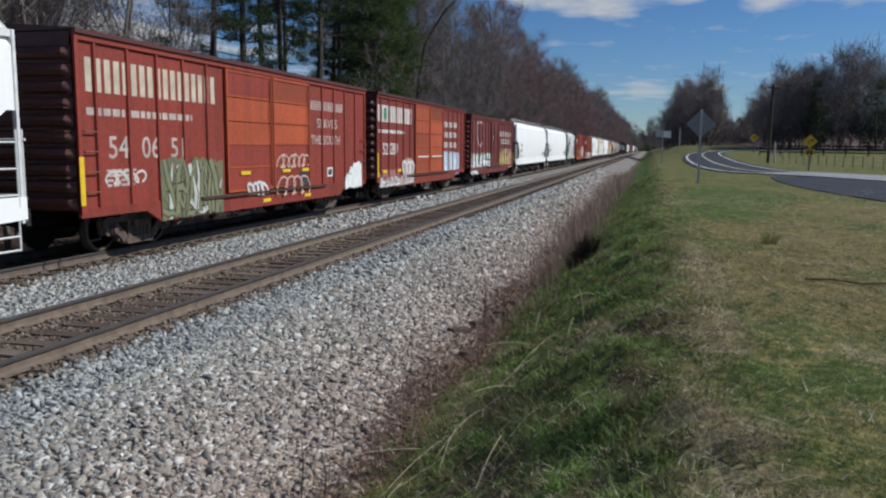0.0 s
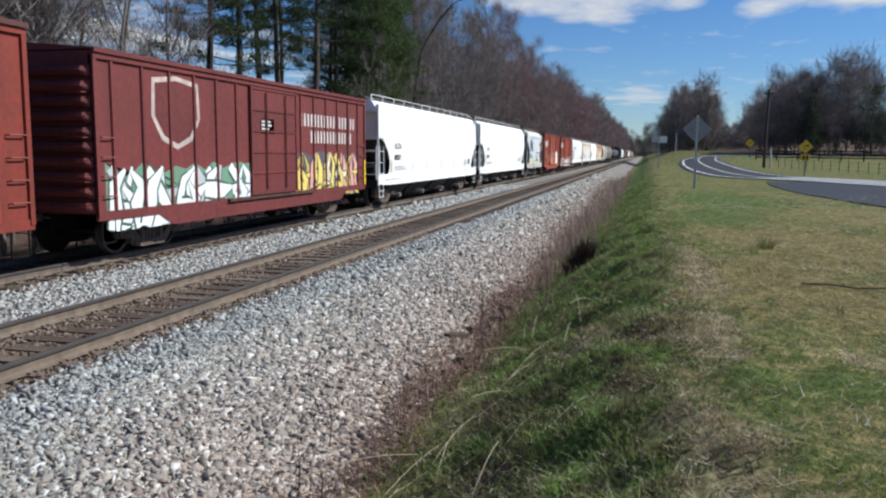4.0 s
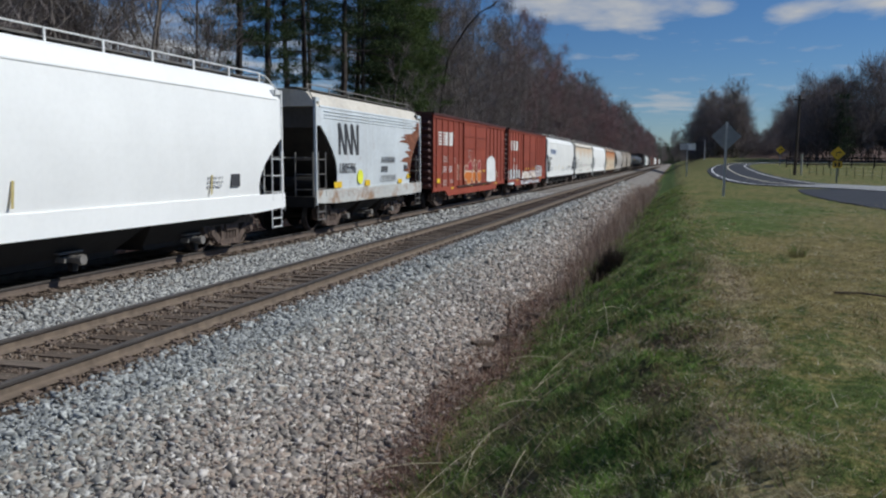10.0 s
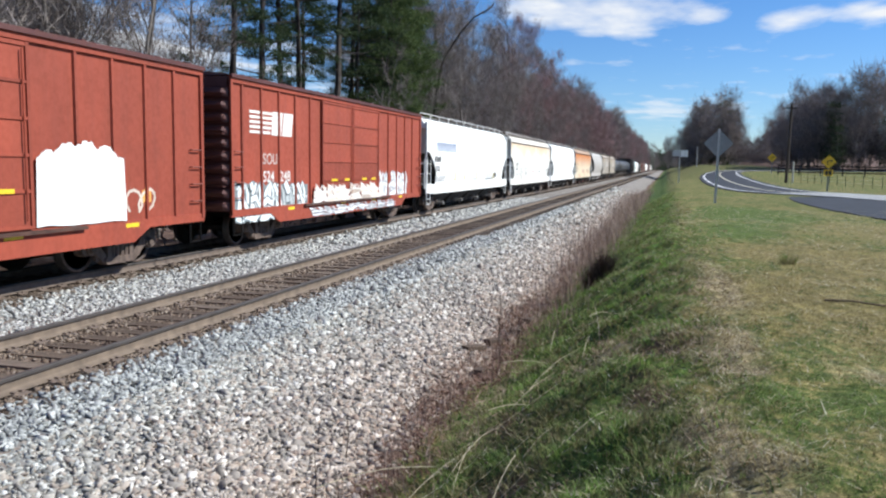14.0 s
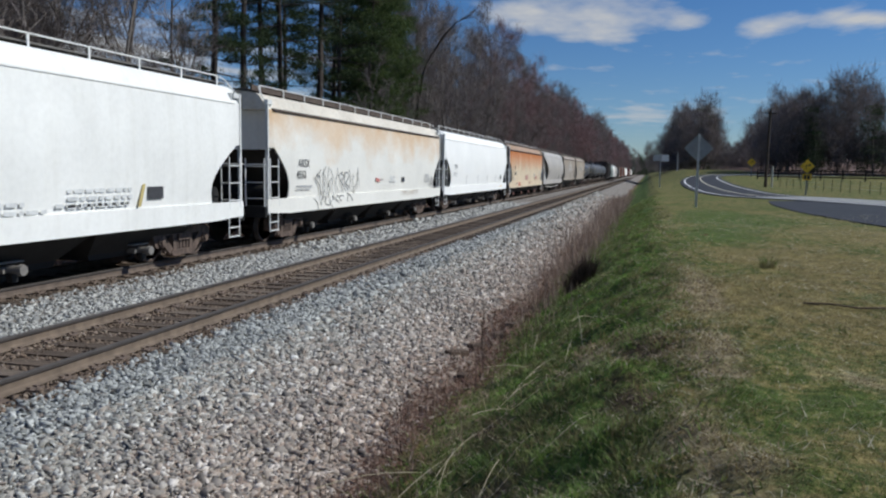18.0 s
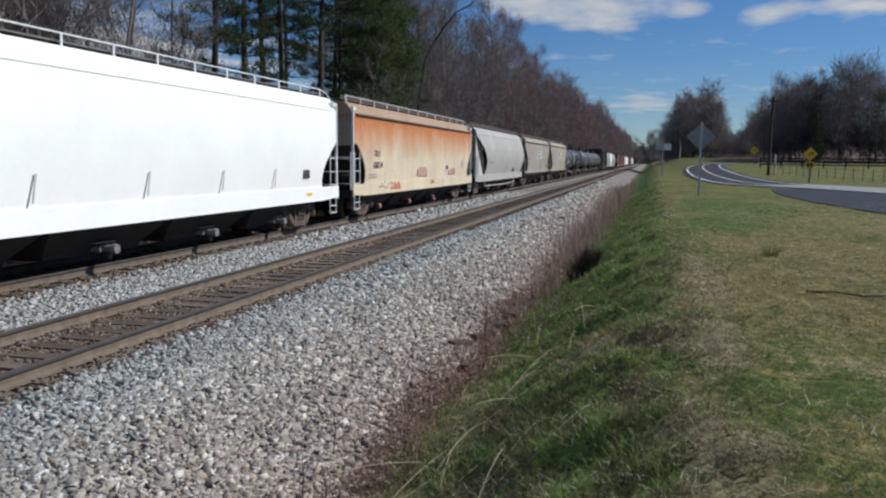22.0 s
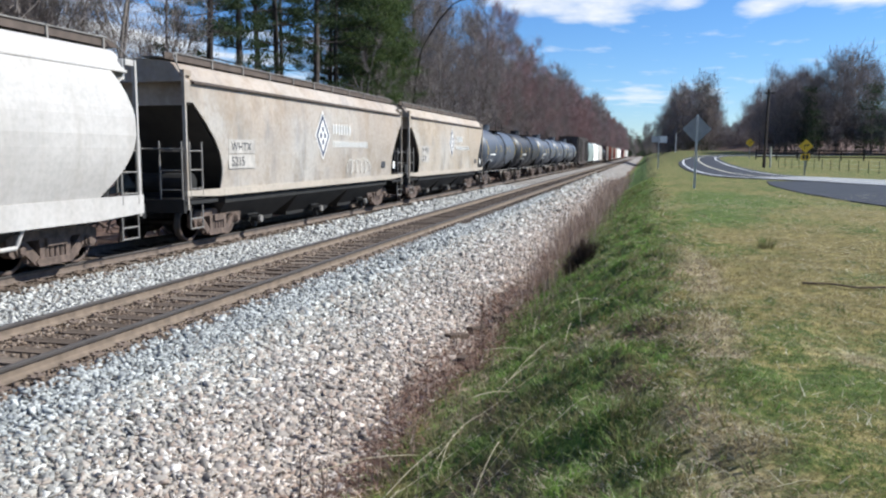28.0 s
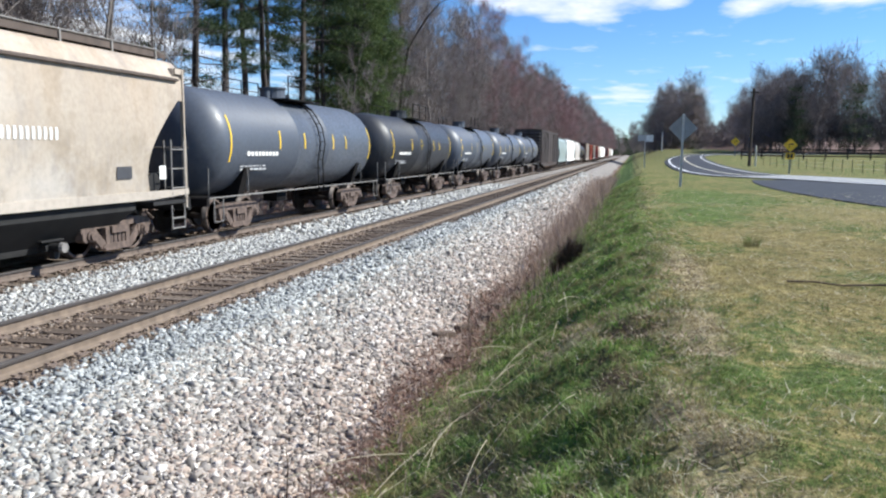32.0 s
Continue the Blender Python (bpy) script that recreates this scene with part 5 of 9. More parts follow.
def hopper(y0, y1, paint, label, end_paint=None, dark_under=True, cut=1.05, cut_top=2.72, curved=0.06, top=4.02, roof_rise=0.3, bays=4, rail_mat="white_rail", walk_rail=True, sill_paint=None, gusset=False, roof_paint=None, inset=2.2, eave_out=0.02, round_end=False, slope_paint=None, sill_low=0.86, board=False, outlet=None, post_paint=None):
    """Covered hopper: bulging side sheets cut back at the lower ends over the slope sheets, arched roof with hatches, walkway, end frames."""
    L = y1 - y0
    half = L / 2
    car = empty("covered_hopper", pose(FAR_X, (y0 + y1) / 2, 0), label, "freight car", group="cars of the freight train")
    CARS.append((car, (y0 + y1) / 2))
    BULGE[car.name] = curved
    e0 = half - 0.45
    eave = top - 0.26
    zs = sorted({1.25, 1.38, 1.5, 1.62, 1.75, 1.87, 2.0, 2.12, 2.25, 2.5, cut_top, 2.85, 3.0, 3.3, 3.5, eave - 0.1, eave})

    def far_reach(z):
        if round_end:
            return e0 - 0.08 - 0.95 * min(1.0, abs(z - 2.75) / 1.45) ** 2.2
        return reach(z)

    def reach(z):
        t = min(1, max(0, (cut_top - z) / (cut_top - 1.3)))
        return e0 - cut * math.sin(0.62 * math.pi * t)

    def width(z):
        return SIDE + 0.02 + curved * math.sin(math.pi * (z - 1.25) / (eave - 1.25)) - 0.02

    for sx in (1, -1):
        side = Build()
        rows = []
        for z in zs:
            r = reach(z)
            rows.append([(sx * width(z), y, z) for y in np.linspace(-r, far_reach(z), 25)])
        for a, b in zip(rows, rows[1:]):
            o = len(side.v)
            side.v += a + b
            side.f += [(o + i, o + i + 1, o + 26 + i, o + 25 + i) for i in range(24)]
            side.s += [0] * 24
        inner = [[(p[0] - sx * 0.03, p[1], p[2]) for p in row] for row in rows]
        rim = [row[0] for row in rows] + rows[-1][1:] + [row[-1] for row in rows[::-1]][1:] + rows[0][::-1][1:-1]
        rim_i = [row[0] for row in inner] + inner[-1][1:] + [row[-1] for row in inner[::-1]][1:] + inner[0][::-1][1:-1]
        n = len(rim)
        side.poly(rim + rim_i, [(i, (i + 1) % n, (i + 1) % n + n, i + n) for i in range(n)])
        me = side.mesh("side_sheet", paint, False, weld=True)
        part("side_sheet", me, None, car)
        # heavy lower sill and the eave angle
        sl = Build()
        sl.prism([(-half + 0.1, sill_low + 0.06), (-half + 0.1, 1.3), (half - 0.1, 1.3), (half - 0.1, sill_low + 0.06), (half - 1.5, sill_low), (-half + 1.5, sill_low)], *sorted((sx * (SIDE - 0.04), sx * (SIDE + 0.035))), "x")
        part("side_sill", sl, sill_paint or paint, car)
        ev = Build()
        ev.prism([(sx * (SIDE - 0.02), eave - 0.02 - eave_out * 0.2), (sx * (SIDE + eave_out), eave - 0.01 - eave_out * 0.2), (sx * (SIDE + eave_out), eave + 0.015), (sx * (SIDE - 0.02), eave + 0.05)], -e0, e0, "y")
        part("eave", ev, MAT["eave_brown"] if board is True else paint, car)
        if board:
            zt = top + roof_rise + 0.02
            part("roof_board", Build().box(*sorted((sx * (SIDE - 0.48), sx * (SIDE - 0.44))), -half + 0.12, half - 0.12, zt - 0.07, zt + 0.085), MAT["eave_brown"], car)
        if walk_rail:
            wr = Build()
            zt = top + roof_rise + 0.02
            xw = sx * (SIDE - 0.42)
            wr.path([(sx * (SIDE - 0.02), -half + 0.12, top - 0.12), (xw + sx * 0.08, -half + 0.3, zt + 0.02), (xw, -half + 0.55, zt + 0.1), (xw, half - 0.55, zt + 0.1), (xw + sx * 0.08, half - 0.3, zt + 0.02), (sx * (SIDE - 0.02), half - 0.12, top - 0.12)], 0.017)
            k = int(L / 1.55)
            for i in range(k + 1):
                y = -half + 0.55 + (L - 1.1) * i / k
                wr.box(xw - 0.012, xw + 0.012, y - 0.025, y + 0.025, top + 0.05, zt + 0.1)
            part("roof_rail", wr, MAT[rail_mat], car)
        # corner posts, ladder cage and sill steps at both ends
        for s in (-1, 1):
            ye = s * (half - 0.16)
            po = Build()
            po.box(*sorted((sx * (SIDE - 0.06), sx * (SIDE + 0.02))), *sorted((ye - s * 0.045, ye + s * 0.015)), 0.86, top)
            po.box(*sorted((sx * (SIDE - 0.09), sx * SIDE)), *sorted((ye, s * (e0 - 0.02))), top - 0.12, top)
            part("corner_post", po, post_paint or MAT[rail_mat] if rail_mat != "grey_rail" else paint, car)
            if not gusset:
                # the side sheet runs on past the recessed end wall, up to the corner post
                fin, zf = Build(), [z for z in zs if z >= cut_top]
                for a, b in zip(zf, zf[1:]):
                    fin.poly([(sx * (w - k), yy, z) for z in (a, b) for k in (0, 0.03) for w, yy in ((width(z), s * (e0 - 0.004)), (SIDE - 0.005, ye - s * 0.045))],
                             [(0, 1, 5, 4), (2, 6, 7, 3), (1, 3, 7, 5), (0, 4, 6, 2)] + ([(0, 2, 3, 1)] if a == zf[0] else []))
                part("end_fin", fin.mesh("end_fin", paint, False, weld=True), None, car)
            lo, hi = sorted((ye - s * 0.62, ye - s * 0.1))
            ladder(car, sx * (SIDE + 0.02), lo, hi, 1.12, 2.42, 3, rail_mat)
            st = Build()
            for z in (0.42, 0.65):
                st.tube((sx * SIDE, lo, z), (sx * SIDE, hi, z), 0.018)
            for v in (lo, hi):
                st.tube((sx * SIDE, v, 0.4), (sx * SIDE, v, 0.95), 0.018)
            part("sill_step", st, MAT[rail_mat], car)
            if gusset and s < 0:
                gu = Build()
                gu.prism([(s * (half - 0.2), cut_top), (s * (half - 0.2), 1.28), (s * (e0 - cut * 0.84), 1.28)], *sorted((sx * (SIDE - 0.06), sx * (SIDE - 0.03))), "x")
                part("gusset_plate", gu, end_paint or paint, car)
        if gusset:
            part("train_line_pipe", Build().path([(sx * (SIDE - 0.1), -half + 3.3, 0.9), (sx * (SIDE - 0.1), -half + 3.5, 0.56), (sx * (SIDE - 0.1), 0, 0.5), (sx * (SIDE - 0.1), half - 3.5, 0.56), (sx * (SIDE - 0.1), half - 3.3, 0.9)], 0.04, n=8), paint, car)
    # slope sheets, end walls and end platforms
    for s in (-1, 1):
        en = Build()
        en.box(-SIDE + 0.05, SIDE - 0.05, *sorted((s * (e0 - 0.05), s * e0)), cut_top - 0.05, top)
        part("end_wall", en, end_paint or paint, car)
        slope, run = Build(), (-0.25 if gusset and s < 0 else 0.9)
        slope.poly([(-SIDE + 0.03, s * (e0 - 0.03), cut_top), (SIDE - 0.03, s * (e0 - 0.03), cut_top), (SIDE - 0.03, s * (e0 - cut - run), 1.2), (-SIDE + 0.03, s * (e0 - cut - run), 1.2),
                    (-SIDE + 0.03, s * (e0 - 0.09), cut_top), (SIDE - 0.03, s * (e0 - 0.09), cut_top), (SIDE - 0.03, s * (e0 - cut - run - 0.06), 1.2), (-SIDE + 0.03, s * (e0 - cut - run - 0.06), 1.2)],
                   [(0, 1, 2, 3), (7, 6, 5, 4), (0, 4, 5, 1), (2, 6, 7, 3), (1, 5, 6, 2), (0, 3, 7, 4)])
        if gusset and s < 0:
            slope = Build()
            zr = list(np.linspace(1.2, cut_top, 10))
            for p, q in zip(zr, zr[1:]):
                slope.poly([(x, -(reach(z) - 0.1 - k), z) for z in (p, q) for k in (0, 0.04) for x in (-SIDE + 0.04, SIDE - 0.04)], [(0, 1, 5, 4), (2, 6, 7, 3), (1, 3, 7, 5), (0, 4, 6, 2)])
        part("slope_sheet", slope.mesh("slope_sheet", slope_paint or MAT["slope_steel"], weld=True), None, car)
        pf = Build()
        pf.box(-SIDE, SIDE, *sorted((s * (half - 1.5), s * (half - 0.05))), 0.98, 1.06)
        pf.box(-SIDE, SIDE, *sorted((s * (half - 0.1), s * half)), 0.8, 1.1)
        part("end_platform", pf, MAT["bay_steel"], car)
        ladder(car, s * (half - 0.05), SIDE - 0.62, SIDE - 0.05, 1.1, 2.42, 3, rail_mat, along="x")
        cr = Build()
        cr.tube((-SIDE, s * (half - 0.03), 2.25), (SIDE, s * (half - 0.03), 2.25), 0.02)
        cr.tube((-0.5, s * (half - 0.03), 1.05), (-0.5, s * (half - 0.03), 2.25), 0.02)
        part("end_rail", cr, MAT[rail_mat], car)
        tk = Build()
        tk.tube((-0.2, s * (half - 0.9), 1.45), (1.15, s * (half - 0.9), 1.45), 0.24, n=14)
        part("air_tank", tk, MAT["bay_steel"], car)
    # roof: arched sheet, trough hatch, walk boards
    rf = Build()
    arch = [(1.27 * math.sin(a), top + 0.1 + (roof_rise - 0.12) * math.cos(a)) for a in np.linspace(-math.pi / 2, math.pi / 2, 9)]
    rf.prism([(-SIDE + 0.01, eave)] + arch + [(SIDE - 0.01, eave)], -half + (0.14 if not gusset else 0.45), half - (0.14 if not round_end else 0.45), "y")
    part("roof", rf, roof_paint or paint, car)
    ht = Build()
    ht.prism([(-0.3, top + roof_rise - 0.04), (0.3, top + roof_rise - 0.04), (0.25, top + roof_rise + 0.06), (-0.25, top + roof_rise + 0.06)], -e0 + 0.7, e0 - 0.7, "y")
    part("hatch", ht, roof_paint or paint, car)
    wk = Build()
    for sx in (1, -1):
        wk.box(*sorted((sx * 0.55, sx * 1.0)), -half + 0.02, half - 0.02, top + roof_rise - 0.03, top + roof_rise + 0.0)
    part("roof_walk", wk, MAT["grating"], car)
    # discharge bays
    span = (2 * (e0 - cut) - 0.6) / bays
    for i in range(bays):
        yc = -(e0 - cut) + 0.3 + span * (i + 0.5)
        bay = Build()
        bay.loft([[(x, y, z) for x, y in ((-sx, yc - sy), (sx, yc - sy), (sx, yc + sy), (-sx, yc + sy))] for sx, sy, z in ((SIDE - 0.08, span / 2, 1.25), (SIDE - 0.1, span / 2 - 0.01, 0.92), (0.8, span / 2 - 0.45, 0.36), (0.78, span / 2 - 0.5, 0.25))])
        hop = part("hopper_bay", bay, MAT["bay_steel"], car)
        gt = Build()
        gt.box(-1.0, 1.0, yc - 0.14, yc + 0.14, 0.3, 0.4)
        gt.tube((0.95, yc, 0.36), (1.24, yc, 0.36), 0.075, n=10)
        gt.box(-1.05, 1.05, yc - 0.3, yc + 0.3, 0.47, 0.5)
        part("outlet_gate", gt, MAT["bay_steel" if board else "grey_rail"], hop)
        part("outlet_cap", Build().tube((1.24, yc, 0.36), (1.31, yc, 0.36), 0.105, 0.095, n=12), MAT[outlet or "grey_rail"], hop)
        part("gate_hanger", Build().prism([(yc - 0.09, 0.3), (yc + 0.09, 0.3), (yc + 0.05, 0.14), (yc - 0.05, 0.14)], 1.0, 1.12, "x"), MAT["bay_steel"], hop)
    for s in (-1, 1):
        part("stub_sill", Build().box(-0.28, 0.28, *sorted((s * 0.01, s * (half - 0.1))), 0.72, 1.0), MAT["steel_dark"], car)
    running_gear(car, half, inset)
    return car


def tank_car(y0, y1, paint, label, radius=1.46, zc=2.42, group="tank cars"):
    L = y1 - y0
    half = L / 2
    car = empty("tank_car", pose(FAR_X, (y0 + y1) / 2, 0), label, "freight car", group="tank cars of the freight train")
    CARS.append((car, (y0 + y1) / 2))
    n, e = 36, half - 0.35
    ring = lambda y, r, dz=0.0: [(r * math.cos(2 * math.pi * i / n), y, zc + dz + r * math.sin(2 * math.pi * i / n)) for i in range(n)]
    prof = [(-e, 0.02), (-e + 0.05, 0.45), (-e + 0.16, 0.85), (-e + 0.34, 1.16), (-e + 0.55, 1.36), (-e + 0.8, 1.0 * radius)]
    prof += [(-1.35, radius), (-1.32, radius + 0.018), (-1.2, radius + 0.018), (-1.17, radius), (1.17, radius), (1.2, radius + 0.018), (1.32, radius + 0.018), (1.35, radius)]
    prof += [(-y, r) for y, r in prof[5::-1]]
    b = Build()
    b.loft([ring(y, r) for y, r in prof])
    part("tank", b, paint, car, smooth=True)
    dome = Build()
    dome.tube((0, 0, zc + radius - 0.1), (0, 0, zc + radius + 0.32), 0.42, n=16)
    dome.tube((0, 0, zc + radius + 0.32), (0, 0, zc + radius + 0.37), 0.47, n=16)
    for dy in (-0.75, 0.8):
        dome.tube((0.15, dy, zc + radius - 0.1), (0.15, dy, zc + radius + 0.2), 0.1, n=10)
    part("manway", dome, paint, car)
    pl = Build()
    for sx in (-1, 1):
        pl.box(*sorted((sx * 0.45, sx * 1.15)), -1.3, 1.3, zc + radius - 0.1, zc + radius - 0.06)
        for y in (-1.25, 0, 1.25):
            pl.tube((sx * 1.12, y, zc + radius - 0.08), (sx * 1.12, y, zc + radius + 0.62), 0.02)
        pl.tube((sx * 1.12, -1.25, zc + radius + 0.62), (sx * 1.12, 1.25, zc + radius + 0.62), 0.02)
        pl.tube((sx * 1.12, -1.25, zc + radius + 0.32), (sx * 1.12, 1.25, zc + radius + 0.32), 0.016)
    part("platform", pl, MAT["steel_dark"], car)
    for sx in (-1, 1):
        a = [math.radians(d) for d in (60, 40, 20, 0, -20)]
        ld = Build()
        for y in (0.2, 0.62):
            ld.path([(sx * (radius + 0.12) * math.cos(t), y, zc + (radius + 0.12) * math.sin(t)) for t in a] + [(sx * (radius + 0.05), y, 0.85)], 0.02)
        for t in np.linspace(math.radians(58), math.radians(-30), 9):
            ld.tube((sx * (radius + 0.12) * math.cos(t), 0.2, zc + (radius + 0.12) * math.sin(t)), (sx * (radius + 0.12) * math.cos(t), 0.62, zc + (radius + 0.12) * math.sin(t)), 0.016)
        part("ladder", ld, MAT["steel_dark"], car)
        for s in (-1, 1):
            gr = Build()
            y = s * (half - 2.2)
            gr.path([(sx * 1.42, y, 1.75), (sx * 1.42, y, 1.0), (sx * 1.42, s * (half - 0.1), 1.0), (sx * 1.42, s * (half - 0.1), 1.75)], 0.02)
            part("hand_rail", gr, MAT["grey_rail"], car)
            gr = Build()
            gr.path([(sx * 1.45, s * (half - 0.3), 0.98), (sx * 1.45, s * (half - 0.3), 0.4), (sx * 1.45, s * (half - 0.75), 0.4), (sx * 1.45, s * (half - 0.75), 0.98)], 0.02)
            part("sill_step", gr, MAT["grey_rail"], car)
        # walkway along the lower side
        wk = Build()
        wk.path([(sx * 1.42, -half + 2.2, 1.0), (sx * 1.42, half - 2.2, 1.0)], 0.022)
        part("side_rail", wk, MAT["grey_rail"], car)
        for k, (yy, hh) in enumerate([(-e + 0.9, 1.25), (-e + 3.9, 0.55), (-2.0 + 1.2, 0.5), (1.7, 0.5), (e - 3.6, 0.45), (e - 0.9, 1.25)]):
            st = Build()
            m = 5
            for i in range(m):
                t0, t1 = [(-0.5 + q / m) * hh / radius + 0.06 for q in (i, i + 1)]
                q = radius + 0.012
                st.poly([(sx * q * math.cos(t), y, zc + q * math.sin(t)) for t in (t0, t1) for y in (yy - 0.035, yy + 0.035)], [(0, 1, 3, 2)])
            part("reflective_strip", st, MAT["yellow_strip"], car, "yellow reflective strip")
    for s in (-1, 1):
        part("stub_sill", Build().box(-0.3, 0.3, *sorted((s * (half - 3.8), s * (half - 0.05))), 0.7, 1.02), MAT["steel_dark"], car)
        part("saddle", Build().prism([(-1.35, 1.75), (-1.1, 0.95), (1.1, 0.95), (1.35, 1.75), (0.9, 1.25), (-0.9, 1.25)], s * (half - 2.35) - 0.16, s * (half - 2.35) + 0.16, "y"), MAT["steel_dark"], car)
        part("end_sill", Build().box(-1.42, 1.42, *sorted((s * (half - 0.12), s * half)), 0.8, 1.0), MAT["steel_dark"], car)
        part("end_platform", Build().box(-1.42, 1.42, *sorted((s * (half - 0.9), s * (half - 0.125))), 0.98, 1.02), MAT["steel_dark"], car)
    part("bottom_outlet", Build().box(-0.25, 0.25, -0.35, 0.35, 0.55, 1.0), MAT["steel_dark"], car)
    running_gear(car, half)
    return car


# paints
PAINT = {
    "box_red": car_paint("weathered oxide-red boxcar paint", (0.305, 0.042, 0.024), 0.65, (0.085, 0.022, 0.015), 0.3, (0.14, 0.034, 0.018), per_piece=0.25, rough=0.68),
    "box_red_door": car_paint("brighter orange-red door paint", (0.46, 0.084, 0.027), 0.5, (0.15, 0.032, 0.018), 0.18, (0.18, 0.04, 0.02), per_piece=0.5, rough=0.68),
    "box_orange": car_paint("faded orange-red boxcar paint", (0.33, 0.058, 0.028), 0.5, (0.15, 0.032, 0.02), 0.18, (0.19, 0.04, 0.02), per_piece=0.25, rough=0.68),
    "box_maroon": car_paint("dark maroon boxcar paint", (0.175, 0.03, 0.026), 0.5, (0.07, 0.022, 0.018), 0.25, (0.10, 0.026, 0.016), per_piece=0.3, rough=0.66),
    # ends and roofs, darker than the red sides
    "end_dark": car_paint("dark red-brown end paint", (0.11, 0.035, 0.028), 0.5, (0.035, 0.02, 0.017), 0.2, (0.07, 0.028, 0.02)),
    "nw_sill": car_paint("pale grey sill paint with brown grime and rust", (0.60, 0.60, 0.57), 0.5, (0.34, 0.26, 0.19), 0.75, (0.38, 0.24, 0.15)),
    # ends of the short grey hopper, much darker than its sides
    "dark_grey": car_paint("dark grey-brown hopper end paint", (0.075, 0.068, 0.062), 0.4, (0.03, 0.025, 0.022), 0.2, (0.07, 0.03, 0.02)),
    "white": car_paint("fresh white hopper paint", (0.955, 0.95, 0.925), 0.04, (0.5, 0.48, 0.44), clean=0.85),
    "white_dull": car_paint("slightly dingy white hopper paint", (0.90, 0.895, 0.86), 0.25, (0.56, 0.53, 0.46), clean=0.6),
    "grey_nw": car_paint("pale blue-grey hopper paint", (0.68, 0.72, 0.74), 0.22, (0.36, 0.31, 0.25), 0.2, (0.25, 0.11, 0.06), clean=0.3),
    "cream_rust": car_paint("white paint stained with rust from the roof", (0.86, 0.84, 0.78), 0.06, (0.5, 0.44, 0.36), top_rust=0.85, z_lo=1.7, z_hi=4.1, clean=0.6, run_form=(0.9, 0.55, 0.75), run_color=(0.66, 0.39, 0.16)),
    "orange_rust": car_paint("cream paint run over with orange rust", (0.78, 0.645, 0.47), 0.25, (0.45, 0.27, 0.14), top_rust=1.0, z_lo=1.0, z_hi=3.75, run_form=(1.2, 0.75, 0.35), run_color=(0.56, 0.19, 0.055), even=0.75),
    "pale_grey": car_paint("dusty pale grey hopper paint", (0.50, 0.47, 0.44), 0.4, (0.33, 0.28, 0.235)),
    "tan": car_paint("dusty tan hopper paint", (0.40, 0.342, 0.288), 0.3, (0.27, 0.25, 0.235), top_rust=0.2, z_lo=1.0, z_hi=4.6, wash=0.75, run_color=(0.48, 0.29, 0.14)),
    "tan_pale": car_paint("pale sandy hopper paint", (0.43, 0.36, 0.285), 0.3, (0.31, 0.28, 0.25), top_rust=0.2, z_lo=1.0, z_hi=4.6, wash=0.7, run_color=(0.48, 0.29, 0.14)),
    "tan_sill": car_paint("pale scuffed sill paint", (0.44, 0.38, 0.315), 0.4, (0.30, 0.26, 0.21), 0.12, (0.35, 0.22, 0.14)),
    "grey_end": car_paint("pale grey end plate paint", (0.60, 0.58, 0.55), 0.3, (0.36, 0.32, 0.28)),
    "cream_roof": car_paint("cream roof paint spotted with rust", (0.74, 0.68, 0.58), 0.35, (0.5, 0.38, 0.25), 0.2, (0.5, 0.3, 0.13)),
    "tan_roof": car_paint("rust-stained tan roof paint", (0.46, 0.30, 0.19), 0.4, (0.25, 0.15, 0.09), 0.2, (0.38, 0.17, 0.07)),
    "tank_grey": car_paint("blue-black tank paint", (0.085, 0.097, 0.12), 0.3, (0.10, 0.10, 0.10), rough=0.42),
    "tank_black": car_paint("black tank paint", (0.028, 0.03, 0.036), 0.3, (0.07, 0.065, 0.06), rough=0.45),
    "dark_box": car_paint("dark brown-grey boxcar paint", (0.065, 0.05, 0.045), 0.3, (0.03, 0.025, 0.02)),
    "green_grey": car_paint("grey-green hopper paint", (0.27, 0.33, 0.32), 0.3, (0.15, 0.14, 0.12)),
    # grey for far hopper ends, with their shade put into the colour
    "shaded_end": car_paint("end paint toned down as shade", (0.30, 0.29, 0.27), 0.4, (0.10, 0.08, 0.07)),
}
P = PAINT
W, BK, YL = (0.80, 0.80, 0.78), (0.025, 0.025, 0.03), (0.80, 0.62, 0.16)


# --- first white hopper, already half past ---
c = hopper(-7.9, 11.35, P["white"], "white covered grain hopper car with white ladders")
letter(c, "88", -6.2, 2.05, 0.3)

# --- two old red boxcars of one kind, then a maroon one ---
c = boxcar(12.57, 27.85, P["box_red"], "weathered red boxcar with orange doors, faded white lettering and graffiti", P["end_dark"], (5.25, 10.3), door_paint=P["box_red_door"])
h = 15.28 / 2
blocks(c, 0.3 - h, 4.95 - h, 3.15, 3.78, 17, "cream_mark", gap=0.36)
small_print(c, 0.3 - h, 2.72, 1, 4.6, "faded_mark", h=0.14, seed=3)
for y, pair in ((0.86, "54"), (1.93, "06"), (2.95, "51")):
    letter(c, pair, y - h, 1.92, 0.44, "faded_mark", wide=1.05)
blocks(c, 10.5 - h, 13.2 - h, 3.3, 3.58, 16, "faded_mark", gap=0.45)
letter(c, "SERVES", 10.95 - h, 2.76, 0.29, "faded_mark", wide=1.3)
letter(c, "THE SOUTH", 10.5 - h, 2.24, 0.29, "faded_mark", wide=1.06)
graffiti(c, 2.6 - h, 4.95 - h, 0.58, 1.86, 5, (0.22, 0.22, 0.115), (0.05, 0.05, 0.035), (0.17, 0.165, 0.09), x=SIDE + 0.052, seed=5, label="khaki and black graffiti")
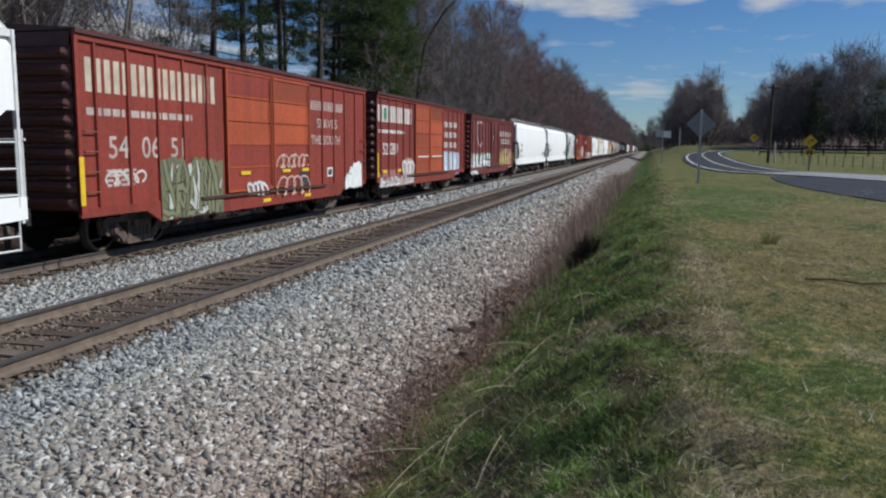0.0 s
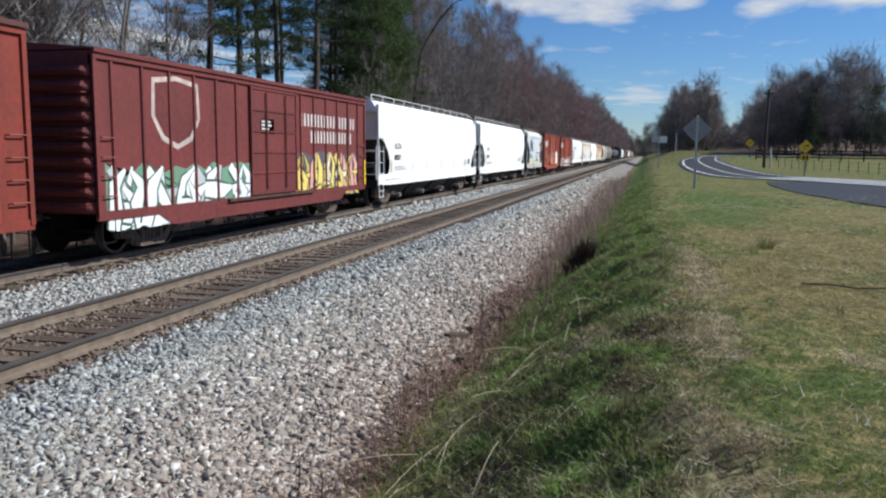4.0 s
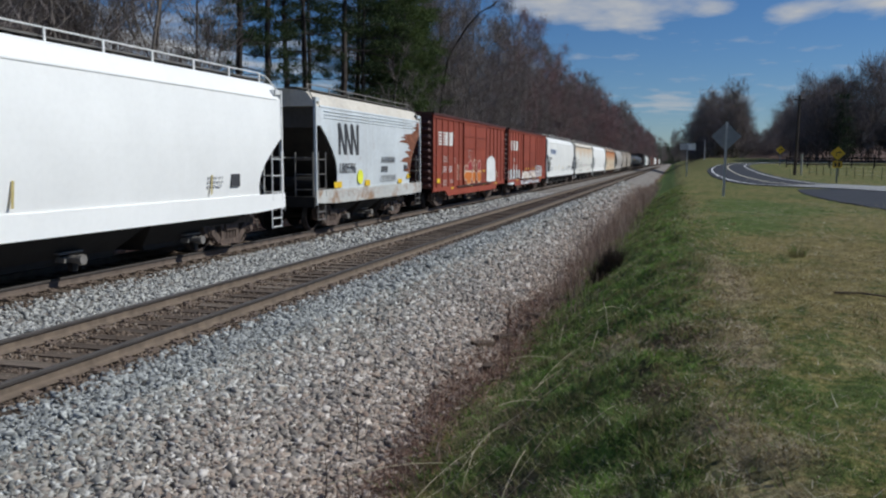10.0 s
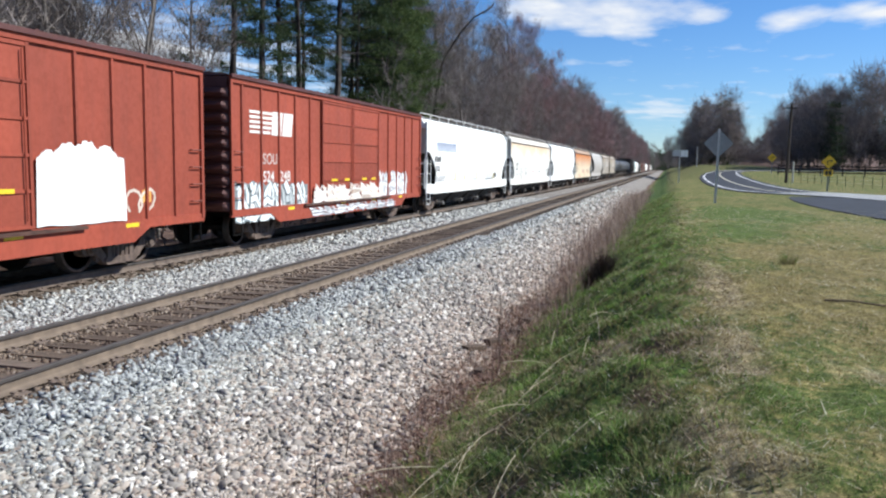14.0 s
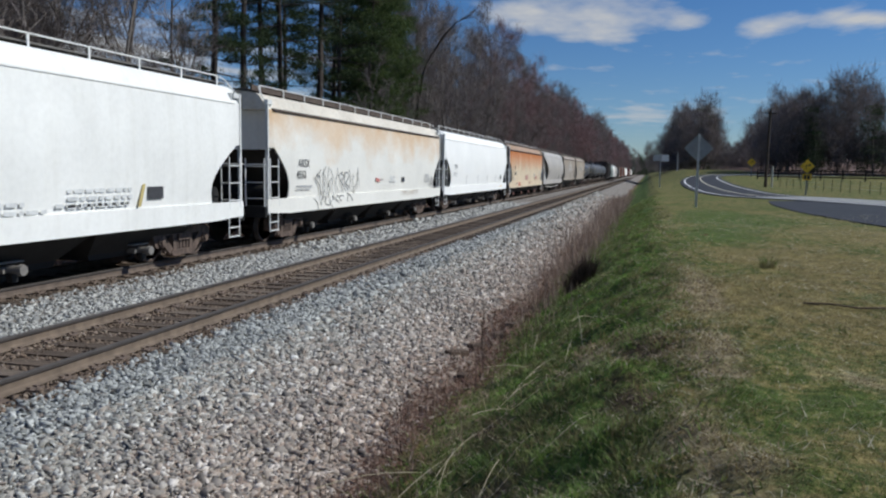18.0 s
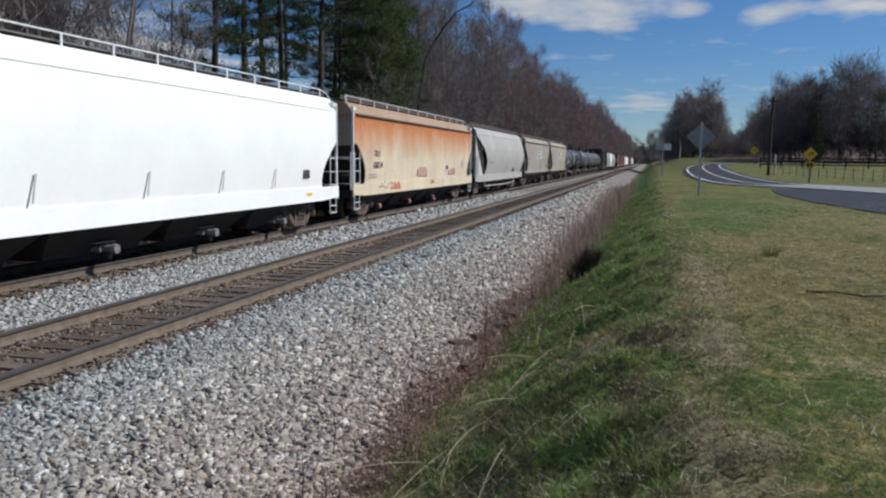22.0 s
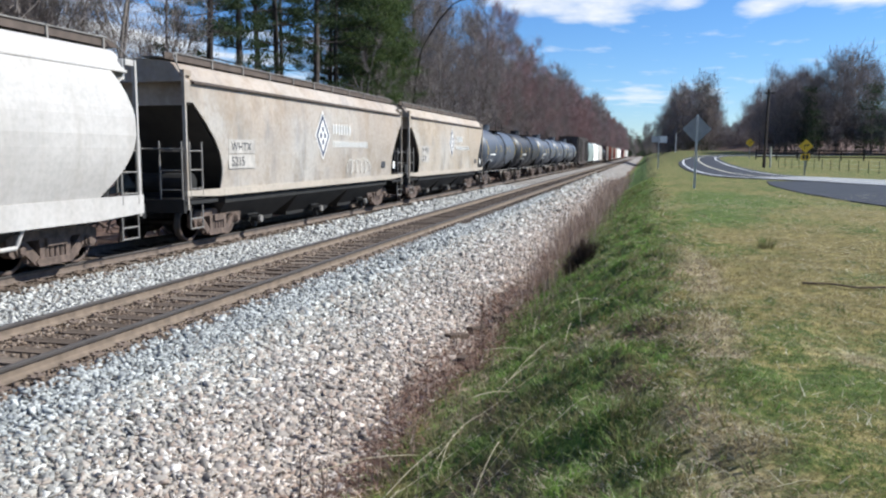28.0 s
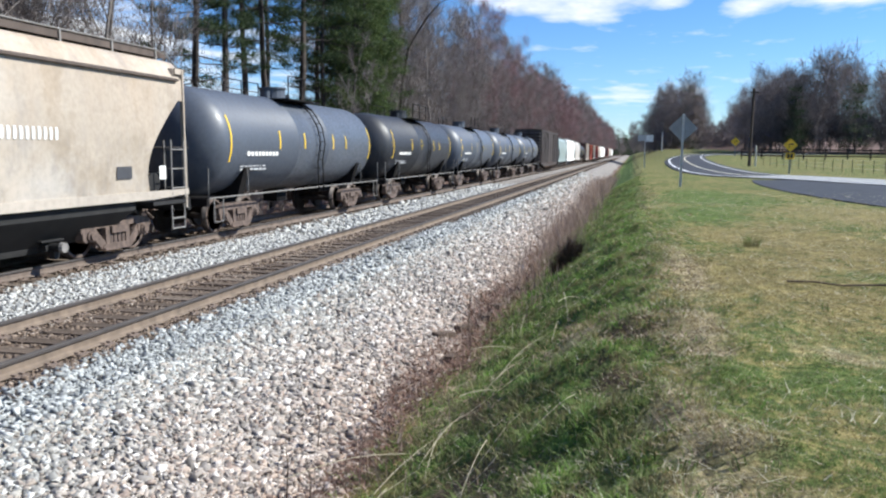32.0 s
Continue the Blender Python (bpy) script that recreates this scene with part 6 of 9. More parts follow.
spray_loops(c, 0.8 - h, 2.0 - h, 1.38, 1.68, 4, (0.62, 0.56, 0.52), 0.05, SIDE, 12, "white tag beside the small print")
for a, e in ((5.34, 7.7), (7.86, 10.2)):
    for za, zb in ((1.085, 1.6), (1.675, 2.19)) + (((3.445, 3.96),) if a < 6 else ()):
        part("door_panel", Build().box(SIDE + 0.052, SIDE + 0.066, a - h, e - h, za, zb), P["box_red"], c, "darker red repainted door panel")
spray_loops(c, 8.0 - h, 10.1 - h, 0.72, 1.35, 4, (0.66, 0.44, 0.36), 0.05, SIDE + 0.086, 6, "faded pink outline letters on the door")
spray_loops(c, 8.0 - h, 10.1 - h, 1.5, 1.98, 6, (0.66, 0.44, 0.36), 0.05, SIDE + 0.086, 8, "faded pink outline letters on the door")
spray_loops(c, 6.3 - h, 7.3 - h, 0.85, 1.25, 4, (0.70, 0.68, 0.66), 0.08, SIDE + 0.086, 7, "small white tag on the door")
placard(c, 9.45 - h, 10.05 - h, 1.02, 1.42, "black_mark", SIDE + 0.088)
placard(c, 11.75 - h, 12.2 - h, 1.2, 1.5, "white_mark", SIDE + 0.004)
placard(c, 11.83 - h, 12.12 - h, 1.26, 1.44, "black_mark", SIDE + 0.008)
spray_patch(c, 13.2 - h, 14.85 - h, 0.72, 1.9, W, SIDE + 0.05, 9, "white sprayed patch", 0.45)
for y in (5.9, 8.3, 9.6):
    b = Build(); b.box(SIDE + 0.086, SIDE + 0.1, y - h, y - h + 0.5, 1.44, 1.53); part("reflective_strip", b, MAT["yellow_strip"], c)
stripe(c, -0.02 - h + 0.06, 1.05, 1.95, 0.13, SIDE + 0.052)
small_print(c, 0.8 - h, 1.65, 4, 1.2, "faded_mark", seed=8)
for y in (7.2, 9.9):
    b = Build(); b.box(SIDE + 0.032, SIDE + 0.036, y - h, y - h + 0.45, 0.66, 0.76); part("reflective_strip", b, MAT["yellow_strip"], c)

c = boxcar(29.15, 44.2, P["box_red"], "weathered red boxcar with orange doors, white lettering and pale blue graffiti", P["end_dark"], (5.1, 10.1), door_paint=P["box_red_door"])
h = 15.05 / 2
blocks(c, 0.2 - h, 4.8 - h, 3.15, 3.8, 17, gap=0.34)
small_print(c, 0.3 - h, 2.72, 1, 4.5, "white_mark", h=0.13, seed=4)
letter(c, "524289", 0.8 - h, 1.88, 0.47, "white_mark", wide=0.98)
for k in range(3):
    blocks(c, 10.4 - h, 13.3 - h, 3.2 - k * 0.52, 3.48 - k * 0.52, (16, 12, 16)[k], "white_mark", gap=0.5)
graffiti(c, 0.4 - h, 5.0 - h, 0.62, 0.98, 7, (0.58, 0.55, 0.53), (0.36, 0.26, 0.24), seed=12, x=SIDE + 0.03, label="white graffiti along the sill")
spray_patch(c, 3.3 - h, 4.95 - h, 0.95, 1.75, (0.45, 0.34, 0.30), SIDE + 0.05, 13, "washed-out pale sprayed patch")
spray_loops(c, 3.3 - h, 4.9 - h, 1.0, 1.6, 3, (0.74, 0.72, 0.70), 0.1, SIDE + 0.058, 15, "white outline letters")
b = Build(); b.prism([(1.08 - h + 0.2 * math.cos(q), 3.46 + 0.24 * math.sin(q)) for q in [math.pi * i / 6 for i in range(12)]], SIDE + 0.014, SIDE + 0.017, "x"); part("emblem", b, plain("faded green paint", (0.05, 0.22, 0.14), 0.6), c, "faded green dot")
spray_patch(c, 0.2 - h, 3.0 - h, 0.75, 1.3, (0.38, 0.16, 0.13), SIDE + 0.0, 16, "faded pinkish sprayed patch")
graffiti(c, 10.5 - h, 13.7 - h, 0.75, 1.95, 4, (0.46, 0.60, 0.74), (0.75, 0.78, 0.8), (0.35, 0.5, 0.68), seed=14, label="pale blue and white graffiti")
stripe(c, 0.08 - h, 1.0, 1.95, 0.13, SIDE + 0.052)
for y in (0.65, 2.6, 4.2, 6.4, 9.0):
    b = Build(); b.box(SIDE + 0.004, SIDE + 0.052, y - h, y - h + 0.5, 1.15, 1.27); part("reflective_strip", b, MAT["yellow_strip"], c)
for k in (0, 1):
    b = Build(); b.box(SIDE + 0.086, SIDE + 0.089, 5.5 - h + 2.4 * k, 7.3 - h + 2.4 * k, 1.72, 1.78); part("door_stencil", b, MAT["white_mark"], c)

c = boxcar(45.85, 60.9, P["box_maroon"], "dark maroon boxcar with white lettering and big yellow graffiti", P["box_maroon"], (6.1, 9.0), leaves=1, top=4.05)
h = 15.05 / 2
for w, a, e, z in ((18, 9.4, 14.1, 2.95), (14, 10.15, 13.8, 2.44)):
    blocks(c, a - h, e - h, z, z + 0.38, w, "white_mark", gap=0.62)
b = Build()
b.prism([(1.9 - h, 3.7), (2.8 - h, 3.8), (3.7 - h, 3.7), (3.75 - h, 2.9), (3.4 - h, 2.4), (2.8 - h, 2.2), (2.2 - h, 2.4), (1.85 - h, 2.9)], SIDE + 0.004, SIDE + 0.006, "x")
part("emblem", b, MAT["faded_mark"], c, "faded white shield emblem")
b = Build()
b.prism([(2.0 - h, 3.6), (2.8 - h, 3.7), (3.6 - h, 3.6), (3.63 - h, 2.9), (3.3 - h, 2.5), (2.8 - h, 2.32), (2.3 - h, 2.5), (1.97 - h, 2.9)], SIDE + 0.007, SIDE + 0.009, "x")
part("emblem", b, P["box_maroon"], c)
graffiti(c, 9.0 - h, 14.2 - h, 0.72, 2.15, 5, YL, BK, (0.10, 0.085, 0.11), seed=21, label="yellow and black graffiti with pink tips", tip=(0.72, 0.36, 0.30))
graffiti(c, 0.4 - h, 6.2 - h, 0.6, 1.85, 5, (0.80, 0.82, 0.82), (0.05, 0.10, 0.07), (0.16, 0.30, 0.20), seed=22, label="white graffiti outlined in green and black")
placard(c, 6.7 - h, 7.5 - h, 2.65, 3.05, "black_mark", SIDE + 0.052)
small_print(c, 6.75 - h, 2.95, 3, 0.6, "white_mark", x=SIDE + 0.055, seed=5)
stripe(c, 14.95 - h, 1.0, 1.9, 0.13, SIDE + 0.052)

# --- two clean white hoppers of one kind ---
for y0, y1, mark, num in ((62.35, 81.1, "ECUX", "880871"), (82.2, 101.3, "ECUX", "880266")):
    c = hopper(y0, y1, P["white"], "long clean white covered hopper car with black stencils", P["white"], curved=0.10)
    h = (y1 - y0) / 2
    letter(c, mark, 1.98 - h, 2.32, 0.24, x=SIDE + 0.07)
    letter(c, num, 1.98 - h, 1.86, 0.23, x=SIDE + 0.055)
    small_print(c, 2.15 - h, 1.55, 2, 1.9, "grey_mark", x=SIDE + 0.045, seed=int(num) % 97)
    small_print(c, 15.2 - h, 1.75, 3, 0.8, "grey_mark", x=SIDE + 0.05, seed=7)
    if num == "880266":
        stripe(c, 1.72 - h, 1.36, 2.08, 0.07, SIDE + 0.07)
        for y in (4.1, 6.55, 9.6, 15.3):
            part("reflective_strip", Build().prism([(y - h, 1.4), (y - h + 0.06, 1.4), (y - h + 0.1, 1.84), (y - h + 0.04, 1.84)], SIDE + 0.082, SIDE + 0.086, "x"), MAT["tan_strip"] if y > 5 else MAT["yellow_strip"], c, "dull yellow reflective strip")
    else:
        part("reflective_strip", Build().box(SIDE + 0.07, SIDE + 0.074, 1.62 - h, 1.7 - h, 1.32, 2.05), MAT["tan_strip"], c, "dull yellow reflective strip")
    for y in (4.6, 7.0, 9.7, 12.5, 15.2) if num == "880871" else ():
        b = Build(); b.prism([(y - h, 1.36), (y - h + 0.05, 1.36), (y - h + 0.13, 1.78), (y - h + 0.08, 1.78)], SIDE + 0.084, SIDE + 0.088, "x"); part("reflective_strip", b, MAT["grey_mark"], c, "grey reflective strip")
    placard(c, 16.2 - h, 16.6 - h, 1.55, 1.85, "black_mark", SIDE + 0.05)
    small_print(c, 0.9 - h, 1.05, 1, 2.5, "grey_mark", x=SIDE + 0.035, seed=11)

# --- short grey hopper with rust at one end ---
c = hopper(103.1, 113.5, P["grey_nw"], "short pale grey covered hopper car with a rusted end", P["dark_grey"], cut=1.2, cut_top=3.2, bays=3, rail_mat="grey_rail", curved=0.05, roof_paint=P["cream_roof"], sill_paint=P["nw_sill"], post_paint=MAT["grey_rail"])
h = 10.4 / 2
for k in range(4):                       # big dark monogram as slanted strokes
    a = 1.7 - h + k * 0.5
    b = Build(); b.prism([(a, 2.36), (a + 0.18, 2.36), (a + 0.18, 3.34), (a, 3.34)], SIDE + 0.052, SIDE + 0.055, "x"); part("monogram_stroke", b, MAT["black_mark"], c, "dark painted monogram stroke")
    if k < 3:
        b = Build(); b.prism([(a, 3.34), (a + 0.17, 3.34), (a + 0.6, 2.36), (a + 0.43, 2.36)], SIDE + 0.0555, SIDE + 0.058, "x"); part("monogram_stroke", b, MAT["black_mark"], c, "dark painted monogram stroke")
letter(c, "180596", 1.7 - h, 1.78, 0.33, "black_mark", x=SIDE + 0.05)
for k in range(3):
    blocks(c, 5.5 - h, (7.0, 6.2, 7.1)[k] - h, 2.1 - k * 0.33, 2.32 - k * 0.33, (13, 6, 14)[k], "dark_grey_mark", x=SIDE + 0.05, gap=0.55, lean=0.03)
b = Build(); b.prism([(3.5 - h + 0.26 * math.cos(q), 1.64 + 0.24 * math.sin(q)) for q in [math.pi * i / 8 for i in range(16)]], SIDE + 0.052, SIDE + 0.056, "x"); part("sprayed_dot", b, spray_mats((0.80, 0.82, 0.06))[0], c, "yellow sprayed dot")
for a, e in ((1.35, 1.95), (3.95, 4.4)):
    b = Build(); b.box(SIDE + 0.045, SIDE + 0.05, a - h, e - h, 1.33, 1.52); part("reflective_strip", b, MAT["yellow_strip"], c)
spray_loops(c, 1.6 - h, 5.6 - h, 1.0, 1.25, 9, (0.50, 0.42, 0.37), 0.025, SIDE + 0.036, 32, "faint brown scrawl on the sill")
for q in (3.44, 3.54, 3.64):             # pressed ridges below the eave
    part("side_rib", Build().prism([(SIDE - 0.01, q - 0.022), (SIDE + 0.045, q), (SIDE - 0.01, q + 0.022)], -h + 0.7, h - 1.2, "y"), P["grey_nw"], c)
for y, z in ((7.35, 1.33), (8.35, 1.5)):
    b = Build(); b.box(SIDE + 0.052, SIDE + 0.056, y - h, y - h + 0.42, z, z + 0.16); part("reflective_strip", b, MAT["yellow_strip"], c)
placard(c, 8.0 - h, 8.35 - h, 1.78, 2.02, "black_mark", SIDE + 0.05)
b, r = Build(), random.Random(4)
pts, ends = [], []
for k in range(52):                      # a flame of rust that licks in from the end, widest below the eave
    z = 1.5 + 2.22 * k / 51
    end = 10.4 - h - 0.47 - 1.2 * math.sin(0.62 * math.pi * min(1, max(0, (3.2 - z) / 1.9)))
    ends.append((end, z))
    pts.append((end - 0.12 - 1.25 * math.exp(-((z - 3.02) / 0.3) ** 2) - 0.35 * math.exp(-((z - 2.2) / 0.25) ** 2) - 1.1 * r.random() ** 3 * (z > 1.8), z))
b.prism(ends + pts[::-1], SIDE + 0.05, SIDE + 0.056, "x")
part("rust_patch", b, plain("bare rusted steel", (0.21, 0.075, 0.04), 0.95, 0, 0.4, 4), c, "ragged patch of bare rust")

# --- two orange-red boxcars of one kind ---
for y0, y1, num, sd in ((115.1, 130.45, "524328", 41), (131.65, 147.05, "524248", 51)):
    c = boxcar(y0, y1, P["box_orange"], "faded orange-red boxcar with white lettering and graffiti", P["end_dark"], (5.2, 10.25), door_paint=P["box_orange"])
    h = (y1 - y0) / 2
    for k in range(5):
        b = Build(); b.box(SIDE + 0.004, SIDE + 0.008, 0.95 - h, 2.05 - h + 0.05 * k, 2.9 + 0.125 * k, 2.97 + 0.125 * k); part("emblem_stripe", b, MAT["white_mark"], c)
    blocks(c, 2.1 - h, 3.35 - h, 2.88, 3.5, 2, "white_mark", gap=0.1, name="emblem_bar", lean=0.1)
    letter(c, "SOU", 1.62 - h, 2.12, 0.29, "faded_mark")
    letter(c, num[:3], 1.62 - h, 1.66, 0.29, "white_mark")
    letter(c, num[3:], 2.58 - h, 1.66, 0.29, "white_mark")
    small_print(c, 1.65 - h, 1.25, 3, 0.7, "faded_mark", seed=sd)
    small_print(c, 2.9 - h, 1.25, 2, 0.6, "faded_mark", seed=sd + 1)
    for y, w in ((5.9, 0.45), (6.95, 0.4), (8.5, 0.42), (9.4, 0.4)):
        b = Build(); b.box(SIDE + 0.086, SIDE + 0.089, y - h, y - h + w, 1.61, 1.685); part("reflective_strip", b, MAT["yellow_strip"], c)
    if sd == 41:
        spray_patch(c, 10.28 - h, 12.6 - h, 1.0, 2.55, W, SIDE + 0.05, 42, "white sprayed patch with a rounded top")
        spray_loops(c, 12.7 - h, 13.5 - h, 1.1, 1.6, 2, (0.6, 0.5, 0.42), 0.06, SIDE, 46, "faint pale scrawl")
        xd = SIDE + 0.086
        bubbles(c, h, ([(6.0, 1.72), (6.15, 2.02), (6.35, 2.2), (6.7, 2.14), (6.85, 1.9), (6.7, 1.71)], [(8.1, 1.74), (8.08, 1.98), (8.4, 2.19), (8.72, 2.1), (8.68, 1.8), (8.4, 1.71)]), (0.36, 0.03, 0.035), xd, "dark red bubble letters with cream outline")
        bubbles(c, h, ([(5.32, 1.72), (5.3, 1.86), (5.6, 1.93), (5.9, 1.9), (5.8, 1.74)], [(7.0, 1.72), (7.08, 2.1), (7.4, 2.24), (7.72, 2.14), (7.72, 1.8), (7.6, 1.95), (7.25, 1.95), (7.15, 1.72)]), (0.34, 0.085, 0.06), xd, "hollow bubble letters with cream outline")
        bubbles(c, h, ([(5.3, 1.58), (6.75, 1.58), (6.65, 1.2), (6.45, 1.06), (5.85, 1.04), (5.7, 1.24), (5.32, 1.3)], [(6.98, 1.58), (7.72, 1.58), (7.7, 1.3), (7.45, 1.12), (7.2, 1.08), (6.95, 1.2)], [(8.02, 1.55), (8.75, 1.58), (8.78, 1.2), (8.4, 1.06), (8.1, 1.14)]), (0.62, 0.17, 0.02), xd, "orange bubble letters with cream outline")
        for ya, yb, za, zb, xs in ((6.05, 6.55, 2.36, 2.72, xd), (3.5, 3.76, 2.08, 2.34, SIDE)):
            b = Build()
            for q in ((ya, yb, za, za + 0.03), (ya, yb, zb - 0.03, zb), (ya, ya + 0.035, za + 0.03, zb - 0.03), (yb - 0.035, yb, za + 0.03, zb - 0.03)):
                b.box(xs + 0.004, xs + 0.006, q[0] - h, q[1] - h, q[2], q[3])
            part("stencil_square", b, MAT["faded_mark"], c)
        spray_loops(c, 4.15 - h, 4.7 - h, 1.5, 2.05, 4, (0.68, 0.48, 0.38), 0.035, SIDE, 45, "cream scrawl on the side panel")
        spray_loops(c, 4.2 - h, 4.75 - h, 1.2, 1.55, 4, (0.68, 0.48, 0.38), 0.04, SIDE, 47, "cream scrawl on the side panel")
        spray_patch(c, 13.15 - h, 13.45 - h, 1.3, 1.62, (0.70, 0.34, 0.08), SIDE, 48, "small orange sprayed patch")
        b = Build(); b.box(SIDE + 0.004, SIDE + 0.05, 0.55 - h, 1.05 - h, 1.2, 1.38); part("reflective_strip", b, MAT["yellow_strip"], c)
    else:
        graffiti(c, 0.3 - h, 4.2 - h, 0.66, 1.65, 6, (0.75, 0.80, 0.80), (0.10, 0.12, 0.13), (0.20, 0.24, 0.25), seed=52, label="white and black graffiti over the end panels")
        graffiti(c, 4.6 - h, 10.2 - h, 1.0, 1.5, 6, (0.75, 0.60, 0.50), (0.80, 0.78, 0.74), seed=53, x=SIDE + 0.086, label="pale graffiti across the doors")
        graffiti(c, 10.4 - h, 13.6 - h, 0.9, 1.9, 5, (0.78, 0.80, 0.80), (0.35, 0.33, 0.36), seed=54, label="white graffiti")
        graffiti(c, 4.5 - h, 12.0 - h, 0.6, 0.85, 8, (0.74, 0.74, 0.76), (0.2, 0.2, 0.22), x=SIDE + 0.03, seed=55, label="white graffiti along the sill")
    for y in (3.0, 6.8, 9.6, 12.6):
        b = Build(); b.box(SIDE + 0.031, SIDE + 0.035, y - h, y - h + 0.4, 0.86, 0.94); part("reflective_strip", b, MAT["yellow_strip"], c)

# --- white, rust-stained and orange hoppers ---
c = hopper(147.9, 166.4, P["white_dull"], "long white covered hopper car with pale blue lettering", P["white_dull"], cut=1.2)
h = 18.5 / 2
blocks(c, 1.7 - h, 5.2 - h, 2.78, 3.2, 13, "blue_mark", x=SIDE + 0.055, gap=0.5)
blocks(c, 1.3 - h, 2.4 - h, 2.3, 2.55, 4, "black_mark", x=SIDE + 0.055, gap=0.35)
letter(c, "3725", 1.5 - h, 1.87, 0.25, x=SIDE + 0.055)
small_print(c, 1.4 - h, 1.6, 3, 2.2, "grey_mark", x=SIDE + 0.045, seed=61)
for y in (5.0, 7.0, 9.7):
    stripe(c, y - h, 1.4, 1.8, 0.09, SIDE + 0.045)
b = Build(); b.prism([(13.95 - h, 1.34), (14.05 - h, 1.34), (14.22 - h, 1.8), (14.12 - h, 1.8)], SIDE + 0.056, SIDE + 0.06, "x"); part("reflective_strip", b, MAT["tan_strip"], c, "dull yellow reflective strip")
placard(c, 14.3 - h, 14.85 - h, 1.48, 1.74, "black_mark", SIDE + 0.05)
for yy, zz, rows, w in ((11.9, 1.66, 3, 1.9), (8.8, 1.46, 2, 2.6), (11.6, 1.40, 1, 2.2)):
    small_print(c, yy - h, zz, rows, w, "faint_mark", x=SIDE + 0.045, h=0.075, seed=int(yy * 10))

c = hopper(167.6, 186.7, P["cream_rust"], "dirty cream-white covered hopper car stained with rust, black graffiti", P["white_dull"], roof_paint=P["cream_roof"], cut=1.0, eave_out=0.06, board=True, outlet="grey_rail")
h = 19.1 / 2
letter(c, "ARSX", 2.0 - h, 2.2, 0.24, x=SIDE + 0.055)
letter(c, "4553", 1.9 - h, 1.86, 0.24, x=SIDE + 0.055)
small_print(c, 1.9 - h, 1.6, 2, 1.4, "grey_mark", x=SIDE + 0.045, seed=63)
small_print(c, 10.8 - h, 1.85, 3, 0.8, "faint_mark", x=SIDE + 0.055, seed=64)
small_print(c, 16.0 - h, 1.9, 4, 0.9, "grey_mark", x=SIDE + 0.055, seed=75)
graffiti(c, 9.05 - h, 9.5 - h, 1.7, 1.84, 2, (0.62, 0.16, 0.14), (0.62, 0.3, 0.26), seed=76, x=SIDE + 0.055, label="small red tag")
spray_loops(c, 12.4 - h, 14.9 - h, 1.08, 1.26, 8, (0.42, 0.33, 0.24), 0.02, SIDE + 0.036, 77, "thin brown tag on the sill")


def scrawl(car, y0, y1, z0, z1, n, seed, x, mat):
    """Thin hand-styled spray lines."""
    b, r = Build(), random.Random(seed)
    x = face(car, x, z1)
    for k in range(n):
        y = y0 + (y1 - y0) * k / n
        pts = [(x, y + r.uniform(0, 0.55), z0 + (z1 - z0) * q + r.uniform(-0.12, 0.12)) for q in (r.uniform(0, 0.2), 0.45, 0.75, r.uniform(0.8, 1))]
        for p, q in zip(pts, pts[1:]):
            d = Vector(q) - Vector(p)
            s = Vector((0, -d.z, d.y)).normalized() * 0.014
            b.poly([Vector(p) - s, Vector(p) + s, Vector(q) + s, Vector(q) - s], [(0, 1, 2, 3)])
    return part("graffiti", b, mat, car, "thin black sprayed scrawl", kind="stuff")


scrawl(c, 3.2 - h, 4.6 - h, 1.0, 2.15, 8, 5, SIDE + 0.07, MAT["black_mark"])
scrawl(c, 4.9 - h, 7.0 - h, 1.3, 2.15, 9, 6, SIDE + 0.07, MAT["black_mark"])
scrawl(c, 3.2 - h, 6.6 - h, 0.95, 1.3, 8, 7, SIDE + 0.045, MAT["black_mark"])
scrawl(c, 16.75 - h, 17.3 - h, 1.3, 1.78, 5, 8, SIDE + 0.065, MAT["black_mark"])
placard(c, 12.4 - h, 12.8 - h, 1.65, 1.85, "black_mark", SIDE + 0.055)
small_print(c, 9.6 - h, 1.75, 1, 0.4, "faded_mark", x=SIDE + 0.055, seed=64)

c = hopper(187.3, 206.3, P["white"], "long bright white covered hopper car", P["white"], curved=0.10)
h = 19.0 / 2
letter(c, "PSPX", 2.1 - h, 2.25, 0.24, "grey_mark", x=SIDE + 0.08)
letter(c, "8 1 5", 2.1 - h, 1.85, 0.24, "grey_mark", x=SIDE + 0.065)
for y in (5.0, 8.2, 11.2, 14.0):
    b = Build(); b.prism([(y - h, 1.4), (y - h + 0.05, 1.4), (y - h + 0.15, 1.9), (y - h + 0.1, 1.9)], SIDE + 0.1, SIDE + 0.104, "x"); part("reflective_strip", b, MAT["grey_mark"], c, "grey reflective strip")
placard(c, 16.0 - h, 16.45 - h, 1.6, 1.85, "black_mark", SIDE + 0.055)
b = Build(); b.box(SIDE + 0.036, SIDE + 0.04, 16.3 - h, 16.7 - h, 1.05, 1.15); part("reflective_strip", b, MAT["yellow_strip"], c)

c = hopper(207.5, 227.1, P["orange_rust"], "cream covered hopper car run over with orange rust", P["tan_pale"], cut=0.9, rail_mat="white_rail", eave_out=0.085, roof_paint=P["tan_roof"], board=True, outlet="outlet_pink")
h = 19.6 / 2
letter(c, "TILX", 2.2 - h, 2.3, 0.25, x=SIDE + 0.055)
letter(c, "620234", 2.15 - h, 1.86, 0.25, x=SIDE + 0.055)
small_print(c, 1.7 - h, 1.6, 2, 1.1, "grey_mark", x=SIDE + 0.045, seed=65)
placard(c, 13.22 - h, 13.76 - h, 1.66, 1.97, "white_mark", SIDE + 0.05)
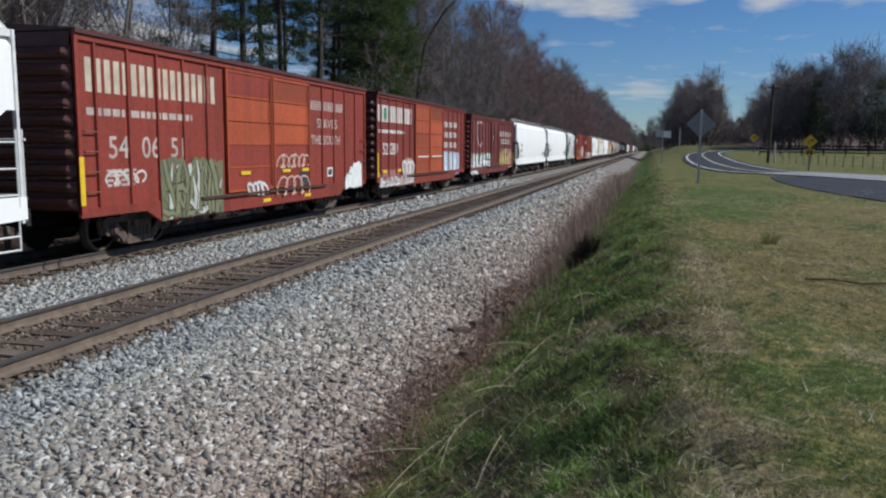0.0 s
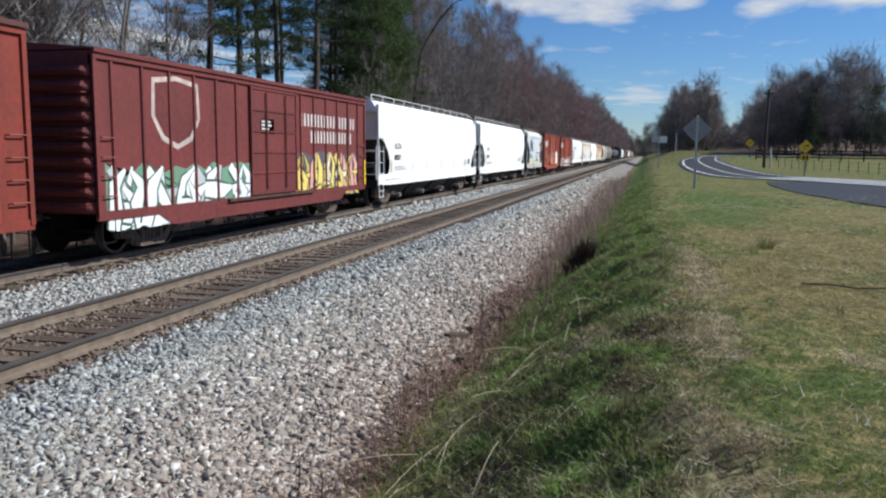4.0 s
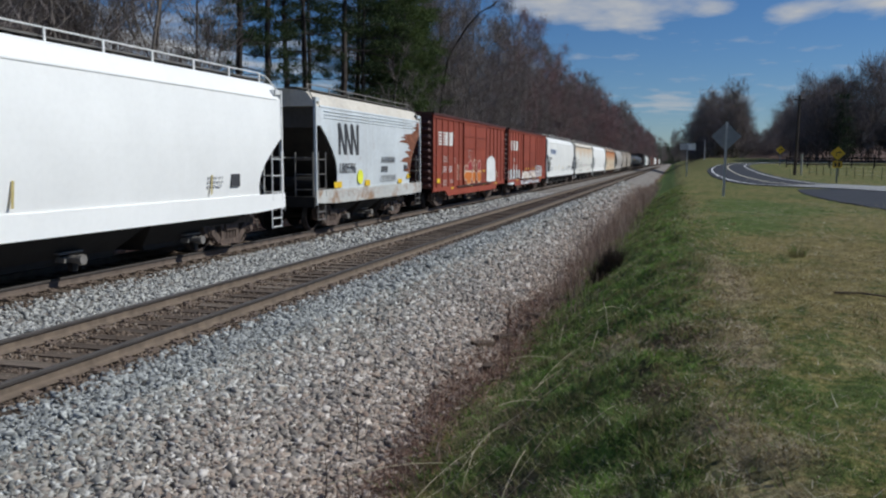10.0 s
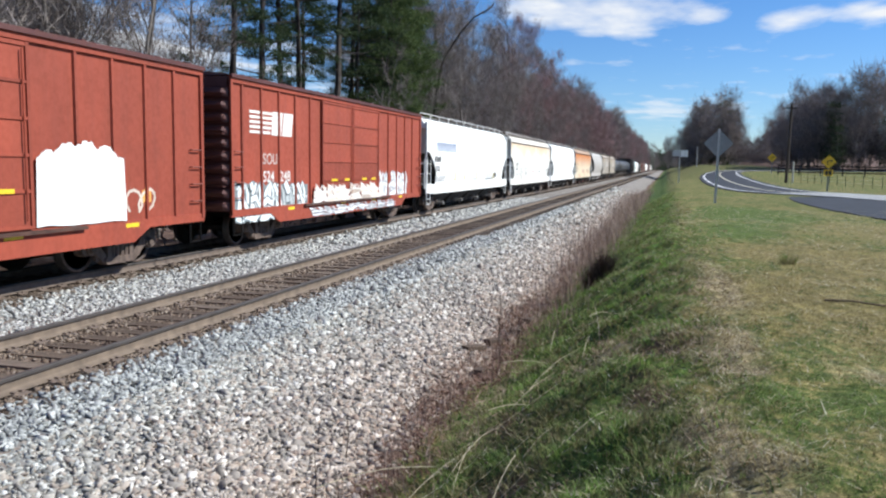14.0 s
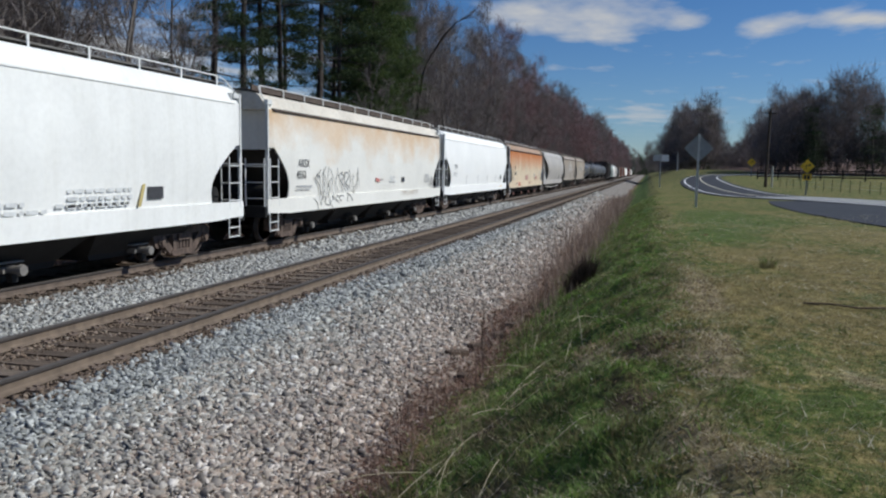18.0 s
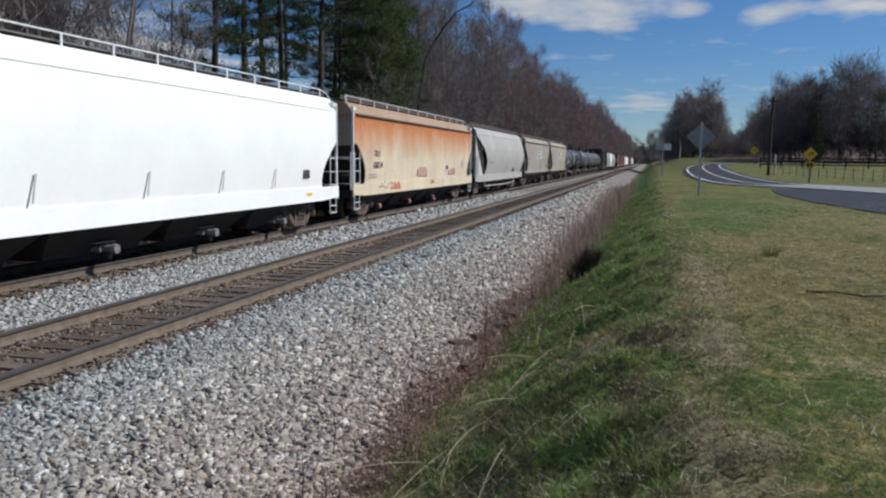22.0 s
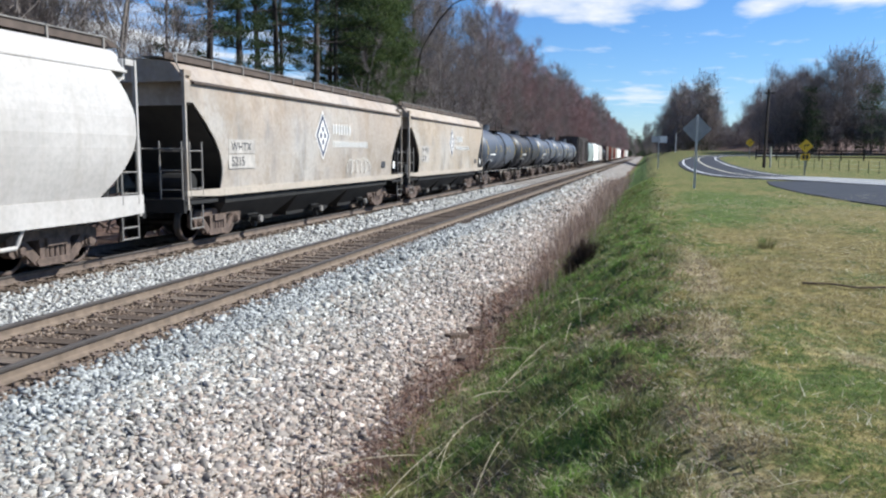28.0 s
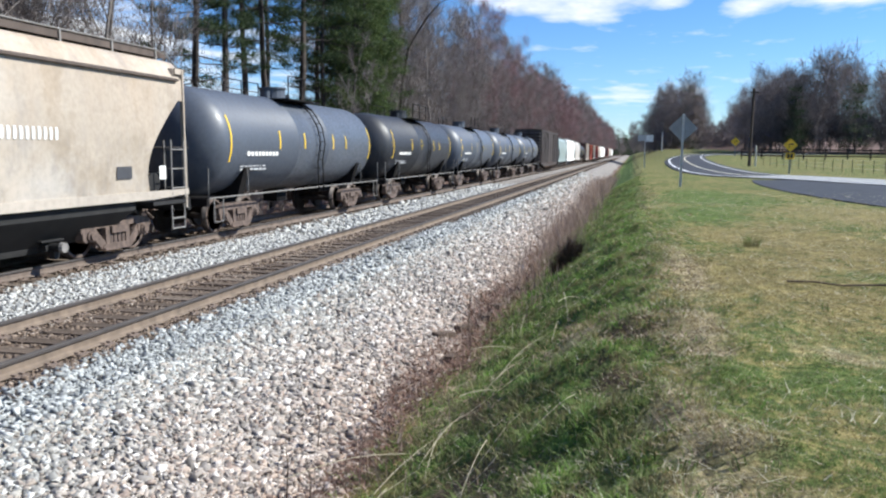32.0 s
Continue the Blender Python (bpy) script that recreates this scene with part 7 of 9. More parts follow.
placard(c, 13.28 - h, 13.7 - h, 1.71, 1.92, "black_mark", SIDE + 0.056)
small_print(c, 16.65 - h, 2.14, 5, 0.65, "grey_mark", x=SIDE + 0.055, seed=69)
graffiti(c, 10.35 - h, 10.98 - h, 1.1, 1.26, 2, (0.58, 0.20, 0.13), (0.62, 0.3, 0.2), seed=70, x=SIDE + 0.036, label="small red tag on the sill")
scrawl(c, 11.5 - h, 13.0 - h, 1.08, 1.24, 4, 12, SIDE + 0.04, MAT["faded_mark"])
spray_patch(c, 8.1 - h, 9.7 - h, 1.42, 1.9, (0.52, 0.30, 0.25), SIDE + 0.05, 66, "faded maroon sprayed patch")
spray_patch(c, 13.85 - h, 14.5 - h, 1.42, 1.74, (0.55, 0.36, 0.30), SIDE + 0.05, 67, "faded pinkish sprayed patch")
spray_patch(c, 14.35 - h, 15.3 - h, 1.42, 1.8, (0.50, 0.23, 0.18), SIDE + 0.053, 68, "faded maroon sprayed patch")
graffiti(c, 4.3 - h, 5.6 - h, 1.0, 1.28, 3, (0.62, 0.18, 0.10), (0.62, 0.3, 0.2), seed=68, x=SIDE + 0.036, label="small red tag")
scrawl(c, 2.8 - h, 4.2 - h, 1.0, 1.3, 3, 9, SIDE + 0.04, MAT["black_mark"])

c = hopper(228.0, 246.3, P["pale_grey"], "dusty pale grey round-sided covered hopper car", P["grey_end"], cut=2.5, cut_top=3.66, curved=0.24, gusset=True, round_end=True, slope_paint=PAINT["pale_grey"], rail_mat="grey_rail", bays=3, board="roof")
h = 18.3 / 2
letter(c, "51 5462", 3.6 - h, 1.95, 0.2, "grey_mark", x=SIDE + 0.2)
placard(c, 13.0 - h, 13.5 - h, 1.4, 1.62, "steel_dark", SIDE + 0.13)

for y0, y1, pt, sd in ((247.75, 264.7, "tan", 71), (265.5, 282.2, "tan_pale", 81)):
    c = hopper(y0, y1, P[pt], "dusty tan covered hopper car with a blue and white diamond emblem", P["tan_pale"], cut=1.25, cut_top=3.3, rail_mat="grey_rail", curved=0.06, bays=3, eave_out=0.085, sill_low=1.12, board=True, sill_paint=P["tan_sill"])
    h = (y1 - y0) / 2
    for za, zb in ((1.77, 2.12), (2.15, 2.5)):
        placard(c, 1.98 - h, 3.35 - h, za, zb, "panel_pale", SIDE + 0.055)
    letter(c, "WHTX", 2.1 - h, 2.2, 0.24, "black_mark", x=SIDE + 0.06)
    letter(c, "5215" if sd == 71 else "5310", 2.1 - h, 1.84, 0.24, "black_mark", x=SIDE + 0.06)
    yc, zc = 8.0 - h, 2.72
    for k, (s, m) in enumerate(((1.0, "white_mark"), (0.88, "emblem_blue"), (0.66, "white_mark"))):
        if m == "emblem_blue" and m not in MAT:
            MAT[m] = plain("dark blue emblem paint", (0.045, 0.055, 0.10), 0.6)
        b = Build(); b.prism([(yc - 0.62 * s, zc), (yc, zc - 0.78 * s), (yc + 0.62 * s, zc), (yc, zc + 0.78 * s)], SIDE + 0.063 + 0.003 * k, SIDE + 0.065 + 0.003 * k, "x"); part("emblem", b, MAT[m], c)
    b = Build()
    for dy, dz in ((0, 0.2), (0, -0.2), (0.16, 0), (-0.16, 0)):
        b.prism([(yc + dy + 0.085 * math.cos(q), zc + dz + 0.1 * math.sin(q)) for q in [math.pi * i / 4 for i in range(8)]], SIDE + 0.072, SIDE + 0.075, "x")
    part("emblem", b, MAT["emblem_blue"], c)
    for col, gr, k in (("white_mark", 0.0, 0.066), ("faint_mark", 0.05, 0.07)):
        blocks(c, yc + 0.85 + gr, yc + 2.6 + gr, 2.78 + gr, 3.12 - gr, 7, col, x=SIDE + k, gap=0.6 + gr * 2)
        blocks(c, yc + 0.85 + gr * 0.6, yc + 4.3 + gr * 0.6, 2.36 + gr, 2.58 - gr, 24, col, x=SIDE + k, gap=0.55 + gr * 3)
    if sd == 71:
        spray_loops(c, 10.2 - h, 12.5 - h, 1.42, 2.0, 5, (0.50, 0.47, 0.42), 0.04, SIDE + 0.05, 5, "pale washed-out scrawl")
    placard(c, 13.9 - h, 14.4 - h, 1.6, 1.85, "black_mark", SIDE + 0.05)
    placard(c, 15.4 - h, 15.65 - h, 1.55, 1.85, "white_mark", SIDE + 0.045)

# --- five tank cars ---
for y0, y1, pt in ((283.1, 296.9, "tank_grey"), (297.8, 311.5, "tank_black"), (312.4, 326.2, "tank_grey"), (327.1, 340.9, "tank_grey"), (341.8, 355.6, "tank_grey")):
    c = tank_car(y0, y1, P[pt], "blue-black tank car with yellow reflective strips" if pt == "tank_grey" else "black tank car with yellow reflective strips")
    h = (y1 - y0) / 2
    blocks(c, 2.2 - h, 4.2 - h, 2.05, 2.25, 9, "white_mark", x=1.43, gap=0.3)
    small_print(c, 2.0 - h, 1.75, 2, 2.0, "grey_mark", x=1.30, seed=3)

# --- what follows far behind ---
boxcar(357.3, 378.2, P["dark_box"], "tall dark brown boxcar", P["dark_box"], (7.5, 13.0), top=4.75)
hopper(379.3, 393.4, P["green_grey"], "grey-green covered hopper car", P["steel_dark"] if "steel_dark" in P else MAT["steel_dark"], rail_mat="grey_rail", curved=0.12)
hopper(394.5, 411.8, P["white"], "white covered hopper car", P["shaded_end"])
hopper(412.8, 427.6, P["pale_grey"], "pale grey covered hopper car", P["shaded_end"], rail_mat="grey_rail")
tank_car(428.8, 446.5, P["tank_black"], "long black tank car")
for k, pt in enumerate(("tan", "box_orange", "tan", "box_red")):
    boxcar(447.8 + 17.1 * k, 463.2 + 17.1 * k, P[pt], "dull brown boxcar far back in the train", P["end_dark"])
hopper(517.0, 536.0, P["tan_pale"], "sandy covered hopper car far back in the train", P["shaded_end"], rail_mat="grey_rail")
for k in range(2):
    hopper(537.5 + 20 * k, 556.5 + 20 * k, P["white"], "white covered hopper car far back in the train", P["shaded_end"])
for k, pt in enumerate(("box_maroon", "dark_box", "box_red")):
    boxcar(578.5 + 17 * k, 594 + 17 * k, P[pt], "dark boxcar far back in the train", P["end_dark"])
for k in range(4):
    hopper(630.5 + 20 * k, 649.5 + 20 * k, P[("tan", "tan_pale", "pale_grey", "white_dull")[k]], "covered hopper car far back in the train", P["shaded_end"], rail_mat="grey_rail")

# ---------- trees ----------
def tubes_np(segs):
    """Tapered tubes from rows (ax, ay, az, bx, by, bz, ra, rb), all with the same number of sides."""
    n = 3
    S = np.array(segs, float)
    A, B = S[:, 0:3], S[:, 3:6]
    d = B - A
    d /= np.linalg.norm(d, axis=1)[:, None] + 1e-9
    ref = np.where(np.abs(d[:, 2:3]) > 0.9, np.array([[1.0, 0, 0]]), np.array([[0, 0, 1.0]]))
    u = np.cross(d, ref); u /= np.linalg.norm(u, axis=1)[:, None]
    w = np.cross(d, u)
    V = []
    for C, r in ((A, S[:, 6]), (B, S[:, 7])):
        for i in range(n):
            a = 2 * math.pi * i / n
            V.append(C + (u * math.cos(a) + w * math.sin(a)) * r[:, None])
    V = np.stack(V, 1)
    F = np.array([(i, (i + 1) % n, (i + 1) % n + n, i + n) for i in range(n)])
    return V.reshape(-1, 3), (np.arange(len(S))[:, None, None] * 2 * n + F).reshape(-1, 4)


def slivers(base, way, length, width, rng):
    """Thin triangles: twigs, needles, leaves."""
    n = len(base)
    side = np.cross(way, rng.normal(size=(n, 3)))
    side /= np.linalg.norm(side, axis=1)[:, None] + 1e-9
    V = np.stack([base - side * width[:, None] / 2, base + side * width[:, None] / 2, base + way * length[:, None]], 1)
    return V.reshape(-1, 3), np.arange(3 * n).reshape(-1, 3)


def unit(v):
    return v / (np.linalg.norm(v, axis=-1, keepdims=True) + 1e-9)


def bare_tree(seed, height=20.0, spread=3.2, limbs=14, twigs=1500, r0=0.16, low=0.35, twig_w=0.03, long=1.0, loose=0.0):
    """A leafless forest tree: (trunk and limbs) and (branches and twigs), as arrays."""
    g = np.random.default_rng(seed)
    trunk, crown = [], []
    pts = [np.zeros(3)]
    k = 8
    for i in range(k):
        pts.append(pts[-1] + np.array([g.normal(0, 0.18), g.normal(0, 0.18), height / k]))
    rad = lambda t: r0 * (1 - 0.86 * t) + 0.01
    for i in range(k):
        trunk.append((*pts[i], *pts[i + 1], rad(i / k), rad((i + 1) / k)))
    ends = []
    for j in range(limbs):
        t = low + (0.96 - low) * (j + g.uniform(0, 1)) / limbs
        i = min(k - 1, int(t * k))
        p = pts[i] + (pts[i + 1] - pts[i]) * (t * k - i)
        az = g.uniform(0, 2 * math.pi)
        up = g.uniform(0.7, 1.6)
        d = unit(np.array([math.cos(az), math.sin(az), up]))
        ln = spread * (1.25 - 0.75 * t) * g.uniform(0.75, 1.3)
        r = rad(t) * 0.5
        for s in range(3):
            q = p + d * ln / 3
            trunk.append((*p, *q, r * (1 - s * 0.28), r * (0.72 - s * 0.28)))
            for b in range(2 if s else 1):
                bd = unit(d + g.normal(0, 0.55, 3) + np.array([0, 0, 0.25]))
                bl = ln * g.uniform(0.3, 0.55)
                m = p + (q - p) * g.uniform(0.2, 1)
                e = m + bd * bl
                crown.append((*m, *e, r * 0.35, 0.012))
                ends.append((m, e))
            p = q
            d = unit(d + g.normal(0, 0.16, 3) + np.array([0, 0, 0.14]))
        ends.append((p - d * ln / 3, p))
        ends.append((p - d * ln / 3, p))
    ends.append((pts[-2], pts[-1]))
    M, E = np.array([e[0] for e in ends]), np.array([e[1] for e in ends])
    pick = g.integers(0, len(M), twigs)
    f = g.uniform(0.15, 1.0, twigs)[:, None]
    base = M[pick] + (E[pick] - M[pick]) * f + g.normal(0, 1, (twigs, 3)) * loose
    way = unit(unit(E[pick] - M[pick]) + g.normal(0, 0.6, (twigs, 3)) + np.array([0, 0, 0.25]))
    length = g.uniform(0.45, 1.35, twigs) * long * (spread / 3.2) ** 0.5
    tv, tf = slivers(base, way, length, np.full(twigs, twig_w), g)
    cv, cf = tubes_np(crown)
    return tubes_np(trunk), (np.concatenate([cv, tv]), [cf, tf + len(cv)])


def pine_tree(seed, height=23.0, low=0.28, whorls=17, reach=3.0, r0=0.19, sprays=3, needles=40, cone=0.6, size=1.0, per=(2, 4), clump=0.25):
    """A tall pine: bare lower stem with dead stubs, uneven whorls of limbs, each ending in flat sprays of needles with gaps between."""
    g = np.random.default_rng(seed)
    stem, at = [], []
    k = 9
    pts = [np.zeros(3)]
    for i in range(k):
        pts.append(pts[-1] + np.array([g.normal(0, 0.1), g.normal(0, 0.1), height / k]))
    rad = lambda t: r0 * (1 - 0.85 * t) + 0.012
    for i in range(k):
        stem.append((*pts[i], *pts[i + 1], rad(i / k), rad((i + 1) / k)))
    for j in range(whorls):
        t = low + (0.99 - low) * (j + g.uniform(0.1, 0.6)) / whorls
        i = min(k - 1, int(t * k))
        p = pts[i] + (pts[i + 1] - pts[i]) * (t * k - i)
        turn = g.uniform(0, 2 * math.pi)
        m = int(g.integers(per[0], per[1] + 1))
        for q in range(m):
            az = turn + 2 * math.pi * q / m + g.normal(0, 0.3)
            d = unit(np.array([math.cos(az), math.sin(az), g.uniform(-0.15, 0.3)]))
            ln = reach * (1 - cone * (t - low) / (1 - low)) * g.uniform(0.45, 1.2)
            mid = p + d * ln * 0.5 + np.array([0, 0, -0.04 * ln])
            end = mid + unit(d + np.array([0, 0, 0.3])) * ln * 0.5
            stem.append((*p, *mid, 0.045, 0.03))
            stem.append((*mid, *end, 0.03, 0.01))
            across = np.array([-d[1], d[0], 0.0])
            for b in range(sprays):
                f = (b + g.uniform(0.3, 1.0)) / sprays
                root = mid + (end - mid) * f
                tip = root + (across * (g.choice((-1, 1)) * g.uniform(0.2, 0.65)) + d * 0.3 + np.array([0, 0, g.uniform(0.0, 0.25)])) * ln * 0.42
                at.append(tip)
                at.append(root * 0.45 + tip * 0.55 + g.normal(0, 0.08, 3))
    for j in range(10):           # dead stubs on the lower stem
        t = low * g.uniform(0.2, 1.0)
        i = min(k - 1, int(t * k))
        p = pts[i] + (pts[i + 1] - pts[i]) * (t * k - i)
        az = g.uniform(0, 2 * math.pi)
        stem.append((*p, *(p + np.array([math.cos(az), math.sin(az), g.uniform(-0.2, 0.2)]) * g.uniform(0.5, 1.9)), 0.022, 0.006))
    C = np.repeat(np.array(at), needles, 0)
    n = len(C)
    way = unit(g.normal(0, 1, (n, 3)) + np.array([0, 0, 0.35]))
    base = C + g.normal(0, 1, (n, 3)) * np.array([1, 1, 0.42]) * clump
    nv, nf = slivers(base, way, g.uniform(0.14, 0.34, n) * size, np.full(n, 0.042 * size), g)
    return tubes_np(stem), (nv, [nf])


def tree_thing(name, arrays, mats, label, group, m):
    (tv, tf), (cv, cf) = arrays
    e = empty(name, m, label, "tree", group)
    part("trunk", mesh_np("trunk", tv, tf, mats[0], True), None, e)
    part("crown", mesh_np("crown", cv, cf, mats[1]), None, e)
    return e


def joined(name, protos, places, mats, label):
    """Many far trees as one mesh of stems and one of twigs."""
    for k, (nm, mt) in enumerate((("stems", mats[0]), ("crowns", mats[1]))):
        Vs, groups, o = [], {}, 0
        for pi, x, y, z, s, a in places:
            V, F = protos[pi][k]
            c, sn = math.cos(a), math.sin(a)
            Vs.append(np.stack([V[:, 0] * c - V[:, 1] * sn, V[:, 0] * sn + V[:, 1] * c, V[:, 2]], 1) * s + np.array([x, y, z]))
            for f in F if isinstance(F, list) else [F]:
                groups.setdefault(f.shape[1], []).append(f + o)
            o += len(V)
        ob = new(name + "_" + nm, mesh_np(name, np.concatenate(Vs), [np.concatenate(v) for v in groups.values()], mt))
        tagged(ob, label, "woods", kind="stuff")


TRN = np.random.default_rng(21)
BARE = [bare_tree(100 + i, height=TRN.uniform(19.5, 23), spread=TRN.uniform(3.8, 4.8), limbs=18, twigs=3000, low=0.15, twig_w=0.034, loose=0.34) for i in range(5)]
SAPLING = [bare_tree(130 + i, height=10.5, spread=2.2, limbs=12, twigs=620, r0=0.06, low=0.2, twig_w=0.026) for i in range(2)]
COARSE = [bare_tree(150 + i, height=21, spread=5.0, limbs=12, twigs=620, twig_w=0.1, low=0.14, long=1.5, loose=0.5) for i in range(3)]
MASS = [bare_tree(160 + i, height=18.5, spread=6.4, limbs=11, twigs=900, twig_w=0.085, low=0.06, r0=0.1, long=1.7, loose=0.6) for i in range(3)]
PINES = [pine_tree(170 + i, height=24, low=(0.22, 0.31, 0.40)[i], whorls=15, reach=3.2, r0=0.26, cone=0.5, needles=48, size=1.1) for i in range(3)]
THICK = [pine_tree(180 + i, height=19, low=0.14, whorls=21, reach=3.3, sprays=4, needles=42, cone=0.4, r0=0.2, size=1.2, per=(3, 5), clump=0.3) for i in range(2)]
CEDAR = [pine_tree(190 + i, height=11, low=0.04, whorls=9, reach=2.6, sprays=2, needles=9, cone=0.8, size=2.6, r0=0.14, per=(3, 3), clump=0.6) for i in range(2)]

# pines behind the train, with open sky between their stems
# (x, y, prototype, scale, turn)
PINE_SPOTS = [(-20, 34.2, 0, 0.95, 10), (-21, 39.0, 1, 1.0, 80), (-22.5, 44.2, 2, 1.0, 150), (-20.5, 43.4, 2, 1.0, 220), (-20, 46.5, 2, 1.05, 35), (-24, 51, 2, 0.95, 300),
              (-23, 57, 1, 1.05, 100), (-21, 53.5, 1, 1.0, 170), (-26, 66, 1, 1.0, 260), (-22, 62, 0, 1.0, 320)]
protos = {}
for x, y, k, s, a in PINE_SPOTS:
    m = pose(x, y, float(land(x, y)) - 0.1, 0, 0, a) @ Matrix.Diagonal((s, s, s, 1))
    if k not in protos:
        protos[k] = tree_thing("pine_tree", PINES[k], (MAT["pine_bark"], MAT["needle"]), "tall pine with a bare dark stem and thin dark-green limbs", "pines behind the train", m)
    else:
        copy_thing(protos[k], m)
protos = {}
for x, y, k, s, a in ((-19.5, 55.5, 0, 1.0, 0), (-20.5, 60.5, 1, 1.05, 90), (-21.5, 65.0, 0, 1.0, 200), (-23.5, 68, 1, 1.1, 20)):
    m = pose(x, y, float(land(x, y)) - 0.1, 0, 0, a) @ Matrix.Diagonal((s, s, s, 1))
    if k not in protos:
        protos[k] = tree_thing("evergreen_tree", THICK[k], (MAT["pine_bark"], MAT["needle_lit"]), "dense dark-green evergreen with foliage low down", "pines behind the train", m)
    else:
        copy_thing(protos[k], m)

# bare wood along the far side of the line: single trees near, joined woods beyond
wood = {}


def bare_at(x, y, s, red=False):
    k = int(TRN.integers(0, 5))
    m = pose(x, y, float(land(x, y)) - 0.1, 0, 0, TRN.uniform(0, 360)) @ Matrix.Diagonal((s, s, s * TRN.uniform(0.92, 1.08), 1))
    if (k, red) not in wood:
        wood[k, red] = tree_thing("bare_tree", BARE[k], (MAT["bark"], MAT["twig_red" if red else "twig"]), "leafless tree with reddish budding twigs" if red else "leafless grey-brown forest tree", "bare trees along the railway", m)
    else:
        copy_thing(wood[k, red], m)


for y in np.arange(9, 29.5, 2.0):
    for x in (-19.5, -23, -27, -32, -38):
        bare_at(x + TRN.uniform(-1.5, 1.5), y * (1 + (-x - 20) * 0.02) + TRN.uniform(-1, 1), TRN.uniform(0.75, 0.95))
for y in np.arange(69, 200, 4.6):
    for r, x in enumerate((-18.8, -22.5, -27, -32)):
        bare_at(x + TRN.uniform(-1.2, 1.2), y + TRN.uniform(-1.8, 1.8) + 3 * r, TRN.uniform(0.80, 0.99), TRN.random() < 0.5 * (y > 95))
for x, y, s in ((-19.5, 67.5, 1.0), (-22.5, 70.5, 1.12), (-25.5, 74, 1.15), (-20.5, 73, 1.02), (-23, 77.5, 1.1), (-28, 82, 1.2), (-25, 66, 1.05)):
    bare_at(x, y, s)
deep = []
for k in range(95):
    y = TRN.uniform(12, 78)
    deep.append((int(TRN.integers(0, 3)), -y * TRN.uniform(0.70, 1.1) - 9, y, -1.6, TRN.uniform(0.7, 1.0), TRN.uniform(0, 6.28)))
joined("deep_wood", COARSE, deep, (MAT["bark"], MAT["twig_dark"]), "leafless brown woods deeper behind the train")
far = []
for y in np.arange(200, 760, 6.2):
    for x in (-18.8, -23, -29):
        far.append((int(TRN.integers(0, 3)), x + TRN.uniform(-1.2, 1.2), y + TRN.uniform(-2, 2), -0.9, TRN.uniform(0.85, 1.12), TRN.uniform(0, 6.28)))
cut = [f for f in far if TRN.random() < 0.55]
joined("far_wood", COARSE, [f for f in far if f not in cut], (MAT["bark"], MAT["twig"]), "leafless grey-brown woods far along the railway")
joined("far_budding_wood", COARSE, cut, (MAT["bark"], MAT["twig_red"]), "leafless woods with a red tinge of buds")
under = [(int(TRN.integers(0, 2)), -17.6 + TRN.uniform(-3.5, 0.4), y + TRN.uniform(-1, 1), -0.9, TRN.uniform(0.5, 0.95), TRN.uniform(0, 6.28)) for y in np.arange(50, 200, 2.2)]
joined("undergrowth", SAPLING, under, (MAT["bark"], MAT["twig"]), "bare saplings and brush at the edge of the wood")

# woods beyond the road
def spread_trees(n, place, lo, hi):
    out = []
    for k in range(n):
        x, y, z, f = place()
        out.append((int(TRN.integers(0, 3)), x, y, z, TRN.uniform(lo, hi) * f, TRN.uniform(0, 6.28)))
    return out


def edge_wood():
    x = 21 + 89 * TRN.random() ** 1.3
    y = 146 + TRN.uniform(0, 26) - 0.25 * (x - 24)
    return x, y, 2.3, 0.52 + 0.24 * float(smoothstep(0.125, 0.165, x / y)) + 0.2 * math.exp(-((x / y - 0.222) / 0.02) ** 2)


def receding_wood():
    y = TRN.uniform(172, 380)
    x = 20.5 + (y - 172) * 0.088 + TRN.uniform(0, 13)
    return x, y, 2.8 + 5.0 * float(smoothstep(210, 420, y)), (1 - 0.0012 * (y - 172)) * (0.66 + 0.26 * float(smoothstep(0.1, 0.16, x / y)))


def bend_wood():
    x = 18.2 * TRN.random() ** 0.8
    return x, TRN.uniform(222, 262), 2.0, 0.97 - 0.53 * float(smoothstep(11.5, 0, x))


def gap_wood():
    y = TRN.uniform(262, 320)
    return y * TRN.uniform(0.075, 0.125), y, 3.0, 0.5


def distant_wood():
    y = TRN.uniform(290, 900)
    return TRN.uniform(0.0, 0.17) * y - 8, y, 0.5, 0.8


spots = spread_trees(124, edge_wood, 0.78, 0.9) + spread_trees(70, receding_wood, 0.74, 0.9) + spread_trees(38, bend_wood, 0.7, 0.95) + spread_trees(26, gap_wood, 0.7, 1.0) + spread_trees(45, distant_wood, 0.5, 0.8)
joined("roadside_wood", MASS, spots, (MAT["bark"], MAT["twig_dark"]), "dark leafless woods beyond the road")
fine = spread_trees(24, edge_wood, 0.8, 0.9) + spread_trees(12, bend_wood, 0.8, 1.0)
joined("roadside_tall_trees", COARSE, fine, (MAT["bark"], MAT["twig"]), "taller leafless trees among the woods beyond the road")
BUSH = [bare_tree(200 + i, height=5.5, spread=2.6, limbs=9, twigs=280, twig_w=0.15, low=0.03, r0=0.06, long=1.5, loose=0.45) for i in range(3)]
brush = spread_trees(150, edge_wood, 0.9, 1.5) + spread_trees(40, receding_wood, 0.8, 1.6) + spread_trees(25, bend_wood, 0.8, 1.4) + spread_trees(24, gap_wood, 1.2, 1.9) + spread_trees(20, distant_wood, 0.8, 1.4)
joined("roadside_brush", BUSH, brush, (MAT["bark"], MAT["twig_dark"]), "tangled bare brush under the woods beyond the road")
green = []
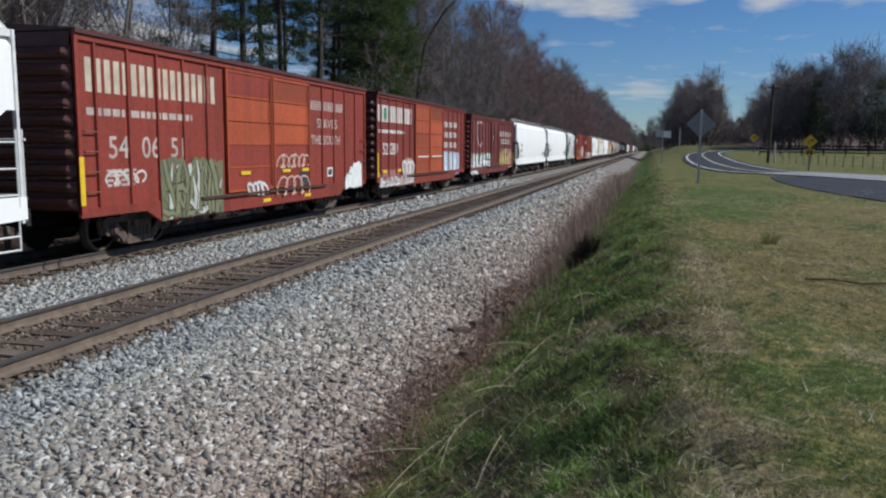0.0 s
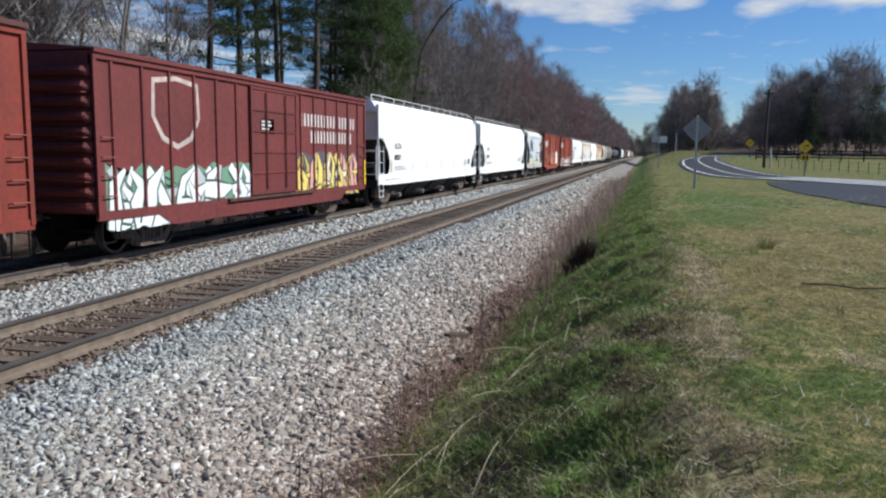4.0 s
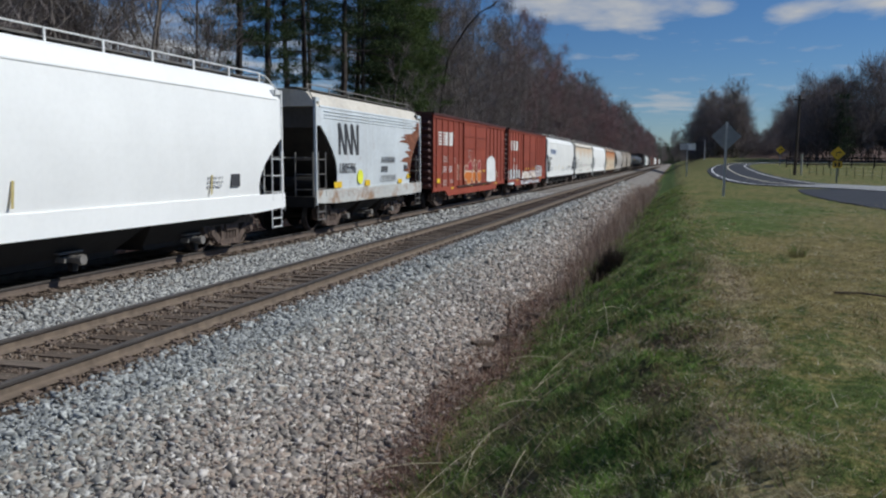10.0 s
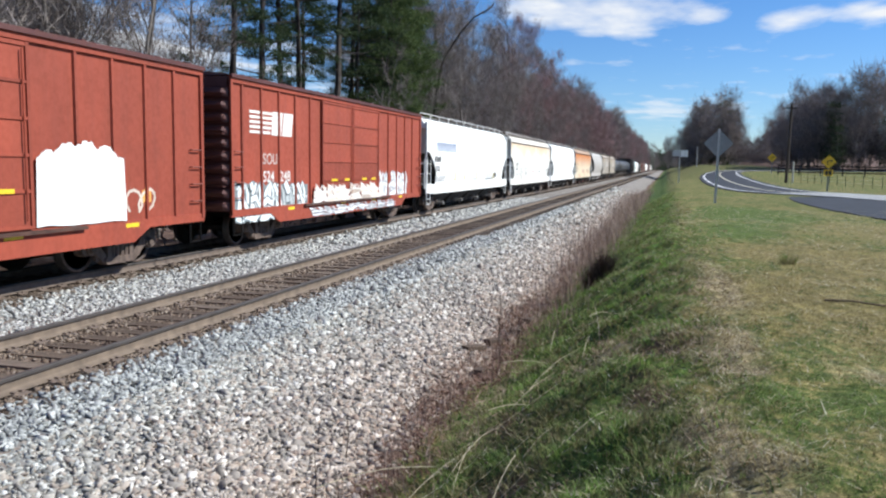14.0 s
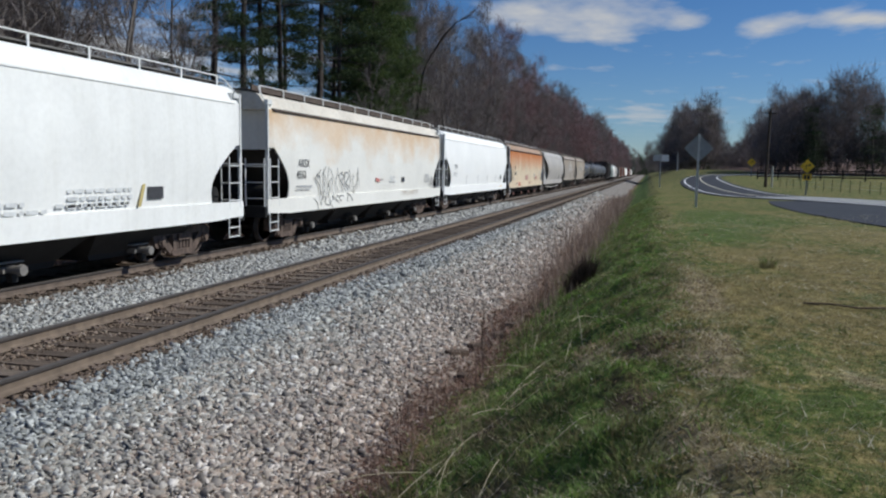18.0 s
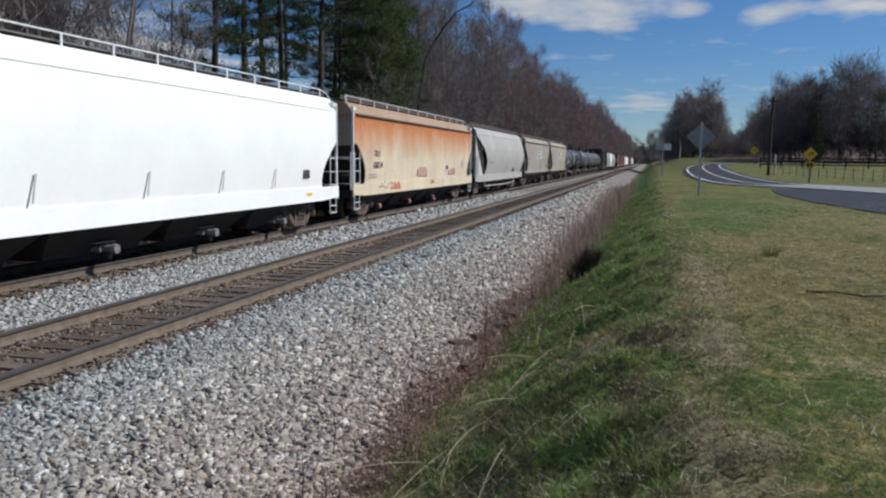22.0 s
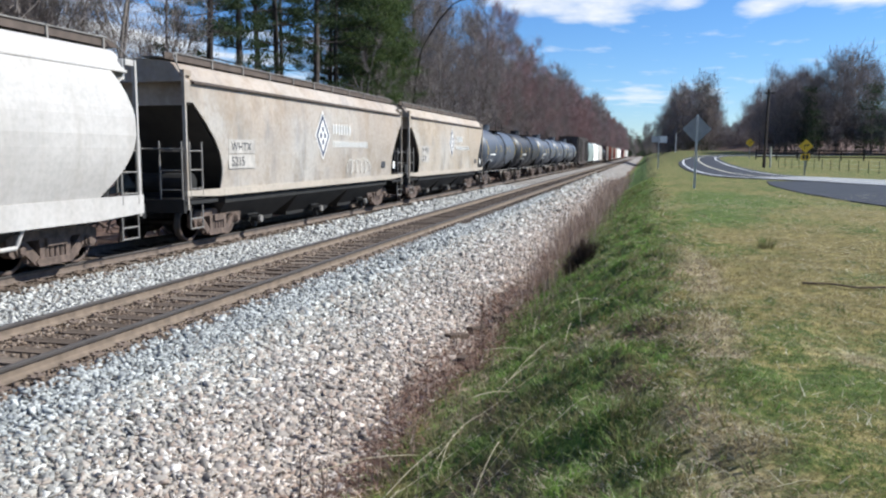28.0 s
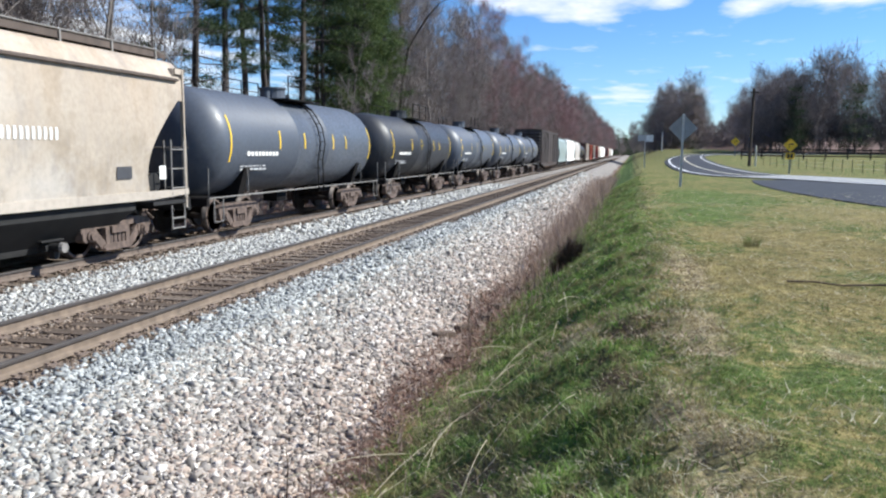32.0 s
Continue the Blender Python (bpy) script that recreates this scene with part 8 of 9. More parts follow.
for k in range(22):
    x = TRN.uniform(25, 100)
    green.append((int(TRN.integers(0, 2)), x, 138 + TRN.uniform(0, 12) - 0.25 * (x - 24), 2.2, TRN.uniform(0.6, 1.35), TRN.uniform(0, 6.28)))
for k in range(110):
    y = TRN.uniform(760, 1150)
    green.append((int(TRN.integers(0, 2)), y * TRN.uniform(-0.03, 0.03), y, -0.5, TRN.uniform(1.1, 2.2), TRN.uniform(0, 6.28)))
green += [(0, 16.6, 236.0, 2.0, 1.7, 0.5), (1, 8.3, 240.0, 2.0, 1.55, 2.0), (0, 15.2, 232.0, 2.0, 1.45, 4.0)]
joined("roadside_evergreens", CEDAR, green, (MAT["pine_bark"], MAT["needle"]), "dark evergreens at the foot of the woods")

# taller trees along the edge of the wood
for x, y, s in ((-19, 96, 1.06), (-20.5, 101, 1.12), (-18.6, 106.5, 1.0), (-20, 112, 1.06), (-18.7, 117.5, 1.0), (-19.6, 124, 1.05), (-18.8, 131, 0.98), (-19.5, 139, 1.02), (-19.2, 148, 1.0), (-18.9, 157, 1.0)):
    bare_at(x, y, s, y > 110)


# a bare tree that leans out towards the line
b = Build()
LEAN = [(0.0, 0.0, 0.0), (0.5, 0.1, 5.0), (0.9, 0.0, 9.0), (1.4, 0.0, 12.1), (2.2, 0.1, 13.5), (3.1, 0.0, 14.8), (4.2, -0.1, 15.9), (5.6, 0.0, 16.6)]
for i, (p, q) in enumerate(zip(LEAN, LEAN[1:])):
    b.tube(p, q, 0.17 - 0.02 * i, 0.17 - 0.02 * (i + 1), n=8)
leaning = empty("leaning_tree", pose(-20.5, 68, -1.2), "dark leafless tree leaning out towards the railway", "tree")
part("trunk", b, MAT["pine_bark"], leaning)
lr = random.Random(31)
for i in range(40):
    b, k = Build(), lr.randrange(2, 7)
    f = lr.random()
    p = [a + (c - a) * f for a, c in zip(LEAN[k], LEAN[k + 1])] if k < 7 else list(LEAN[7])
    q = [p[0] + lr.uniform(-0.5, 1.4), p[1] + lr.uniform(-1.0, 1.0), p[2] + lr.uniform(-0.3, 1.6)]
    b.tube(p, q, 0.03, 0.008, n=4)
    b.tube(q, [q[0] + lr.uniform(-0.3, 0.8), q[1] + lr.uniform(-0.5, 0.5), q[2] + lr.uniform(0, 0.9)], 0.012, 0.004, n=3)
    part("branch", b, MAT["twig_dark"], leaning)
# dark brush right behind the train
thicket = [(int(TRN.integers(0, 3)), TRN.uniform(-19.5, -15.9), y + TRN.uniform(-0.6, 0.6), -1.1, TRN.uniform(0.35, 0.62), TRN.uniform(0, 6.28)) for y in np.arange(2, 70, 0.8)]
joined("trackside_brush", BUSH, thicket, (MAT["bark"], MAT["twig_dark"]), "low tangled brush at the edge of the wood behind the train")
# ---------- signs, pole, fences ----------
def on_land(x, y):
    return float(land(x, y))


def diamond(b, yc, zc, half, t0, t1, slot=0, x=0.0):
    """An upright diamond plate that faces along y."""
    b.poly([(x + half * sx, y, zc + half * sz) for y in (t0, t1) for sx, sz in ((0, -1), (1, 0), (0, 1), (-1, 0))],
           [(0, 1, 2, 3), (7, 6, 5, 4), (0, 4, 5, 1), (1, 5, 6, 2), (2, 6, 7, 3), (3, 7, 4, 0)], slot)


def channel_post(h, w=0.055):
    b = Build()
    b.prism([(-w, 0.0), (-w * 0.55, 0.0), (-w * 0.4, 0.035), (w * 0.4, 0.035), (w * 0.55, 0.0), (w, 0.0), (w, 0.006), (w * 0.6, 0.008), (w * 0.45, 0.043), (-w * 0.45, 0.043), (-w * 0.6, 0.008), (-w, 0.006)], -0.4, h, "z")
    return b


# the back of a warning sign that faces oncoming traffic
sx, sy = 2.36, 41.0
sg = empty("warning_sign", pose(sx, sy, on_land(sx, sy), 0, 0.6, 0), "diamond warning sign with bare metal back on a steel post", "road sign")
part("post", channel_post(3.55), MAT["galv"], sg)
b = Build(); diamond(b, 0, 2.86, 0.69, 0.05, 0.054); part("sign_plate", b, MAT["sign_back"], sg, "dull bare aluminium plate")
b = Build(); b.box(-0.05, 0.05, 0.043, 0.052, 2.45, 3.25); part("bracket", b, MAT["galv"], sg)


def yellow_sign(x, y, half, post, plate, label, scale=1.0):
    s = empty("curve_sign", pose(x, y, on_land(x, y)), label, "road sign")
    part("post", channel_post(post), MAT["sign_back"], s)
    b = Build(); diamond(b, 0, post - half * 0.55, half, -0.012, -0.008); part("sign_plate", b, MAT["sign_yellow"], s, "yellow reflective plate")
    b = Build()
    zc = post - half * 0.55
    for p, q in (((-0.22, -0.42), (-0.12, 0.16)), ((-0.12, 0.08), (0.22, 0.20))):
        b.box(p[0] * half, q[0] * half, -0.017, -0.0135, zc + p[1] * half, zc + q[1] * half)
    b.prism([(0.20 * half, zc + 0.38 * half), (0.5 * half, zc + 0.14 * half), (0.20 * half, zc - 0.10 * half)], -0.017, -0.0135, "y")
    part("arrow", b, MAT["sign_black"], s, "black curve arrow")
    if plate:
        b = Build(); b.box(-0.3, 0.3, -0.012, -0.008, zc - half - 0.5, zc - half - 0.05); pl = part("speed_plate", b, MAT["sign_yellow"], s, "small yellow plate")
        b = Build(); b.box(-0.2, -0.03, -0.016, -0.013, zc - half - 0.42, zc - half - 0.13); b.box(0.03, 0.2, -0.016, -0.013, zc - half - 0.42, zc - half - 0.13); part("speed_figure", b, MAT["sign_black"], pl)
    return s


yellow_sign(11.15, 62.5, 0.5, 2.35, True, "yellow diamond curve sign with a speed plate on a steel post")
yellow_sign(13.9, 118.0, 0.6, 2.5, False, "yellow diamond curve sign farther round the bend")

# pair of small white plates by the track
s = empty("trackside_sign", pose(1.35, 90, on_land(1.35, 90)), "two small white and grey plates on a thin steel post", "sign")
part("post", channel_post(3.6), MAT["galv"], s)
b = Build(); b.box(0.08, 0.85, -0.012, -0.006, 2.75, 3.45); part("sign_plate", b, MAT["sign_white"], s, "white plate")
b = Build(); b.box(-0.75, 0.05, -0.012, -0.006, 2.8, 3.42); part("sign_plate", b, MAT["sign_grey"], s, "grey plate")

# utility poles
for x, y, h, r in ((11.0, 82.0, 7.4, 0.15), (21.8, 170.0, 8.6, 0.13), (6.6, 190.0, 4.4, 0.14)):
    p = empty("utility_pole", pose(x, y, on_land(x, y), 0, 1.0 if y < 100 else 0, 0), "dark treated wooden utility pole with a crossarm", "utility pole", "utility poles")
    b = Build(); b.tube((0, 0, -0.5), (0, 0, h), r, r * 0.7, n=12); part("shaft", b, MAT["wood_pole" if x > 10 else "sign_grey"], p)
    b = Build(); b.box(-0.5, 0.5, -0.06, 0.06, h - 0.45, h - 0.33); arm = part("crossarm", b, MAT["wood_pole"], p)
    for k in (-0.44, -0.2, 0.2, 0.44):
        b = Build(); b.tube((k, 0, h - 0.33), (k, 0, h - 0.15), 0.045, 0.03, n=8); part("insulator", b, MAT["sign_back"], arm)
    if y < 100:
        b = Build(); b.tube((0.55, -0.1, -0.2), (0.55, -0.1, 2.0), 0.09, n=8); g = new("marker_post", b.mesh("marker_post", plain("weathered pale post", (0.52, 0.50, 0.42), 0.8)))
        g.matrix_basis = pose(x, y, on_land(x, y))
        tagged(g, "short pale post beside the utility pole", "post")

# dark board fence before the woods, wire fence by the road
f = empty("board_fence", pose(0, 0, 0), "dark stained three-board fence across the field", "fence")
FX = [(14.0 + 2.4 * i, 112 - 0.30 * (2.4 * i)) for i in range(36)]
post_me = Build(); post_me.box(-0.07, 0.07, -0.07, 0.07, -0.4, 1.35)
post_me = post_me.mesh("fence_post", MAT["fence_wood"])
for (xa, ya), (xb, yb) in zip(FX, FX[1:]):
    za, zb = on_land(xa, ya), on_land(xb, yb)
    part("fence_post", post_me, None, f, at=pose(xa, ya, za))
    for z in (0.4, 0.8, 1.2):
        b = Build()
        b.poly([(xa, ya - 0.09, za + z - 0.07), (xb, yb - 0.09, zb + z - 0.07), (xb, yb - 0.09, zb + z + 0.07), (xa, ya - 0.09, za + z + 0.07), (xa, ya - 0.075, za + z - 0.07), (xb, yb - 0.075, zb + z - 0.07), (xb, yb - 0.075, zb + z + 0.07), (xa, ya - 0.075, za + z + 0.07)],
               [(0, 1, 2, 3), (7, 6, 5, 4), (0, 4, 5, 1), (3, 2, 6, 7), (0, 3, 7, 4), (1, 5, 6, 2)])
        part("fence_board", b, MAT["fence_wood"], f)
f = empty("wire_fence", pose(0, 0, 0), "thin wire fence on short dark posts beside the road", "fence")
tp = Build(); tp.box(-0.02, 0.02, -0.02, 0.02, -0.3, 0.96)
tp = tp.mesh("fence_post", MAT["fence_wood"])
WX = [(12.6 + 0.36 * i, 84 - 1.5 * i) for i in range(34)]
for (xa, ya), (xb, yb) in zip(WX, WX[1:]):
    za, zb = on_land(xa, ya), on_land(xb, yb)
    part("fence_post", tp, None, f, at=pose(xa, ya, za))
for z in (0.32, 0.64, 0.94):
    b = Build().path([(x, y, on_land(x, y) + z) for x, y in WX], 0.006, n=4)
    part("wire", b, MAT["galv"], f)

# ---------- grass, weeds and litter ----------
VEG = np.random.default_rng(5)


def patchy(x, y, scale=0.9, seed=0.0):
    """Smooth field in 0..1 for clumps and patches."""
    s = np.sin(x * 1.7 * scale + 1.3 * np.sin(y * 0.9 * scale + seed) + seed) + np.sin(y * 1.3 * scale + 1.7 * np.sin(x * 1.1 * scale + 2 * seed)) + 0.7 * np.sin((x + y) * 3.1 * scale + seed)
    return 0.5 + s / 5.4


def blades(name, label, x, y, height, width, lean, mat, z=None, category="grass", bent=True):
    n = len(x)
    z = land(x, y) - 0.01 if z is None else z
    base = np.stack([x, y, z], 1)
    a = VEG.uniform(0, 2 * math.pi, n)
    side = np.stack([np.cos(a), np.sin(a), np.zeros(n)], 1) * (width / 2)[:, None]
    out = lean + np.stack([-np.sin(a), np.cos(a), np.zeros(n)], 1) * VEG.normal(0, 0.35, n)[:, None]
    if bent:
        mid = base + np.stack([out[:, 0] * 0.35, out[:, 1] * 0.35, np.full(n, 0.62)], 1) * height[:, None]
        tip = base + np.stack([out[:, 0] * 1.15, out[:, 1] * 1.15, np.full(n, 0.9)], 1) * height[:, None]
        V = np.stack([base - side, base + side, mid + side * 0.7, mid - side * 0.7, tip], 1).reshape(-1, 3)
        o = np.arange(n)[:, None] * 5
        faces = [o + np.array([[0, 1, 2, 3]]), o + np.array([[3, 2, 4]])]
    else:
        tip = base + np.stack([out[:, 0], out[:, 1], np.full(n, 1.0)], 1) * height[:, None]
        V = np.stack([base - side, base + side, tip], 1).reshape(-1, 3)
        faces = np.arange(3 * n).reshape(-1, 3)
    return tagged(new(name, mesh_np(name, V, faces, mat)), label, category, kind="stuff")


def scatter(n, x0, x1, y0, y1, fade=1.0):
    """Points thinning out with distance."""
    t = VEG.random(n)
    y = y0 * (y1 / y0) ** (t ** fade)
    return VEG.uniform(x0, x1, n), y


# mown lawn: green and straw blades in patches
x, y = scatter(330000, -0.4, 8.5, 2.2, 26)
k = (x < y * 0.42 + 1.0) & (VEG.random(len(x)) < 1 - smoothstep(8, 25, y))
x, y = x[k], y[k]
green = patchy(x, y, 0.8, 1.0) + 0.35 * patchy(x, y, 3.0, 2.0) + 0.4 * field(x, y, GREEN_SPOTS) - 0.3 * field(x, y, TAN_SPOTS) - 0.5 * field(x, y, STRAW_SPOTS) + VEG.normal(0, 0.14, len(x)) > 0.74
for sel, nm, lb, mt in ((green, "lawn_grass", "short green lawn grass", "grass"), (~green, "dry_lawn_grass", "short straw-coloured winter grass", "straw")):
    n = int(sel.sum())
    far = 1 + y[sel] / 9
    blades(nm, lb, x[sel], y[sel], VEG.uniform(0.014, 0.036, n), VEG.uniform(0.003, 0.007, n) * far, VEG.normal(0, 0.9, (n, 2)) @ np.array([[1, 0, 0], [0, 1, 0]]), MAT[mt], bent=False)

# rank grass on the bank, in clumps: each clump a fan of blades, dark thatch between
def clumps(n, x0, x1, y0, y1, keep):
    cx, cy = scatter(n, x0, x1, y0, y1)
    k = VEG.random(n) < keep(cx, cy)
    return cx[k], cy[k]


cx, cy = clumps(11500, -2.4, 0.75, 2.2, 60, lambda x, y: (0.3 + 0.95 * patchy(x, y, 1.6, 0.5)) * (1 - 0.9 * smoothstep(-0.3, 0.5, x + 0.7 * (patchy(x, y, 1.1, 5.0) - 0.5))) * (1 - 0.85 * field(x, y, BROWN_SPOTS)) * (1 - 0.7 * field(x, y, STRAW_SPOTS)))
per = 14
size = np.repeat(np.minimum(2.0, np.exp(VEG.normal(0.05, 0.52, len(cx)))), per)
far = 1 + np.repeat(cy, per) / 12
a, r = VEG.uniform(0, 2 * math.pi, len(cx) * per), np.sqrt(VEG.random(len(cx) * per)) * 0.085 * size * far ** 0.5
x, y = np.repeat(cx, per) + r * np.cos(a), np.repeat(cy, per) + r * np.sin(a)
n = len(x)
blades("bank_grass", "rank green grass and clover in clumps on the ditch bank", x, y, VEG.uniform(0.028, 0.075, n) * size, VEG.uniform(0.004, 0.009, n) * far,
       np.stack([np.cos(a) * 0.8 + VEG.normal(-0.1, 0.35, n), np.sin(a) * 0.8 + VEG.normal(-0.05, 0.35, n), np.zeros(n)], 1), MAT["bank_grass"])
cx, cy = clumps(5200, -2.0, 1.6, 2.2, 34, lambda x, y: 0.25 * patchy(x, y, 1.9, 4.0) ** 2 + 0.25 * np.exp(-((x - 0.45) / 0.3) ** 2) + 0.5 * field(x, y, STRAW_SPOTS) + 0.5 * field(x, y, BROWN_SPOTS))
per = 9
size = np.repeat(np.exp(VEG.normal(0, 0.4, len(cx))), per)
far = 1 + np.repeat(cy, per) / 11
a, r = VEG.uniform(0, 2 * math.pi, len(cx) * per), np.sqrt(VEG.random(len(cx) * per)) * 0.1 * size
x, y = np.repeat(cx, per) + r * np.cos(a), np.repeat(cy, per) + r * np.sin(a)
n = len(x)
blades("dead_bank_grass", "matted dead grass along the top of the bank", x, y, VEG.uniform(0.025, 0.07, n) * size * np.clip(y / 9, 0.45, 1), VEG.uniform(0.003, 0.006, n) * far * np.clip(y / 8, 0.6, 1),
       np.stack([VEG.normal(-0.4, 0.9, n), VEG.normal(-0.3, 0.9, n), np.zeros(n)], 1), MAT["straw"])
x, y = scatter(62000, -1.9, 9.0, 2.3, 34)
k = VEG.random(len(x)) < 0.10 + 0.25 * np.exp(-((x - 0.55) / 0.4) ** 2) + 0.75 * patchy(x, y, 1.3, 8.0) ** 2
x, y = x[k], y[k]
n = len(x)
blades("bleached_stalks", "bleached dead stalks lying in the grass", x, y, VEG.uniform(0.02, 0.05, n), VEG.uniform(0.003, 0.007, n) * (1 + y / 16),
       np.stack([VEG.normal(-0.3, 2.2, n), VEG.normal(-0.1, 2.2, n), np.zeros(n)], 1), MAT["pale_straw"], land(x, y) + VEG.uniform(0.0, 0.03, n), bent=False)
# coarser growth beside and behind the viewer
x, y = VEG.uniform(-2.3, 6.5, 9000), VEG.uniform(-5, 2.3, 9000)
low = x < 0.2
for sel, nm, lb, mt, hi in ((low, "bank_grass", "rank grass on the ditch bank", "bank_grass", 0.09), (~low & (patchy(x, y, 0.8, 1.0) > 0.5), "lawn_grass", "short green lawn grass", "grass", 0.045), (~low & (patchy(x, y, 0.8, 1.0) <= 0.5), "dry_lawn_grass", "short straw-coloured winter grass", "straw", 0.045)):
    n = int(sel.sum())
    blades(nm, lb, x[sel], y[sel], VEG.uniform(0.4, 1.0, n) * hi, VEG.uniform(0.012, 0.02, n), np.stack([VEG.normal(0, 0.7, n), VEG.normal(0, 0.7, n), np.zeros(n)], 1), MAT[mt], bent=False)
# low tufts standing proud of the lawn
cx, cy = clumps(1500, 0.2, 9, 2.4, 40, lambda x, y: (0.4 * patchy(x, y, 0.9, 1.7) ** 1.5 + 0.7 * field(x, y, GREEN_SPOTS)) * (x < y * 0.45 + 1.2))
per = 12
size = np.repeat(np.exp(VEG.normal(0, 0.35, len(cx))), per)
far = 1 + np.repeat(cy, per) / 11
a, r = VEG.uniform(0, 2 * math.pi, len(cx) * per), np.sqrt(VEG.random(len(cx) * per)) * 0.07 * size * far ** 0.5
x, y = np.repeat(cx, per) + r * np.cos(a), np.repeat(cy, per) + r * np.sin(a)
n = len(x)
blades("lawn_tufts", "green tufts standing out of the winter lawn", x, y, VEG.uniform(0.015, 0.04, n) * size, VEG.uniform(0.004, 0.007, n) * far,
       np.stack([np.cos(a) * 0.9 + VEG.normal(0, 0.3, n), np.sin(a) * 0.9 + VEG.normal(0, 0.3, n), np.zeros(n)], 1), MAT["grass"])

# dead leaves caught in the grass of the bank
x, y = scatter(22000, -2.0, 1.3, 2.4, 16)
k = patchy(x, y, 1.4, 6.0) * (1 - 0.5 * smoothstep(0.2, 1.0, x)) + 0.55 * field(x, y, BROWN_SPOTS) + 0.7 * field(x, y, STRAW_SPOTS) + 0.3 * np.exp(-((x - 0.6) / 0.3) ** 2) + VEG.normal(0, 0.12, len(x)) > 0.84
x, y = x[k], y[k]
n = len(x)
blades("bank_leaves", "brown dead leaves caught in the bank grass", x, y, VEG.uniform(0.015, 0.045, n) * np.clip(y / 9, 0.5, 1), VEG.uniform(0.008, 0.022, n) * np.clip(y / 9, 0.5, 1), VEG.normal(0, 1.6, (n, 2)) @ np.array([[1, 0, 0], [0, 1, 0]]), MAT["dead_leaf"], land(x, y) + VEG.uniform(0.0, 0.08, n), "leaves", bent=False)

# litter and dead leaves in the ditch
x, y = scatter(38000, -3.3, -1.5, 2.6, 40)
k = VEG.random(len(x)) < np.exp(-((x + 2.58 + 0.22 * lumps(x, y, 0.9, 9)) / 0.3) ** 2)
x, y = x[k], y[k]
n = len(x)
zz = np.maximum(land(x, y), bed(x, y)) + VEG.uniform(0.0, 0.05, n)
blades("leaf_litter", "dead red-brown leaves and stems in the ditch", x, y, VEG.uniform(0.02, 0.06, n) * np.clip(y / 9, 0.5, 1.2) * (1 + y / 25), VEG.uniform(0.008, 0.024, n) * np.clip(y / 9, 0.5, 1.2) * (1 + y / 20), VEG.normal(0, 1.6, (n, 2)) @ np.array([[1, 0, 0], [0, 1, 0]]), MAT["leaf_litter"], zz, "leaves", bent=False)

# stand of tall dry weeds in the ditch
t = VEG.random(9000)
y = 12 + 75 * t ** 1.3
x = -2.3 + VEG.normal(0, 0.45, 9000)
k = VEG.random(9000) < smoothstep(11, 22, y) * (0.35 + 0.8 * patchy(x, y, 0.8, 2.2))
x, y = x[k], y[k]
n = len(x)
blades("dry_weeds", "tall dry grey-brown weeds standing in the ditch", x, y, VEG.uniform(0.3, 1.3, n) * (0.78 + 0.5 * lumps(x, y, 2.6, 4)) * (0.5 + 0.65 * smoothstep(15, 30, y)), VEG.uniform(0.004, 0.008, n) * (1 + y / 26), np.stack([VEG.normal(-0.05, 0.16, n), VEG.normal(0, 0.16, n), np.zeros(n)], 1),
       MAT["weed"], np.maximum(land(x, y), bed(x, y)), "weeds")
y = VEG.uniform(4, 16, 260)
x = -2.45 + VEG.normal(0, 0.3, 260)
blades("dry_weeds", "thin dry weed stems at the foot of the ballast", x, y, VEG.uniform(0.2, 0.75, 260), np.full(260, 0.008), np.stack([VEG.normal(0, 0.25, 260), VEG.normal(0, 0.25, 260), np.zeros(260)], 1), MAT["weed"], np.maximum(land(x, y), bed(x, y)), "weeds")

# the dark withered clump
n = 1500
a, r = VEG.uniform(0, 6.28, n), VEG.random(n) ** 0.8 * 0.3
x, y = -1.32 + r * np.cos(a), 17.6 + r * np.sin(a)
MAT["clump"] = island_mat("dark withered stems", [(0.0, (0.035, 0.025, 0.02)), (1.0, (0.14, 0.10, 0.075))], 0.95, 8)
blades("withered_clump", "dark withered clump of dead stems on the bank", x, y, VEG.uniform(0.35, 0.85, n) * (1.15 - 1.8 * r), np.full(n, 0.008), np.stack([np.cos(a) * r, np.sin(a) * r, np.zeros(n)], 1) * 1.4, MAT["clump"], category="bush")

# long arching dead stalks on the bank
rnd = random.Random(11)
for k in range(34):
    x0, y0 = rnd.uniform(-2.2, -0.6), rnd.uniform(4.6, 13)
    ln, az = rnd.uniform(0.5, 1.5), rnd.uniform(-0.15, 0.75) + (math.pi if rnd.random() < 0.15 else 0)
    d = Vector((math.sin(az), math.cos(az), 0))
    pts = []
    for q in range(7):
        s = q / 6
        pts.append(Vector((x0, y0, 0)) + d * ln * s + Vector((0, 0, 0.34 * ln * (s - 0.6 * s * s))))
    z0 = on_land(x0, y0)
    b = Build().path([(p.x, p.y, max(z0 + p.z, on_land(p.x, p.y) + 0.01)) for p in pts], 0.0042, n=4)
    tagged(new("dead_stalk", b.mesh("dead_stalk", MAT["pale_straw"])), "long pale dead grass stalk arching over the bank", "grass stalk", "dead stalks on the bank")

